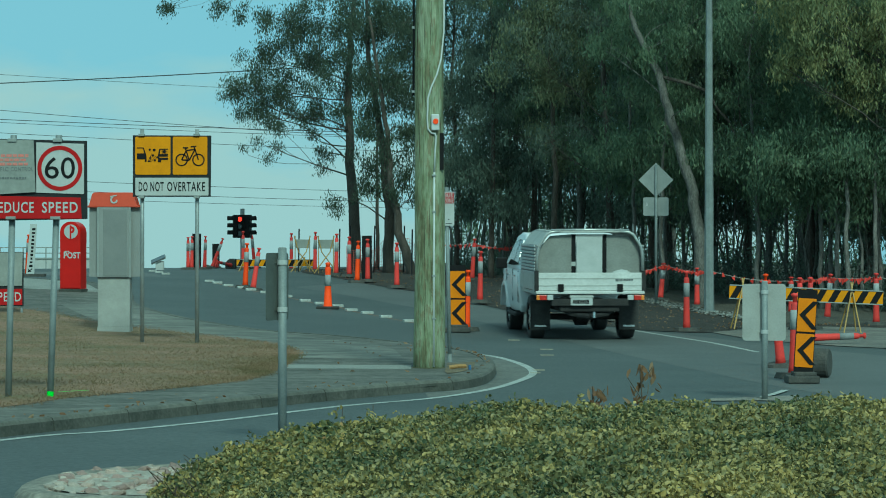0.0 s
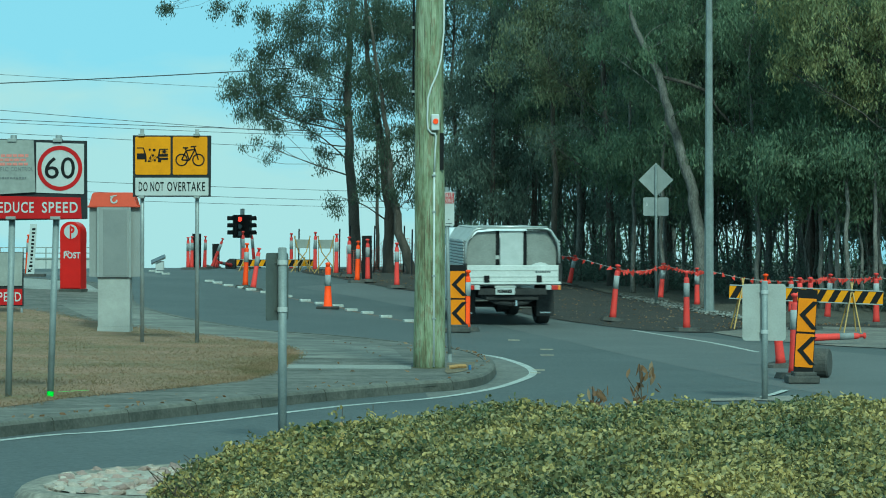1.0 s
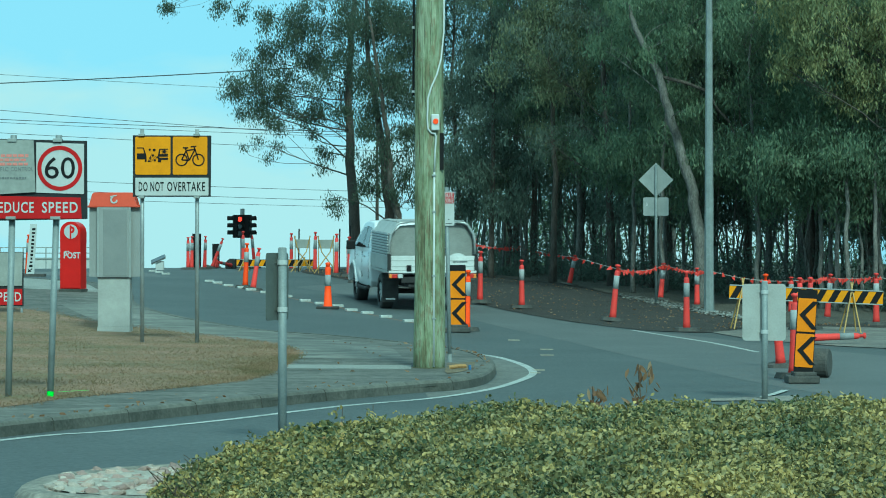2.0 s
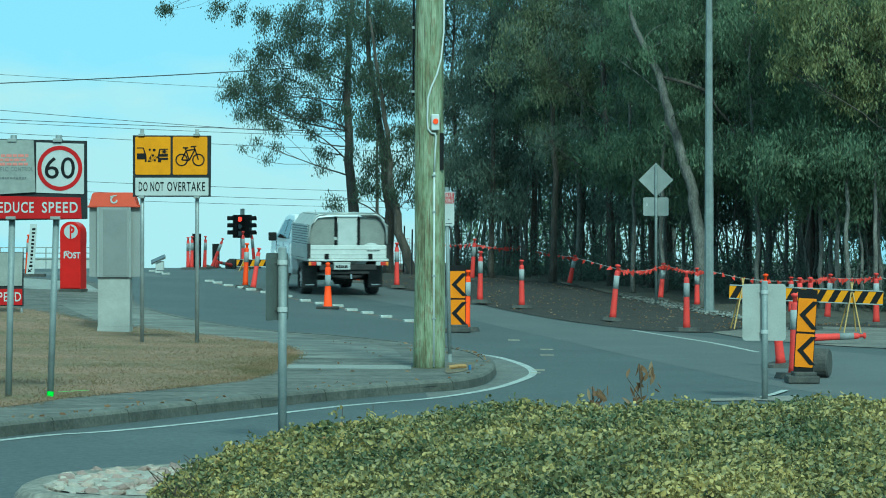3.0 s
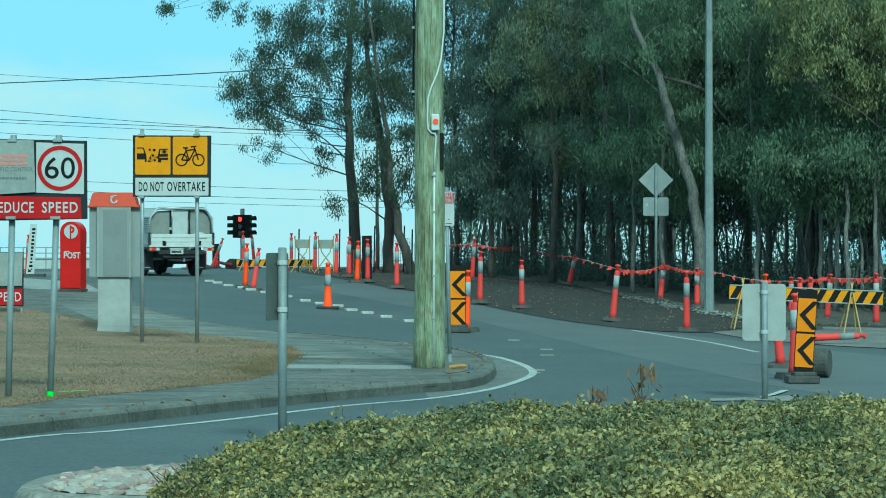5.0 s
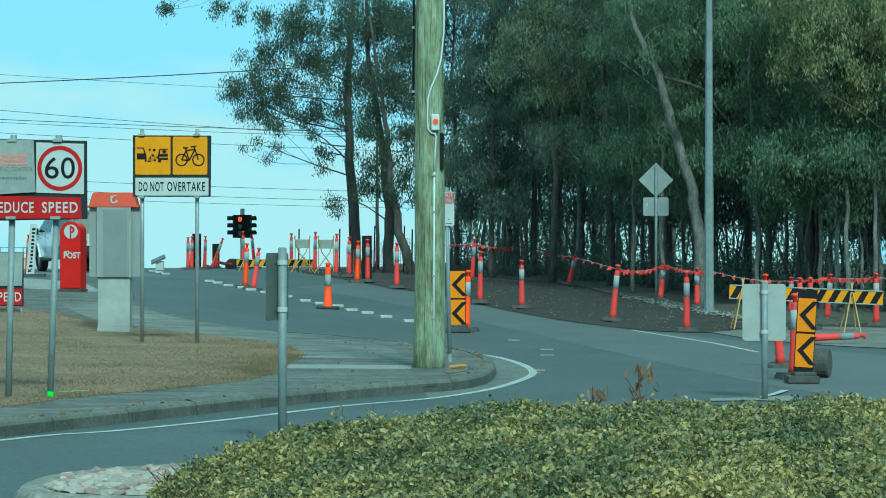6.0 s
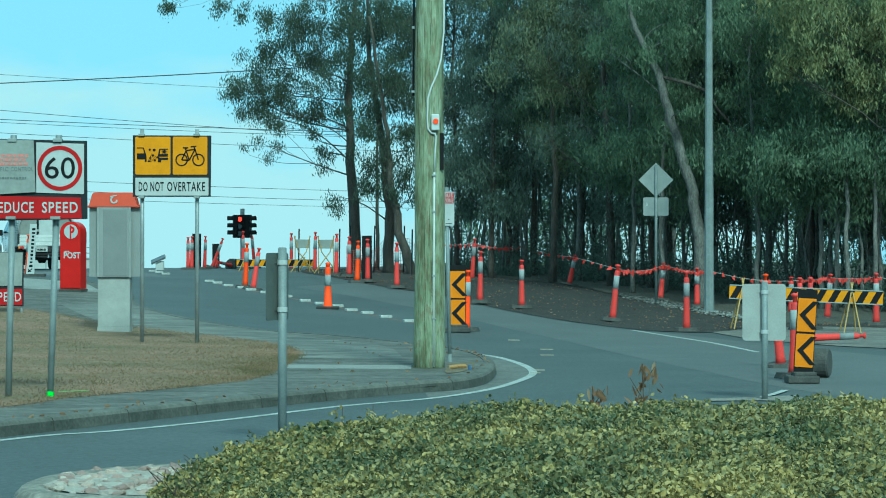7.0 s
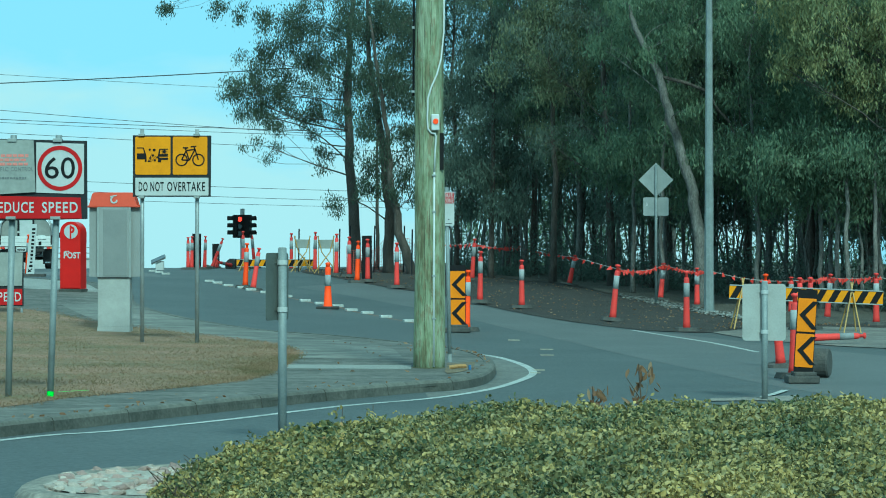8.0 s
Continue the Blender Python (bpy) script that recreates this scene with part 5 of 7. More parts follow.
# white lane separators with a thin stripe between them
SEP = [(-7.87, 75.1), (-8.43, 78.6), (-8.95, 81.6), (-5.87, 66.5), (-5.56, 65.2), (-5.16, 63.5), (-4.73, 62.4), (-4.45, 61.3), (-4.04, 60.2), (-3.46, 58.6), (-2.97, 57.0), (-2.6, 56.1), (-2.20, 55.3),
       (-1.87, 53.9), (-1.52, 53.0), (-1.12, 51.8), (-0.64, 50.4), (-0.2, 49.2)]
sep_mesh = None
for x, y in SEP:
    b = box(0, 0, 0.025, 0.235, 0.15, 0.055, 0.012)
    t = tagged(part("lane_separator", b, M_PAINT, None), "small white plastic lane separator block on the asphalt", "lane separator", "lane separators down the road")
    if sep_mesh is None:
        sep_mesh = t.data
    t.data = sep_mesh
    t.matrix_world = pose(x, y, land(x, y) + 0.012, 0, 0, 10 + (x * 31) % 14)
surface("trim_centre_stripe", ribbon(SEP[3:], 0.05, lambda x, y: land(x, y) + 0.0155, 40), mat("faded_stripe", (0.24, 0.13, 0.08), (0.15, 0.10, 0.07), 3, 50, 0.8), "faded orange-brown stripe under the separators", "road marking")


def chevron_marker(x, y, w, panel_h, z, label, lean=0.0):
    t = empty("chevron_marker", pose(x, y, land(x, y) + 0.012), label, "chevron marker")
    part("base", box(0, 0.05, 0.05, w * 1.75, 0.42, 0.09, 0.02), M_RUBBER_GREY, t, "stacked rubber foot")
    part("base_slab", box(0.02, 0.05, 0.115, w * 1.25, 0.36, 0.05, 0.015), M_RUBBER_GREY, t)
    part("backing", plate(rounded(w * 1.08, panel_h * 2 + 0.20, 0.01, cz=z + panel_h), 0.004, 0.022), M_BLACK, t, "black backing board", pose(0, 0, 0, 0, lean, 0))
    for k in range(2):
        cz = z + panel_h * (0.5 + k) + 0.004 * k
        p = part("panel", plate(rounded(w, panel_h * 0.95, 0.012, cz=cz), -0.006, 0.002), M_AMBER, t, "yellow chevron panel", pose(0, 0, 0, 0, lean, 0))
        a, q, th = w * 0.41, panel_h * 0.40, w * 0.33
        part("arrow", plate([(-a, cz), (a - th * 0.3, cz + q), (a + th * 0.7, cz + q), (-a + th, cz), (a + th * 0.7, cz - q), (a - th * 0.3, cz - q)], -0.012, -0.007), M_BLACK, p, "black chevron")
    return t


chevron_marker(0.26, 47.0, 0.265, 0.505, 0.09, "two stacked yellow chevron panels beside an orange bollard")
chevron_marker(4.345, 32.0, 0.218, 0.425, 0.185, "two stacked yellow chevron panels on rubber feet", 3.5)


def rubber_roll():
    x, y = 4.76, 33.4
    t = empty("concrete_drum", pose(x, y, land(x, y) + 0.012, 0, 0, -20), "grey concrete drum lying on its side", "concrete drum")
    b = tube([(-0.12, 0, 0.185), (-0.10, 0, 0.185), (0.10, 0, 0.185), (0.12, 0, 0.185)], [0.17, 0.185, 0.185, 0.17], 24)
    part("drum", b, M_RUBBER_GREY, t, smooth=False)
    part("band", tube([(-0.1, -0.24, 0.20), (-0.1, -0.24, 0.33)], 0.05, 12), M_REDPLASTIC, t, "red plastic stub")
    part("band_sleeve", tube([(-0.1, -0.24, 0.26), (-0.1, -0.24, 0.33)], 0.053, 12), M_REFLECT, t)


rubber_roll()


def striped_board(t, x0, x1, z0, z1, y, n, lean=0.12):
    part("board", plate([(x0, z0), (x1, z0), (x1, z1), (x0, z1)], y, y + 0.03), M_YELLOW, t, "yellow barrier plank")
    board = t.children[-1]
    for z in (z0 - 0.008, z1 + 0.008):
        part("edge", box((x0 + x1) / 2, y + 0.012, z, x1 - x0, 0.045, 0.022, 0.004), M_SIGNBACK, board, "silver edge trim")
    w = (x1 - x0) / n
    for k in range(n):
        a = x0 + w * (k + 0.05)
        part("stripe", plate([(a, z0 + 0.003), (a + w * 0.48, z0 + 0.003), (min(a + lean + w * 0.48, x1), z1 - 0.003), (min(a + lean, x1), z1 - 0.003)], y - 0.004, y - 0.001), M_BLACK, board)


def trestle(t, x, y, h, z=0.0):
    """An A-frame of thin yellow steel bars."""
    for s in (-1, 1):
        part("leg", tube([(x - 0.02, y + 0.04, z + h), (x + 0.16, y + s * 0.30, z)], 0.014, 6), M_TRESTLE, t)
        part("leg", tube([(x + 0.02, y + 0.04, z + h), (x - 0.16, y + s * 0.30, z)], 0.014, 6), M_TRESTLE, t)


def barrier():
    y = 49.0
    g = land(6.7, y) + 0.012
    t = empty("road_barrier", pose(6.7, y, g + 0.012, 0, 2.4, 0), "yellow and black striped barrier plank on trestles", "barrier")
    striped_board(t, -1.43, 1.42, 0.57, 0.80, 0, 11)
    trestle(t, -1.18, 0.03, 0.95)
    trestle(t, 0.84, 0.03, 0.95)


barrier()


def far_barriers():
    t = empty("road_barrier", pose(-5.3, 84, land(-5.3, 84) + 0.012), "long yellow and black barrier plank near the crest", "barrier")
    striped_board(t, -1.25, 1.2, 0.16, 0.36, 0, 9, 0.1)
    for x in (-1.0, 0.9):
        trestle(t, x, 0.04, 0.45)
    for x, y in ((-4.25, 80.0), (-3.45, 78.0)):
        t = empty("folding_trestle", pose(x, y, land(x, y) + 0.03), "thin yellow folding trestle with a grey board", "trestle")
        part("board", box(0, 0, 0.86, 0.44, 0.03, 0.26, 0.006), M_GREYBOARD, t, "dull grey board")
        for s in (-1, 1):
            part("leg", tube([(-0.24 * s, -0.05, 1.1), (-0.12 * s, -0.03, 0.62), (0.34 * s, 0.2 * s, 0.0)], 0.016, 6), M_TRESTLE, t)
            part("upright", tube([(0.22 * s, 0.02, 0.0), (0.22 * s, 0.02, 1.1)], 0.013, 6), M_TRESTLE, t)


far_barriers()


def chevron_boards_far():
    """Dark boards with bollards at the crest, seen end-on against the sky."""
    for x, y, w, h, label in ((-8.42, 90.5, 0.30, 1.16, "tall dark-backed panel among bollards at the crest"), (-8.15, 95.0, 0.26, 0.82, "short dark-backed panel at the crest"),
                              (-1.98, 68.9, 0.26, 1.14, "dark-backed panel behind a bollard")):
        t = empty("marker_board", pose(x, y, land(x, y) + 0.02), label, "marker board")
        part("backing", plate(rounded(w, h, 0.01, cz=h / 2 + 0.05), 0, 0.03), M_BLACK, t)
        part("foot", box(0, 0.02, 0.03, w * 1.3, 0.4, 0.06, 0.01), M_RUBBER_GREY, t)


chevron_boards_far()


def lane_board():
    x, y = -10.99, 70.6
    t = empty("lane_board", pose(x, y, land(x, y) + 0.012, 0, 0, 0), "leaning narrow white board with black print", "marker board")
    p = part("panel", plate([(-0.13, 0.05), (0.09, 0.05), (0.16, 1.40), (-0.02, 1.40)], -0.01, 0.01), M_WHITE, t, "narrow white panel")
    r = random.Random(6)
    for k in range(11):
        part("print", box(-0.0 + 0.008 * k, -0.013, 0.28 + 0.098 * k, r.uniform(0.05, 0.10), 0.002, r.uniform(0.04, 0.07)), M_BLACK, p)
    part("arrow", plate([(-0.08, 0.12), (0.03, 0.12), (-0.01, 0.15), (0.05, 0.20), (0.03, 0.22), (-0.03, 0.17), (-0.07, 0.21)], -0.014, -0.012), M_BLACK, p)
    part("foot", box(0.0, 0, 0.03, 0.75, 0.4, 0.08, 0.015), M_RUBBER_GREY, t)


lane_board()


def traffic_light():
    x, y = -6.80, 89.5
    t = empty("traffic_light", pose(x, y, land(x, y) + 0.012), "portable traffic light showing red on a steel post", "traffic light")
    part("post", tube([(0, 0, 0), (0, 0, 2.05)], 0.055, 12), M_GALV, t, "steel post")
    part("post_top", tube([(0.04, 0.02, 1.8), (0.04, 0.02, 2.06)], 0.05, 12), M_SIGNBACK, t)
    for cx, yaw, tilt in ((-0.08, 8, 0), (0.23, 75, 0), (-0.24, -80, 0)):
        head = part("head", plate(rounded(0.36 if cx == -0.08 else 0.30, 0.78, 0.03, cz=0), -0.06, 0.10), M_BLACK, t, "black signal head", pose(cx, -0.05 + abs(cx) * 0.3, 1.46, 0, 0, yaw))
        for k in range(3):
            z = 0.24 - 0.24 * k
            part("visor", ring(0.095, 0.108, -0.25, -0.06, 0, z, 18, -20, 200), M_BLACK, head)
            lit = k == 0 and cx == -0.08
            part("lens", plate(disc(0.08, 20, 0, z), -0.068, -0.061), M_REDLIGHT if lit else M_GLASS_DARK, head, "glowing red lens" if lit else "dark lens")
    part("trailer_box", box(0.0, 0.25, 0.2, 0.5, 0.4, 0.32, 0.03), M_DARKFRAME, t, "dark battery box")


traffic_light()


def solar_unit():
    x, y = -9.16, 85.1
    t = empty("solar_unit", pose(x, y, land(x, y) + 0.012), "small solar panel tilted on a white box", "solar panel")
    part("box", box(0.06, 0, 0.16, 0.26, 0.22, 0.30, 0.02), M_WHITE, t, "white battery box")
    part("panel", box(0, 0, 0, 0.48, 0.36, 0.035, 0.006), M_SOLAR, t, "dark solar panel", pose(0.0, 0, 0.37, 18, -24, 0))
    part("frame", box(0, 0, -0.028, 0.50, 0.38, 0.02, 0.004), M_SIGNBACK, t, "", pose(0.0, 0, 0.37, 18, -24, 0))


solar_unit()


# bunting between the bollards of the bank
def bunting():
    stops = [(-0.3, 69.0, 1.82), (0.80, 70.4, 1.80), (2.36, 79.0, 1.72), (3.40, 68.7, 1.44), (3.42, 52.0, 1.26), (5.16, 61.9, 1.28), (5.70, 59.2, 1.14), (5.78, 57.3, 1.18), (7.75, 57.0, 0.98), (7.96, 54.4, 1.06),
             (8.52, 52.0, 1.10), (10.2, 50.5, 1.06)]
    r = random.Random(12)
    b = bmesh.new()
    for p in ([(-0.05, 0), (0.05, 0), (0.025, -0.06), (-0.015, -0.105)], ):
        plate(p, -0.003, 0.003, b)
    flag = bpy.data.meshes.new("flag")
    b.to_mesh(flag)
    b.free()
    flag.materials.append(M_FLAG)
    t = empty("bunting", pose(0, 60, 0.9), "red plastic flag bunting strung along the bollards", "bunting")
    for (x0, y0, z0), (x1, y1, z1) in zip(stops, stops[1:]):
        ln = math.dist((x0, y0, z0), (x1, y1, z1))
        shown = abs(x1 - x0)
        pts = []
        for k in range(13):
            f = k / 12
            pts.append((x0 + (x1 - x0) * f, y0 + (y1 - y0) * f - 60, z0 + (z1 - z0) * f - 0.9 - 0.05 * shown * 4 * f * (1 - f)))
        part("cord", tube(pts, 0.006, 5), M_ROPE, t)
        n = max(5, int(ln / 0.20)) if ln < 6 else int(shown / 0.11) + 5
        for k in range(n):
            f = (k + 0.5) / n
            i = min(11, int(f * 12))
            g = f * 12 - i
            p = [pts[i][q] * (1 - g) + pts[i + 1][q] * g for q in range(3)]
            link("flag", flag, None, t, "", pose(p[0], p[1], p[2], r.uniform(-25, 25), r.uniform(-55, 70), r.uniform(-50, 50)) @ Matrix.Diagonal((r.uniform(0.6, 1.3), 1, r.uniform(0.5, 1.3), 1)))


bunting()


def safety_net():
    t = empty("safety_net", pose(-1.9, 80, land(-1.9, 80)), "red-orange safety netting round the tree trunks", "safety net")
    r = random.Random(2)
    bm = bmesh.new()
    top = lambda x: 0.88 + 0.18 * math.sin(x * 3.0) + 0.08 * math.sin(x * 9)
    xs = [-1.0 + 0.07 * k for k in range(38)]
    for x in xs:
        box(x, 0.5 * math.sin(x * 2), top(x) / 2, 0.010, 0.004, top(x), bm=bm)
    for k in range(11):
        for a, b in zip(xs, xs[1:]):
            z0, z1 = top(a) * k / 10, top(b) * k / 10
            tube([(a, 0.5 * math.sin(a * 2), z0), (b, 0.5 * math.sin(b * 2), z1)], 0.005, 4, bm, False)
    part("net", bm, M_MESHNET, t)
    for x in (-0.95, -0.2, 0.7, 1.55):
        part("stake", tube([(x, 0.4, 0), (x + 0.03, 0.4, 1.45)], 0.022, 6), M_DARKFRAME, t, "dark steel stake")
    for x, y in ((-4.45, 81.5), (-3.1, 79.0), (-0.9, 76.0)):
        tagged(part("star_picket", tube([(x, y, land(x, y) - 0.1), (x + 0.02, y, land(x, y) + 1.35)], 0.022, 6), M_DARKFRAME), "dark steel picket driven in beside the road", "picket", "pickets")


safety_net()


# ---- far side of the crest ----
def far_fence():
    y = 128
    z = 1.05
    t = empty("far_railing", pose(-19.5, y, land(-19.5, y)), "pale metal railing beyond the crest", "railing")
    base = -land(-19.5, y)
    for k in range(12):
        part("post", box(-3 + 0.55 * k, 0, (base + 1.75) / 2, 0.05, 0.05, base + 1.75), M_SIGNBACK, t)
    for q in (1.72, 1.45, 1.2):
        part("rail", box(0, -0.03, base + q, 6.4, 0.04, 0.05), M_SIGNBACK, t)
    # plain capped white block added in place of parked white vehicles
    t = empty("low_wall", pose(-20, 132, land(-20, 132)), "low white block standing in for vehicles beyond the crest", "wall")
    part("wall", box(0, 0, (1.15 - land(-20, 132)) / 2, 9, 0.3, 1.15 - land(-20, 132), 0.02), M_WHITE, t)
    part("coping", box(0, 0, 1.18 - land(-20, 132), 9.1, 0.38, 0.08, 0.01), M_CONCRETE, t)


far_fence()


# ---- power lines ----
def power_lines():
    t = empty("power_lines", pose(-5, 130, 6), "thin black overhead power lines against the sky", "power line")
    x0, x1 = -18.4, 8.2
    for z0, z1, r, sag in ((3.72, 5.25, 0.026, 0.12), (4.33, 2.95, 0.010, 0.1), (2.61, 0.81, 0.014, 0.15), (2.09, 1.23, 0.016, 0.1), (1.95, 0.95, 0.012, 0.1),
                           (1.45, 0.26, 0.012, 0.1), (-0.77, -1.69, 0.012, 0.1), (-1.27, -2.16, 0.012, 0.1), (-1.66, -2.43, 0.010, 0.1)):
        pts = [(x0 + (x1 - x0) * f, 0, z0 + (z1 - z0) * f - sag * 4 * f * (1 - f)) for f in (q / 16 for q in range(17))]
        part("wire", tube(pts, r, 5), M_WIRE, t)
    for x in (x0, x1):
        foot = land(x - 5, 130) - 6
        part("pole", tube([(x, 0.1, foot - 0.2), (x, 0.1, 6.0)], [0.17, 0.12], 12), M_POLE, t, "far timber pole")


power_lines()


# ---- gum trees ----
def limb(p0, p1, r0, r1, bm, rng, bend=0.12, n=7, sides=7):
    p0, p1 = Vector(p0), Vector(p1)
    side = Vector((rng.uniform(-1, 1), rng.uniform(-1, 1), rng.uniform(-0.5, 0.7))) * (p1 - p0).length * bend
    pts = []
    for k in range(n):
        f = k / (n - 1)
        w = Vector((rng.gauss(0, 1), rng.gauss(0, 1), 0)) * (p1 - p0).length * 0.012
        pts.append(p0.lerp(p1, f) + side * 4 * f * (1 - f) + (w if 0 < k < n - 1 else Vector()))
    tube(pts, [r0 * (1 - k / (n - 1)) + r1 * k / (n - 1) for k in range(n)], sides, bm)
    return pts


def tree(name, x, y, path, radius, clumps, bark, leafm, label, seed, density=1.0, size=0.13, group="gum trees", reach_out=(0.35, 0.7)):
    """Trunk along path (dx, dy, height), limbs out to clumps (dx, dy, height, spread), hanging leaves in each clump."""
    rng, nr = random.Random(seed), np.random.default_rng(seed)
    t = empty(name, pose(x, y, land(x, y) - 0.05), label, "tree", group)
    bm = bmesh.new()
    pts = [Vector(p) for p in path]
    fine = []
    for a, b in zip(pts, pts[1:]):
        for k in range(5):
            q = a.lerp(b, k / 5)
            fine.append(q + Vector((rng.gauss(0, 0.02), rng.gauss(0, 0.02), 0)))
    fine.append(pts[-1])
    m = len(fine) - 1
    tube(fine, [radius * (1.0 - 0.78 * k / m) * (1.25 if k == 0 else 1) for k in range(m + 1)], 12, bm)
    centres, spread = [], []
    for cx, cy, cz, r in clumps:
        reach = rng.uniform(*reach_out)
        lower = [q for q in fine if q.z < cz - reach * math.hypot(cx - q.x, cy - q.y)] or [fine[m // 2]]
        base = lower[-1] if len(lower) < m else fine[int(m * 0.8)]
        if r < 0.36 and cz > 8.2:
            base = fine[-1]
        rr = max(0.010, radius * 0.22 * (1 - base.z / (fine[-1].z + 1)) * (0.6 + 0.5 * r))
        ends = limb(base, (cx, cy, cz), rr, rr * 0.3, bm, rng, 0.2, 8)
        for k in range(max(4, int(11 * r))):
            e = Vector((cx, cy, cz)) + Vector((rng.gauss(0, 0.62), rng.gauss(0, 0.62), rng.gauss(0, 0.5))) * r
            limb(ends[rng.randint(3, 6)], e, rr * 0.32, 0.005, bm, rng, 0.2, n=5, sides=4)
            centres.append(tuple(e))
            spread.append((0.20 * r + 0.12) * rng.uniform(0.7, 1.4))
    part("trunk", bm, bark, t, smooth=True)
    cen, spr = np.array(centres), np.array(spread)
    per = np.maximum(20, (spr ** 2 * 1750 * density)).astype(int)
    idx = np.repeat(np.arange(len(cen)), per)
    n = len(idx)
    off = nr.normal(size=(n, 3)) * spr[idx][:, None] * np.array([[0.55, 0.55, 0.46]])
    c = cen[idx] + off
    c[:, 2] -= 0.9 * spr[idx] * nr.random(n) ** 2
    d = np.stack([nr.normal(0, 0.45, n), nr.normal(0, 0.45, n), -np.ones(n)], 1)
    le = size * (0.7 + 0.6 * nr.random(n))
    link("crown", leaves("crown", c, d, le, le * (0.20 + 0.12 * nr.random(n)), nr), leafm, t, "hanging narrow gum leaves")
    return t


def stand_tree(x, y, h, r, low, spread, bark, leafm, label, seed, density=1.0, size=0.15, lean=0.0, count=16):
    rng = random.Random(seed)
    path = [(0, 0, 0), (lean * 0.2 + rng.gauss(0, 0.05), 0, h * 0.3), (lean * 0.6 + rng.gauss(0, 0.1), rng.gauss(0, 0.2), h * 0.65), (lean, 0, h)]
    cl = []
    for k in range(count):
        f = (k + rng.random()) / count
        z = low + (h + 0.6 - low) * f
        w = spread * (0.55 + 0.45 * math.sin(math.pi * min(1, 0.25 + 0.75 * f)))
        a = rng.uniform(0, 2 * math.pi)
        q = w * math.sqrt(rng.random())
        cl.append((lean * z / h + q * math.cos(a), q * math.sin(a), z, rng.uniform(0.55, 1.0)))
    return tree("gum_tree", x, y, path, r, cl, bark, leafm, label, seed, density, size)


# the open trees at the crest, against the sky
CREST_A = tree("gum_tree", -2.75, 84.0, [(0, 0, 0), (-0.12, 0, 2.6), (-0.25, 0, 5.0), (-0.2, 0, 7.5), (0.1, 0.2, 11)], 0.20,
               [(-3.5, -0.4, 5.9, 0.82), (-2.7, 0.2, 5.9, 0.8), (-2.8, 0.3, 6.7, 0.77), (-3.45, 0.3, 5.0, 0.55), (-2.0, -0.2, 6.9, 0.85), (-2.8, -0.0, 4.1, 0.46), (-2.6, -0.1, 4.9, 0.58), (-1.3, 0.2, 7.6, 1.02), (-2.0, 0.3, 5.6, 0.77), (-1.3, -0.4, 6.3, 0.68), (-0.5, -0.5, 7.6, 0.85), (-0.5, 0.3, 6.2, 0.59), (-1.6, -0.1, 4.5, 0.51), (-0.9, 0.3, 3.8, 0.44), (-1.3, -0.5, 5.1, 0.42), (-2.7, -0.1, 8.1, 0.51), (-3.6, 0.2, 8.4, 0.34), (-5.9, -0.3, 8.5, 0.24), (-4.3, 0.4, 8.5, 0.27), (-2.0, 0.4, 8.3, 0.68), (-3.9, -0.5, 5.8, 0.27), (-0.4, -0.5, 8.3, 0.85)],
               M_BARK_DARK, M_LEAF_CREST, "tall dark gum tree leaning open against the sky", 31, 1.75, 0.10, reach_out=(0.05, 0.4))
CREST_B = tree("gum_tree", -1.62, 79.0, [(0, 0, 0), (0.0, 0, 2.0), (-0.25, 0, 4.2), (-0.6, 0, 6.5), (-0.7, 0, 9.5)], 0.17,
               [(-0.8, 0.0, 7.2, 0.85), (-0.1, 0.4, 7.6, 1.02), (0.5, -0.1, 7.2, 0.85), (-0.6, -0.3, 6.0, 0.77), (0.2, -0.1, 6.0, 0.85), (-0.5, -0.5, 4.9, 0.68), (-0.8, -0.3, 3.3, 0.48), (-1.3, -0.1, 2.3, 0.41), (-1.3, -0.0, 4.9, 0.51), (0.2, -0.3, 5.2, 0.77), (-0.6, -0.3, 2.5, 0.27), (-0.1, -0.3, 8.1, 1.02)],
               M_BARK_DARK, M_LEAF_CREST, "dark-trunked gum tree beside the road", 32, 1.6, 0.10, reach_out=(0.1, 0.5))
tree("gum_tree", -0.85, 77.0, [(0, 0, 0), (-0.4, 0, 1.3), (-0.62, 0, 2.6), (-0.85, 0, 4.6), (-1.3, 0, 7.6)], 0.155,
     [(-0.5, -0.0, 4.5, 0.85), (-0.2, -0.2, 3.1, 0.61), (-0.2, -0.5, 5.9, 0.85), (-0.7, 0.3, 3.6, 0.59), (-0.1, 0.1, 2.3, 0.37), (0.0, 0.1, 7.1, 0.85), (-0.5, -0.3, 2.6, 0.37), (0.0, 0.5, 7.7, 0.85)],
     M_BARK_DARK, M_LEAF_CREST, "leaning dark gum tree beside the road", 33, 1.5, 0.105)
tree("gum_tree", -2.2, 88.0, [(0, 0, 0), (0.02, 0, 2.0), (0.0, 0, 4.5), (0.05, 0, 6.5)], 0.075,
     [(0.3, 0, 3.0, 0.35), (-0.4, 0, 2.6, 0.35), (0.2, 0, 4.6, 0.5), (-0.5, 0, 5.0, 0.4), (0.1, 0, 6.2, 0.6)], M_BARK_DARK, M_LEAF, "slender young gum tree", 34, 0.8, 0.12)

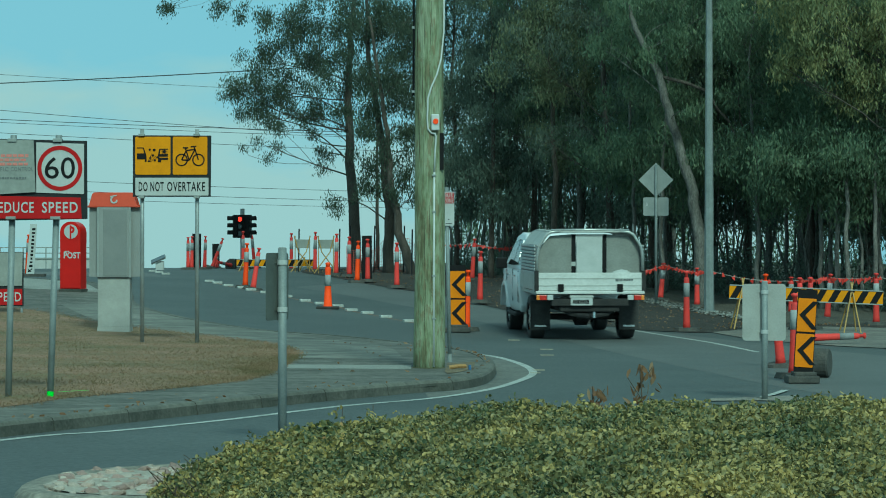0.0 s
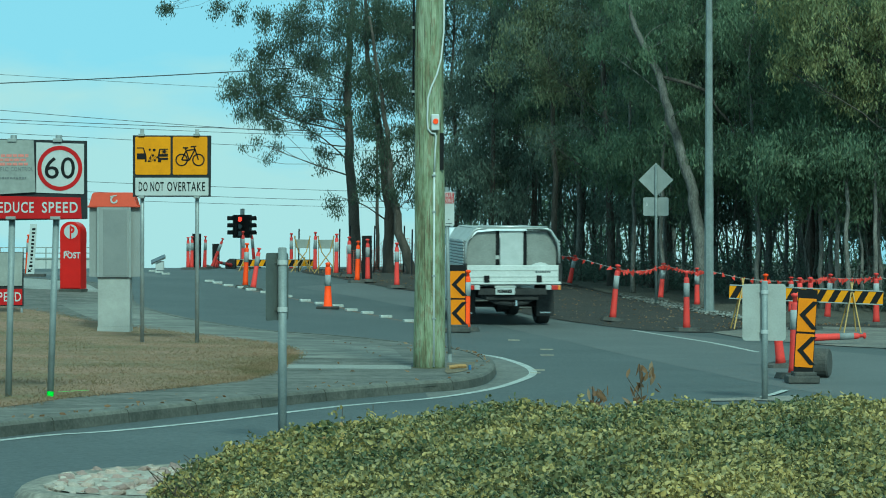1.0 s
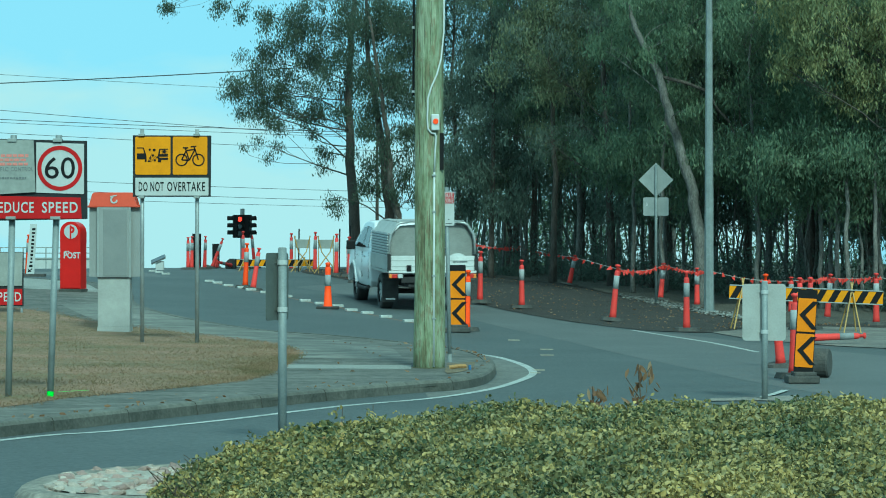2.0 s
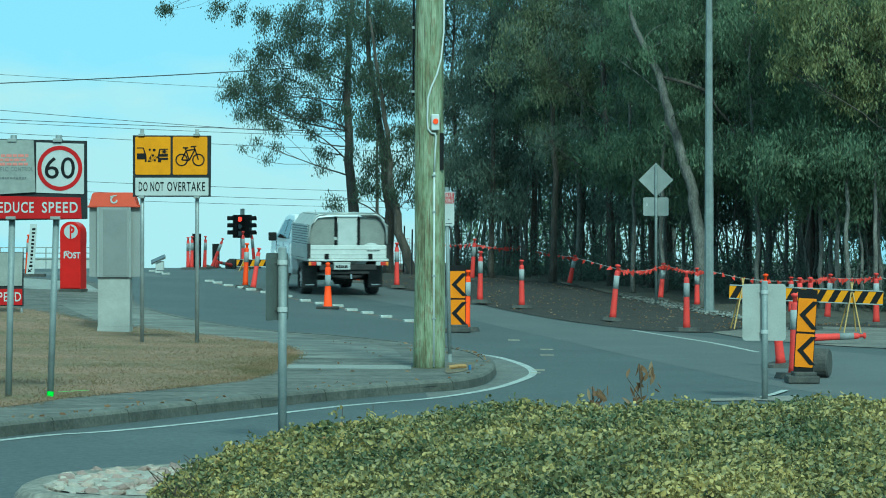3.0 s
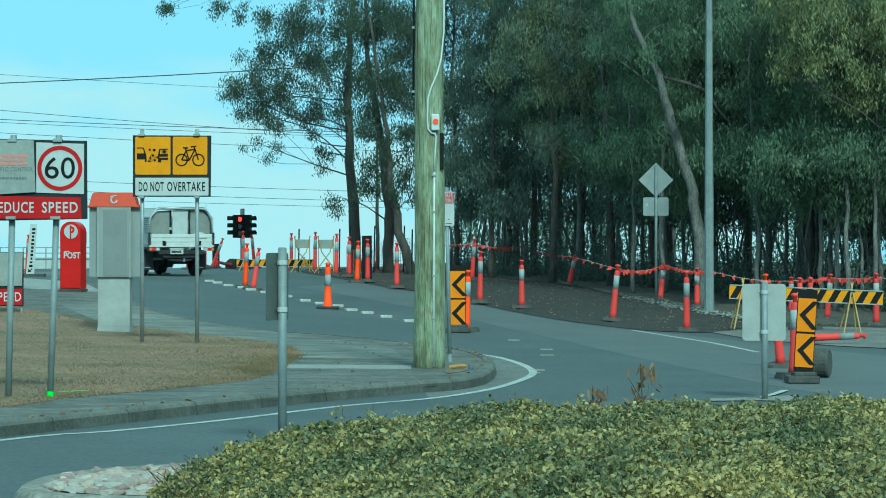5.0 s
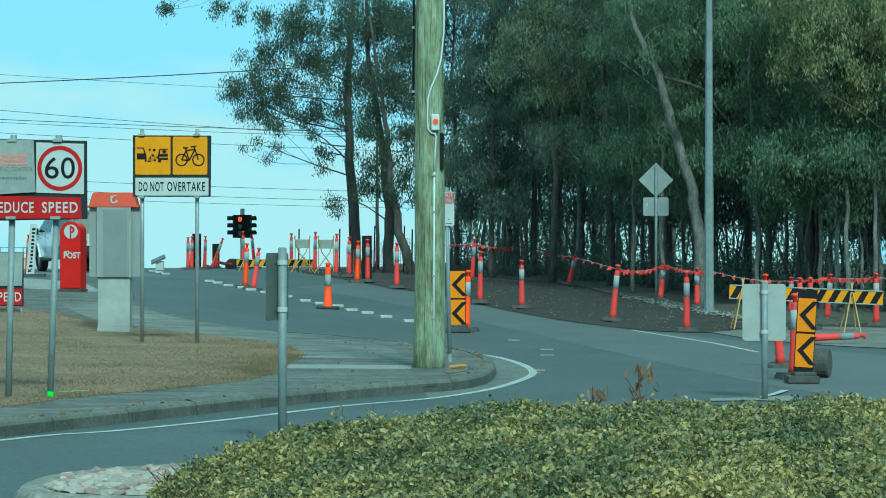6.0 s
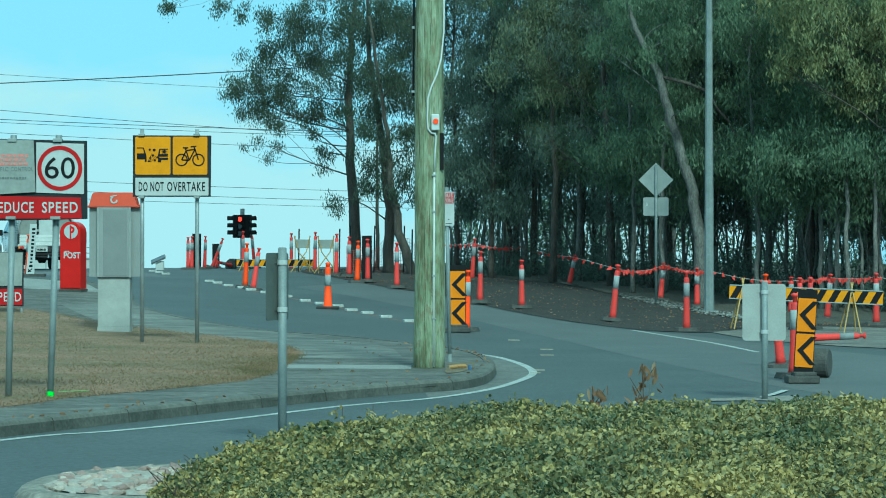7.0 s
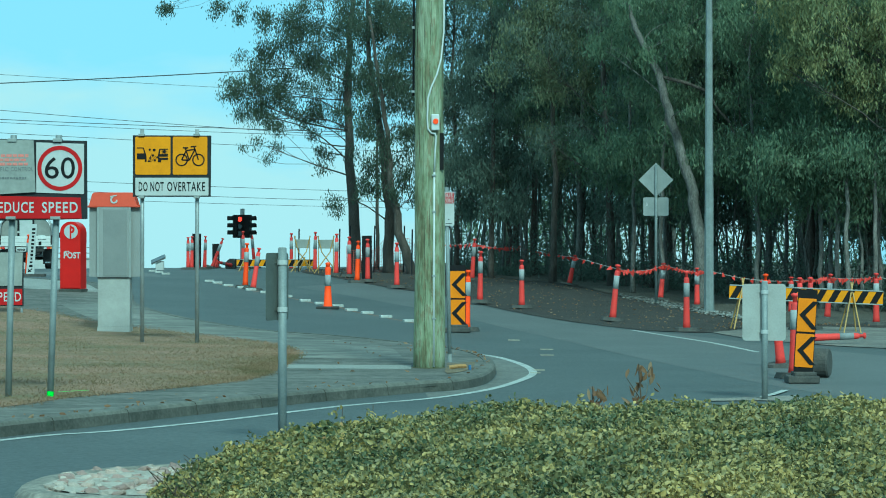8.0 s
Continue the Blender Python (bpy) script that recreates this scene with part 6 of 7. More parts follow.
# the big pale trunk that leans over the bank
LEANING = tree("gum_tree", 5.95, 60.5, [(0, 0, 0), (-0.09, 0, 1.6), (-0.26, 0, 2.65), (-0.65, 0, 4.0), (-1.03, 0, 5.36), (-1.36, 0, 6.07), (-1.74, 0.1, 6.9), (-2.1, 0.2, 9.0)], 0.155,
     [(-2.6, 0.6, 7.6, 0.8), (-0.5, 0.3, 6.6, 0.5), (-1.5, -0.4, 8.6, 1.0), (-2.3, 0.8, 6.0, 0.40), (0.4, 0.8, 7.0, 0.6), (-1.0, 0.5, 8.0, 0.8), (-1.7, -0.6, 7.1, 0.5), (-0.9, -0.5, 6.2, 0.30), (-0.5, -0.5, 4.5, 0.30), (-1.3, -0.6, 5.7, 0.32)],
     M_BARK_PALE, M_LEAF, "large pale-barked gum tree leaning over the mulch bank", 41, 1.6, 0.115)
part("dead_branch", tube([(-0.98, 0, 5.3), (-0.4, -0.1, 5.15), (0.08, -0.2, 4.95), (0.3, -0.2, 4.55), (0.54, -0.2, 4.3), (0.8, -0.2, 3.75), (1.05, -0.2, 3.45)],
                         [0.045, 0.04, 0.036, 0.032, 0.03, 0.024, 0.014], 7), M_BARK_DARK, LEANING, "dark crooked dead branch", smooth=True)
part("dead_branch", tube([(0.84, -0.2, 3.68), (0.95, -0.2, 3.95), (0.82, -0.2, 4.3), (0.77, -0.2, 4.9)], [0.026, 0.022, 0.02, 0.012], 7), M_BARK_DARK, LEANING, "dark crooked dead branch", smooth=True)
# lighter crown filling the gap between
tree("gum_tree", 2.95, 71.0, [(0, 0, 0), (0.05, 0, 3.0), (-0.1, 0, 6.0), (0.1, 0, 9.5)], 0.10,
     [(-0.9, -0.4, 6.0, 0.8), (0.0, -0.6, 6.4, 0.9), (0.8, -0.3, 5.7, 0.7), (-0.4, -0.3, 7.3, 0.9), (0.7, 0, 7.4, 0.9), (-1.3, 0, 7.6, 0.8), (0.2, -0.4, 5.2, 0.5), (-0.6, 0.3, 8.6, 1.0), (1.1, 0.2, 8.6, 0.9), (-0.2, 0.2, 4.0, 0.6)],
     M_BARK_DARK, M_LEAF_SAGE, "gum tree with a lighter drooping crown", 44, 1.7, 0.105)
# olive crown reaching in from the side
tree("gum_tree", 10.1, 56.6, [(0, 0, 0), (0.1, 0, 3), (0, 0, 6), (0.2, 0, 10)], 0.20,
     [(-2.0, 0, 5.6, 0.7), (-2.5, 0.3, 6.6, 0.8), (-1.2, 0, 6.8, 0.9), (-1.8, 0, 7.8, 0.9), (-0.4, 0, 5.2, 0.8), (-0.3, 0, 8.0, 1.0), (-1.2, 0.2, 4.9, 0.5), (-2.9, 0, 5.5, 0.35), (-1.6, -0.8, 5.9, 0.8), (-0.9, -0.9, 6.4, 0.9), (-2.2, -0.7, 7.0, 0.8)], M_BARK_DARK, M_LEAF_PALE,
     "gum tree with an olive-yellow drooping crown", 42, 1.7, 0.11)


def stand():
    """The thick stand of gums behind the bank: few kinds, planted unevenly."""
    rng = random.Random(77)
    kinds = [stand_tree(2.6, 76, 11, 0.10, 3.0, 1.9, M_BARK_DARK, M_LEAF, "tall gum tree in the roadside stand", 51, 0.95, 0.095),
             stand_tree(4.4, 69, 12, 0.115, 3.4, 2.0, M_BARK_DARK, M_LEAF_DARK, "tall dark gum tree in the roadside stand", 52, 0.95, 0.095, lean=-0.6),
             stand_tree(8.0, 65, 11.5, 0.095, 3.4, 2.0, M_BARK_PALE, M_LEAF, "pale-barked gum tree in the roadside stand", 53, 0.95, 0.095, lean=0.3),
             stand_tree(9.2, 68, 12.5, 0.12, 3.6, 2.1, M_BARK_DARK, M_LEAF_DARK, "stout dark gum tree in the roadside stand", 54, 0.95, 0.095, lean=0.4),
             stand_tree(1.3, 74, 9, 0.085, 1.6, 1.1, M_BARK_DARK, M_LEAF_DARK, "slim bushy she-oak in the roadside stand", 55, 1.2, 0.11, count=18),
             stand_tree(8.6, 58, 8, 0.06, 2.4, 0.9, M_BARK_PALE, M_LEAF, "slender sapling at the edge of the stand", 56, 1.3, 0.11, count=9)]
    spots = [(2.2, 81), (3.6, 78), (5.2, 76), (6.8, 73), (8.3, 74), (9.8, 71), (12.6, 66), (7.2, 84),
             (4.2, 72.5), (6.6, 68.5), (8.2, 61.5), (10.0, 64.5)]
    for k, (x, y) in enumerate(spots):
        src = kinds[(k * 3 + k // 4) % 4]
        copy_thing(src, pose(x + rng.gauss(0, 0.25), y, land(x, y) - 0.05, 0, 0, rng.uniform(0, 360)))
    for k, (x, y) in enumerate([(0.4, 77.5), (1.9, 77.5), (3.9, 74.5), (5.4, 68), (7.0, 70), (2.3, 84), (8.9, 64), (9.9, 61.5), (10.8, 63), (11.9, 61), (7.7, 67), (12.8, 64), (6.2, 73), (4.6, 79.5), (8.3, 70)]):
        copy_thing(kinds[4], pose(x, y, land(x, y) - 0.05, 0, 0, rng.uniform(0, 360)))
    for k in range(34):
        x = rng.uniform(4.6, 13)
        y = rng.uniform(57, 66) + max(0, 8 - x) * 2.2
        copy_thing(kinds[5], pose(x, y, land(x, y) - 0.05, 0, 0, rng.uniform(0, 360)))


stand()


def undergrowth():
    """Thin bare stems and scrub at the foot of the stand."""
    rng, nr = random.Random(5), np.random.default_rng(5)
    bm = bmesh.new()
    for k in range(240):
        x = rng.uniform(0.2, 14)
        y = 80 - x * 2.3 + rng.uniform(0, 14)
        h = rng.uniform(1.5, 5)
        limb((x, y, land(x, y) - 0.1), (x + rng.gauss(0, 0.35), y, land(x, y) + h), rng.uniform(0.012, 0.055), 0.008, bm, rng, 0.05, 6, 5)
    tagged(part("saplings", bm, M_BARK_PALE, None, smooth=True), "thin bare saplings and stems under the gums", "undergrowth", kind="stuff")
    n = 46000
    x = 0.3 + 14 * nr.random(n)
    y = 79.5 - x * 2.25 + 10 * nr.random(n) ** 1.5
    lump = np.array([noise.noise((a * 0.9, b * 0.5, 2)) for a, b in zip(x, y)])
    z = np.array([land(a, b) for a, b in zip(x, y)]) + (0.3 + 2.4 * np.clip(lump + 0.25, 0, 1)) * nr.random(n) ** 0.8
    d = np.stack([nr.normal(0, 0.7, n), nr.normal(0, 0.7, n), nr.normal(0, 1, n)], 1)
    ob = link("scrub", leaves("scrub", np.stack([x, y, z], 1), d, 0.07 + 0.07 * nr.random(n), 0.022 + 0.016 * nr.random(n), nr), M_LEAF_DARK)
    tagged(ob, "dark leafy scrub under the gum trees", "undergrowth", kind="stuff")


undergrowth()


def far_wood():
    """The wood going on behind the stand: leafy, with the sky showing through in specks."""
    nr = np.random.default_rng(15)
    n = 72000
    x = -1.0 + 26 * nr.random(n)
    y = 96 + 12 * nr.random(n) - 0.4 * x
    keep = np.array([noise.noise((a * 0.8, c * 0.3, 5)) + 0.6 * noise.noise((a * 2.6, c * 1.1, 9)) for a, c in zip(x, y)])
    z = np.array([land(a, b) for a, b in zip(x, y)]) + np.where(nr.random(n) < 0.3, 2.6, 8.0) * nr.random(n) ** 1.1
    gap = np.array([noise.noise((a * 0.9, 0, b * 0.55)) + 0.5 * noise.noise((a * 2.3, 3, b * 1.6)) + 0.4 * noise.noise((a * 5.5, 6, b * 5.0)) for a, b in zip(x, z)])
    ok = (gap + keep * 0.3 > np.where((x > 10.5) & (z < 6.0), 0.02, np.where(z < 3.2, -0.12, 0.08))) & ((x > 1.6) | (gap > 0.1))
    x, y, z = x[ok], y[ok], z[ok]
    n = len(x)
    d = np.stack([nr.normal(0, 0.6, n), nr.normal(0, 0.6, n), -np.ones(n)], 1)
    ob = link("far_wood", leaves("far_wood", np.stack([x, y, z], 1), d, 0.12 + 0.10 * nr.random(n), 0.04 + 0.03 * nr.random(n), nr), M_LEAF)
    tagged(ob, "far leafy woodland behind the gum stand", "woodland", kind="stuff")


far_wood()


# ---- the utility truck ----
WHEEL_R = 0.375


def ute():
    """Origin on the ground under the rear axle, heading +y."""
    t = empty("utility_truck", pose(0, 0, 0), "silver-white dual cab utility truck with a dusty tray canopy", "ute")
    back = -1.12
    # cab: side outline in y, z made into a body, narrowed towards the roof
    out = [(1.06, 0.52), (1.06, 1.12), (1.12, 1.30), (1.30, 1.70), (1.48, 1.79), (2.2, 1.80), (2.62, 1.74), (3.22, 1.22), (3.9, 1.12), (4.16, 1.02), (4.24, 0.80), (4.22, 0.45), (3.72, 0.42), (3.62, 0.70), (3.36, 0.86), (3.08, 0.86),
           (2.76, 0.68), (2.66, 0.40), (1.2, 0.40)]
    bm = bmesh.new()
    L = [bm.verts.new((-0.955, y, z)) for y, z in out]
    R = [bm.verts.new((0.955, y, z)) for y, z in out]
    bm.faces.new(L)
    bm.faces.new(R)
    for i in range(len(out)):
        j = (i + 1) % len(out)
        bm.faces.new((L[i], L[j], R[j], R[i]))
    bmesh.ops.recalc_face_normals(bm, faces=bm.faces)
    bmesh.ops.bisect_plane(bm, geom=bm.verts[:] + bm.edges[:] + bm.faces[:], plane_co=(0, 0, 1.16), plane_no=(0, 0, 1))
    bmesh.ops.bisect_plane(bm, geom=bm.verts[:] + bm.edges[:] + bm.faces[:], plane_co=(0, 0, 0.80), plane_no=(0, 0, 1))
    for v in bm.verts:
        k = max(0, v.co.z - 1.16) / 0.64
        v.co.x *= 1 - 0.20 * k
        if v.co.z < 0.6:
            v.co.x *= 0.95
        if v.co.y > 3.9:
            v.co.x *= 0.92
    bmesh.ops.bevel(bm, geom=[e for e in bm.edges if e.calc_face_angle(0) > 0.5], offset=0.045, segments=3, affect="EDGES", profile=0.6)
    cab = part("cab", bm, M_CAR, t, "silver-white painted cab", smooth=True)
    for s in (-1, 1):
        def side(z):
            return s * (0.955 * (1 - 0.20 * max(0, z - 1.16) / 0.64) + 0.006)
        for nm, q in (("rear_window", [(1.36, 1.24), (1.50, 1.66), (1.98, 1.68), (1.98, 1.22)]), ("front_window", [(2.05, 1.22), (2.05, 1.68), (2.52, 1.64), (3.02, 1.24), (2.9, 1.22)])):
            b = bmesh.new()
            vs = [b.verts.new((side(z), y, z)) for y, z in q]
            vi = [b.verts.new((side(z) - s * 0.012, y, z)) for y, z in q]
            b.faces.new(vs)
            b.faces.new(vi[::-1])
            for i in range(len(q)):
                b.faces.new((vs[i], vs[(i + 1) % len(q)], vi[(i + 1) % len(q)], vi[i]))
            part(nm, b, M_GLASS_DARK, cab, "dark side window")
        for y0 in (1.62, 2.55):
            part("door_handle", box(s * 0.965, y0, 1.04, 0.03, 0.18, 0.035, 0.008), M_CHROME, cab, "bright door handle")
        for y0 in (2.0, 2.95, 1.16):
            part("door_seam", box(s * 0.952, y0, 0.86, 0.012, 0.010, 0.56), M_CHASSIS, cab)
        part("mirror", box(s * 1.05, 2.92, 1.24, 0.20, 0.10, 0.20, 0.03), M_BLACK, t, "black door mirror")
        part("side_step", tube([(s * 0.93, 1.25, 0.40), (s * 0.95, 1.4, 0.36), (s * 0.95, 2.5, 0.36), (s * 0.93, 2.65, 0.40)], 0.04, 10), M_CHASSIS, t, "dark side step")
        part("arch_flare", ring(0.44, 0.50, -0.05, 0.05, 0, 0, 20, 5, 175), M_CAR, t, "wheel arch flare", Matrix.Translation((s * 0.94, 3.15, WHEEL_R + 0.03)) @ Matrix.Rotation(radians(90), 4, "Z"))
    b = bmesh.new()
    for q in ([(-0.66, 1.17, 1.34), (0.66, 1.17, 1.34), (0.60, 1.33, 1.69), (-0.60, 1.33, 1.69)],):
        b.faces.new([b.verts.new((x, y - 0.02, z)) for x, y, z in q])
    bmesh.ops.solidify(b, geom=b.faces[:], thickness=0.01)
    part("rear_screen", b, M_GLASS_DARK, cab, "dark rear screen")
    # tray
    part("tray_floor", box(0, -0.06, 0.80, 1.82, 2.12, 0.10, 0.008), M_TRAY, t, "alloy tray floor")
    tail = part("tailgate", box(0, back, 0.965, 1.80, 0.045, 0.30, 0.008), M_TAIL, t, "dusty white drop tailgate")
    part("pressing", box(0, back - 0.026, 1.02, 1.76, 0.01, 0.015, 0.003), M_TRAY, tail)
    part("pressing", box(0, back - 0.026, 0.90, 1.76, 0.01, 0.015, 0.003), M_TRAY, tail)
    bars(tail, 0.42, 0.74, 0.995, 0.04, back - 0.030, M_GREYTEXT, "maker_mark", 6, 2)
    part("rear_beam", box(0, back - 0.01, 0.785, 1.84, 0.07, 0.05, 0.008), M_TAIL, t, "pale tray edge")
    for s in (-1, 1):
        part("drop_side", box(s * 0.915, -0.06, 0.97, 0.04, 2.08, 0.30, 0.008), M_TRAY, t, "alloy drop side")
        part("corner_post", box(s * 0.905, back, 0.97, 0.07, 0.07, 0.36, 0.008), M_CHASSIS, t, "dark corner latch post")
        part("latch", box(s * 0.50, back - 0.045, 0.86, 0.10, 0.03, 0.13, 0.01), M_BLACK, t, "black tailgate latch")
        # canopy hoop at the rear and the front
        prof = [(s * 0.90, 1.12), (s * 0.89, 1.45), (s * 0.86, 1.60), (s * 0.74, 1.79), (s * 0.66, 1.835), (s * 0.50, 1.85)]
        for y0 in (back + 0.04, 0.96):
            part("canopy_hoop", tube([(x, y0, z) for x, z in prof], 0.026, 8), M_CHECKER, t, "bright alloy hoop", smooth=True)
        # slatted side wall; its plate is coloured darker for shade between the slats
        wall = part("side_panel", plate([(back + 0.06, 1.12), (0.95, 1.12), (0.95, 1.62), (back + 0.06, 1.62)], 0, 0.02), M_ALLOY_DARK, t, "alloy canopy side",
                    Matrix.Translation((s * 0.90, 0, 0)) @ Matrix.Rotation(radians(90), 4, "Z"))
        for k in range(9):
            part("slat", box(-0.08, 0.01 - s * 0.02, 1.15 + 0.056 * k, 1.98, 0.022, 0.034, 0.006), M_CHECKER, wall)
        part("sloped_panel", box(0, 0, 0, 0.30, 2.06, 0.02, 0.004), M_TRAY, t, "sloping canopy shoulder", Matrix.Translation((s * 0.795, -0.06, 1.715)) @ Matrix.Rotation(s * radians(52), 4, "Y"))
        part("tail_lamp", box(s * 0.80, back - 0.03, 0.70, 0.12, 0.05, 0.085, 0.01), M_LAMP_RED, t, "red tail lamp")
        part("indicator_lamp", box(s * 0.885, back - 0.03, 0.70, 0.055, 0.05, 0.085, 0.01), M_LAMP_AMBER, t, "amber indicator")
        part("reverse_lamp", box(s * 0.68, back - 0.03, 0.70, 0.10, 0.05, 0.085, 0.01), M_WHITE, t, "white reversing lamp")
        part("mud_flap", box(s * 0.76, -0.46, 0.42, 0.34, 0.02, 0.50, 0.005), M_RUBBER, t, "black rubber mud flap")
        part("flap_bar", box(s * 0.76, -0.475, 0.235, 0.20, 0.012, 0.03), M_CHROME, t, "bright strip on the flap")
        part("guard", box(s * 0.76, 0.0, 0.83, 0.32, 0.98, 0.05, 0.02), M_CHASSIS, t)
        part("aerial", tube([(s * 0.74, back + 0.1, 1.82), (s * 0.74, back + 0.1, 1.97)], 0.006, 5), M_CHECKER, t)
    part("canopy_roof", box(0, -0.06, 1.845, 1.36, 2.08, 0.03, 0.01), M_TRAY, t, "canopy roof sheet")
    part("roof_rail", tube([(-0.66, back + 0.04, 1.865), (0, back + 0.04, 1.872), (0.66, back + 0.04, 1.865)], 0.024, 8), M_CHECKER, t, smooth=True)
    # rear wall of the canopy, set in from the tailgate
    yb = back + 0.14
    for s in (-1, 1):
        part("rear_pane", plate([(s * 0.30, 1.10), (s * 0.86, 1.10), (s * 0.86, 1.46), (s * 0.80, 1.62), (s * 0.66, 1.77), (s * 0.30, 1.80)], yb, yb + 0.012), M_DUSTGLASS, t, "dusty clouded rear pane")
        # black strip, the darkness of the gap beside the centre panel as colour
        part("slot", box(s * 0.262, yb + 0.02, 1.45, 0.075, 0.01, 0.70), M_BLACK, t, "black strip for the unlit gap")
    part("slot_bridge", box(-0.262, yb + 0.01, 1.30, 0.075, 0.012, 0.07), M_TRAY, t)
    part("centre_panel", box(0.0, yb - 0.02, 1.44, 0.44, 0.03, 0.66, 0.006), M_WHITE, t, "plain white centre panel")
    part("centre_lip", box(0.0, yb - 0.03, 1.785, 0.46, 0.03, 0.03, 0.006), M_TRAY, t)
    b = bmesh.new()
    bmesh.ops.create_icosphere(b, subdivisions=2, radius=0.16)
    for v in b.verts:
        v.co = Vector((v.co.x * 1.1 + 0.55, v.co.y * 0.7 + back + 0.14, max(0, v.co.z) * 0.55 + 1.08))
    part("bag", b, M_WHITE, t, "pale bag lying on the tray")
    # underside
    part("chassis", box(0, 1.2, 0.58, 1.0, 4.6, 0.16, 0.02), M_CHASSIS, t, "grimy chassis rails")
    part("rear_crossbar", box(0, back + 0.02, 0.66, 1.3, 0.10, 0.12, 0.01), M_CHASSIS, t)
    part("axle", tube([(-0.72, 0, WHEEL_R), (-0.15, 0, WHEEL_R), (-0.1, 0, WHEEL_R), (0.1, 0, WHEEL_R), (0.15, 0, WHEEL_R), (0.72, 0, WHEEL_R)], [0.05, 0.055, 0.15, 0.15, 0.055, 0.05], 12), M_CHASSIS, t, "rear axle and differential")
    for s in (-1, 1):
        part("tow_arm", tube([(0, back + 0.05, 0.42), (s * 0.3, back + 0.12, 0.46), (s * 0.52, back + 0.2, 0.60)], 0.045, 8), M_CHASSIS, t)
    part("hitch", tube([(0.06, back - 0.06, 0.40), (0.06, back - 0.06, 0.50)], [0.03, 0.022], 10), M_CHROME, t, "tow ball")
    part("spare_wheel", tube([(0, -0.55, 0.47), (0, -0.55, 0.64)], 0.34, 20), M_RUBBER, t, "spare wheel under the tray")
    pl = part("number_plate", box(-0.15, back - 0.055, 0.63, 0.37, 0.012, 0.125, 0.004), M_WHITE, t, "white number plate")
    bars(pl, -0.30, -0.0, 0.63, 0.07, back - 0.063, M_BLACK, "plate_print", 7, 4)
    part("plate_lamp", box(-0.15, back - 0.04, 0.715, 0.40, 0.05, 0.04, 0.006), M_TRAY, t)
    part("front_bumper", box(0, 4.22, 0.62, 1.7, 0.16, 0.34, 0.05), M_CAR, t)
    raised = ("tray", "tail", "rear_beam", "drop", "corner", "latch", "indicator", "reverse", "bag", "number", "plate_lamp", "guard")
    for o in t.children:
        if o.name.startswith(raised):
            o.location.z += 0.04
    wheels = []
    for x, y in ((-0.775, 0), (0.775, 0), (-0.775, 3.15), (0.775, 3.15)):
        b = bmesh.new()
        sect = [(-0.125, 0.24), (-0.13, 0.32), (-0.115, 0.362), (-0.08, 0.375), (0.08, 0.375), (0.115, 0.362), (0.13, 0.32), (0.125, 0.24)]
        n = 36
        rings = [[b.verts.new((q, r * math.cos(a), r * math.sin(a))) for q, r in sect] for a in (2 * math.pi * k / n for k in range(n))]
        for k in range(n):
            for j in range(len(sect) - 1):
                b.faces.new((rings[k][j], rings[(k + 1) % n][j], rings[(k + 1) % n][j + 1], rings[k][j + 1]))
        tyre = part("wheel", b, M_RUBBER, t, "black tyre on an alloy rim", pose(x, y, WHEEL_R))
        s = 1 if x > 0 else -1
        part("rim", tube([(-0.10 * s, 0, 0), (0.07 * s, 0, 0), (0.10 * s, 0, 0), (0.08 * s, 0, 0)], [0.245, 0.245, 0.235, 0.19], 24), M_CHASSIS, tyre, "dull rim")
        for k in range(6):
            a = 2 * math.pi * k / 6
            part("spoke", box(0, 0, 0.11, 0.025, 0.06, 0.20, 0.008), M_CHECKER, tyre, "", Matrix.Translation((0.095 * s, 0, 0)) @ Matrix.Rotation(a, 4, "X"))
        wheels.append((tyre, x, y))
    return t, wheels


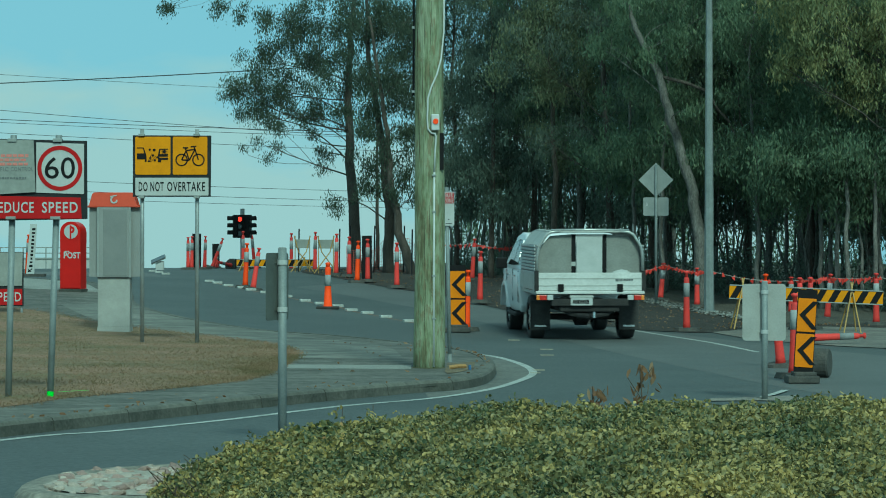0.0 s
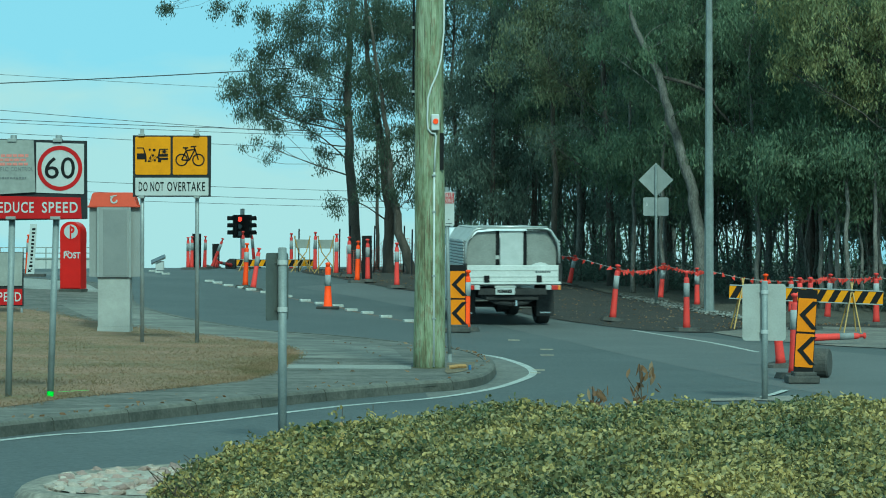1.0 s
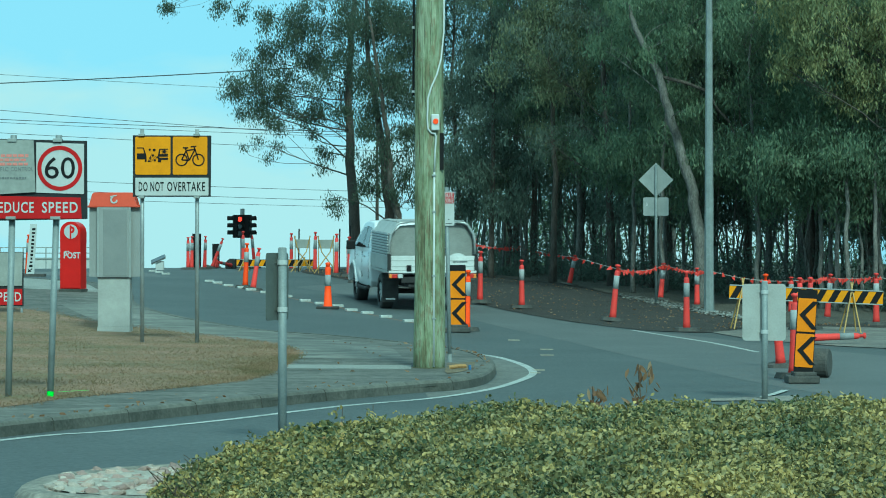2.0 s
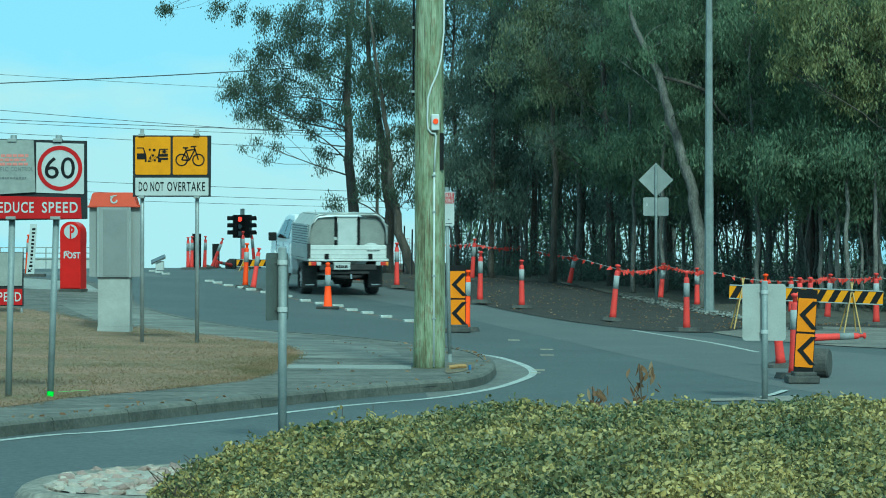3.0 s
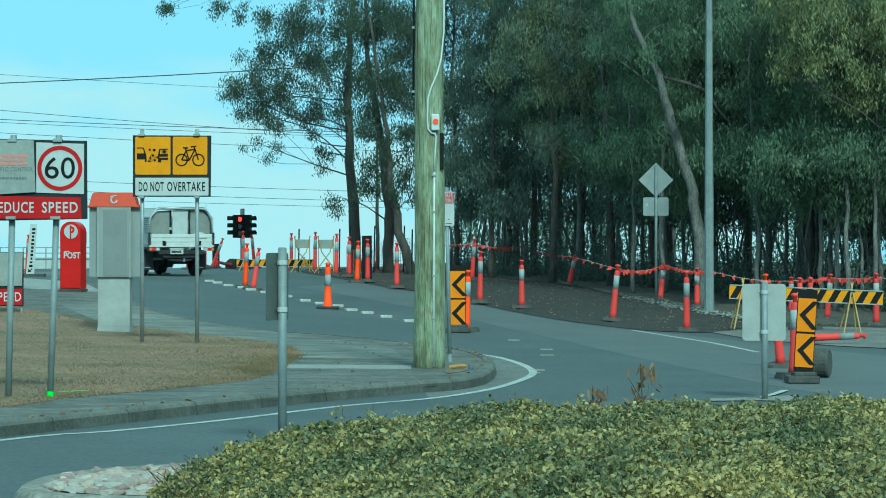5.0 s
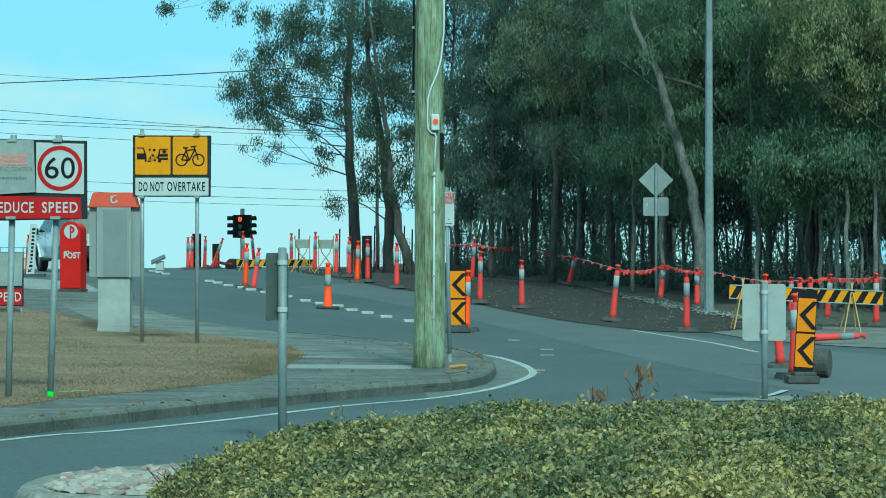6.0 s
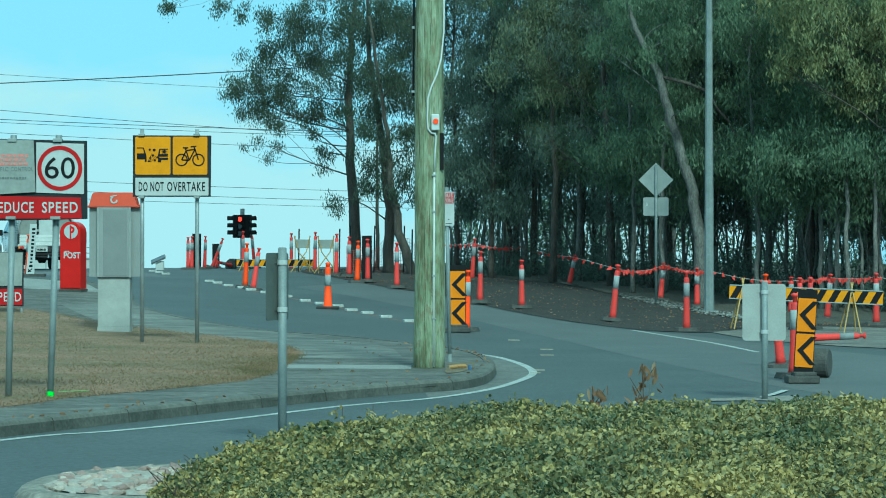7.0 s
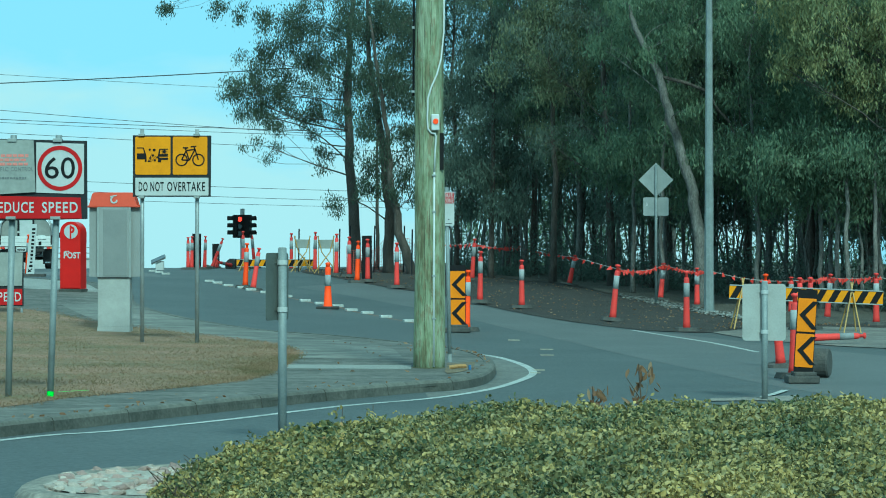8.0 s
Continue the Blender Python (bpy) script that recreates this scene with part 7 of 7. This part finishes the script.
UTE, WHEELS = ute()

# seconds, place of the rear axle, heading to the left of straight ahead
DRIVE = [(0.0, 2.37, 45.55, 5.0), (0.5, 1.82, 48.0, 7.2), (1.0, 1.12, 50.70, 9.2), (1.5, 0.36, 53.12, 10.5), (2.0, -0.44, 55.65, 11.2), (2.5, -1.39, 58.27, 12.0), (3.0, -2.40, 60.85, 13.2), (3.5, -3.58, 63.95, 15.0),
         (4.0, -4.82, 66.95, 18.0), (4.5, -6.10, 69.9, 22.5), (5.0, -7.58, 73.1, 24.0), (5.5, -9.12, 76.5, 23.5), (6.0, -10.62, 80.05, 22.0), (6.5, -12.0, 83.75, 19.5), (7.0, -13.25, 87.44, 16.0),
         (7.5, -14.25, 91.15, 11.0), (8.0, -14.93, 94.97, 7.0)]


def motions():
    rows, roll, gone, last = [], [], 0.0, None
    for t, x, y, head in DRIVE:
        d = Vector((-math.sin(radians(head)), math.cos(radians(head))))
        z0, z1 = land(x, y) + 0.012, land(x + 3.15 * d.x, y + 3.15 * d.y) + 0.012
        rows.append((t, pose(x, y, z0, math.degrees(math.atan2(z1 - z0, 3.15)), 0, head)))
        if last:
            gone += math.dist(last, (x, y))
        last = (x, y)
        roll.append((t, gone))
    walk(UTE, rows)
    fine = []
    for k in range(161):
        t = k * 0.05
        i = min(len(roll) - 2, int(t / 0.5))
        (ta, a), (tb, b) = roll[i], roll[i + 1]
        fine.append((t, a + (b - a) * (t - ta) / (tb - ta)))
    for wheel, x, y in WHEELS:
        walk(wheel, [(t, pose(x, y, WHEEL_R, -math.degrees(s / WHEEL_R), 0, 0)) for t, s in fine])
    # leaves and the dead weed stir in a light wind
    for ob, size, beat in ((CREST_A, 0.25, 1.1), (CREST_B, 0.2, 1.4), (WEED, 1.6, 0.9)):
        p = ob.matrix_world.translation.copy()
        walk(ob, [(0.5 * k, pose(p.x, p.y, p.z, 0, size * math.sin(beat * 1.7 * k) + 0.4 * size * math.sin(2.9 * k), 0)) for k in range(17)])


motions()
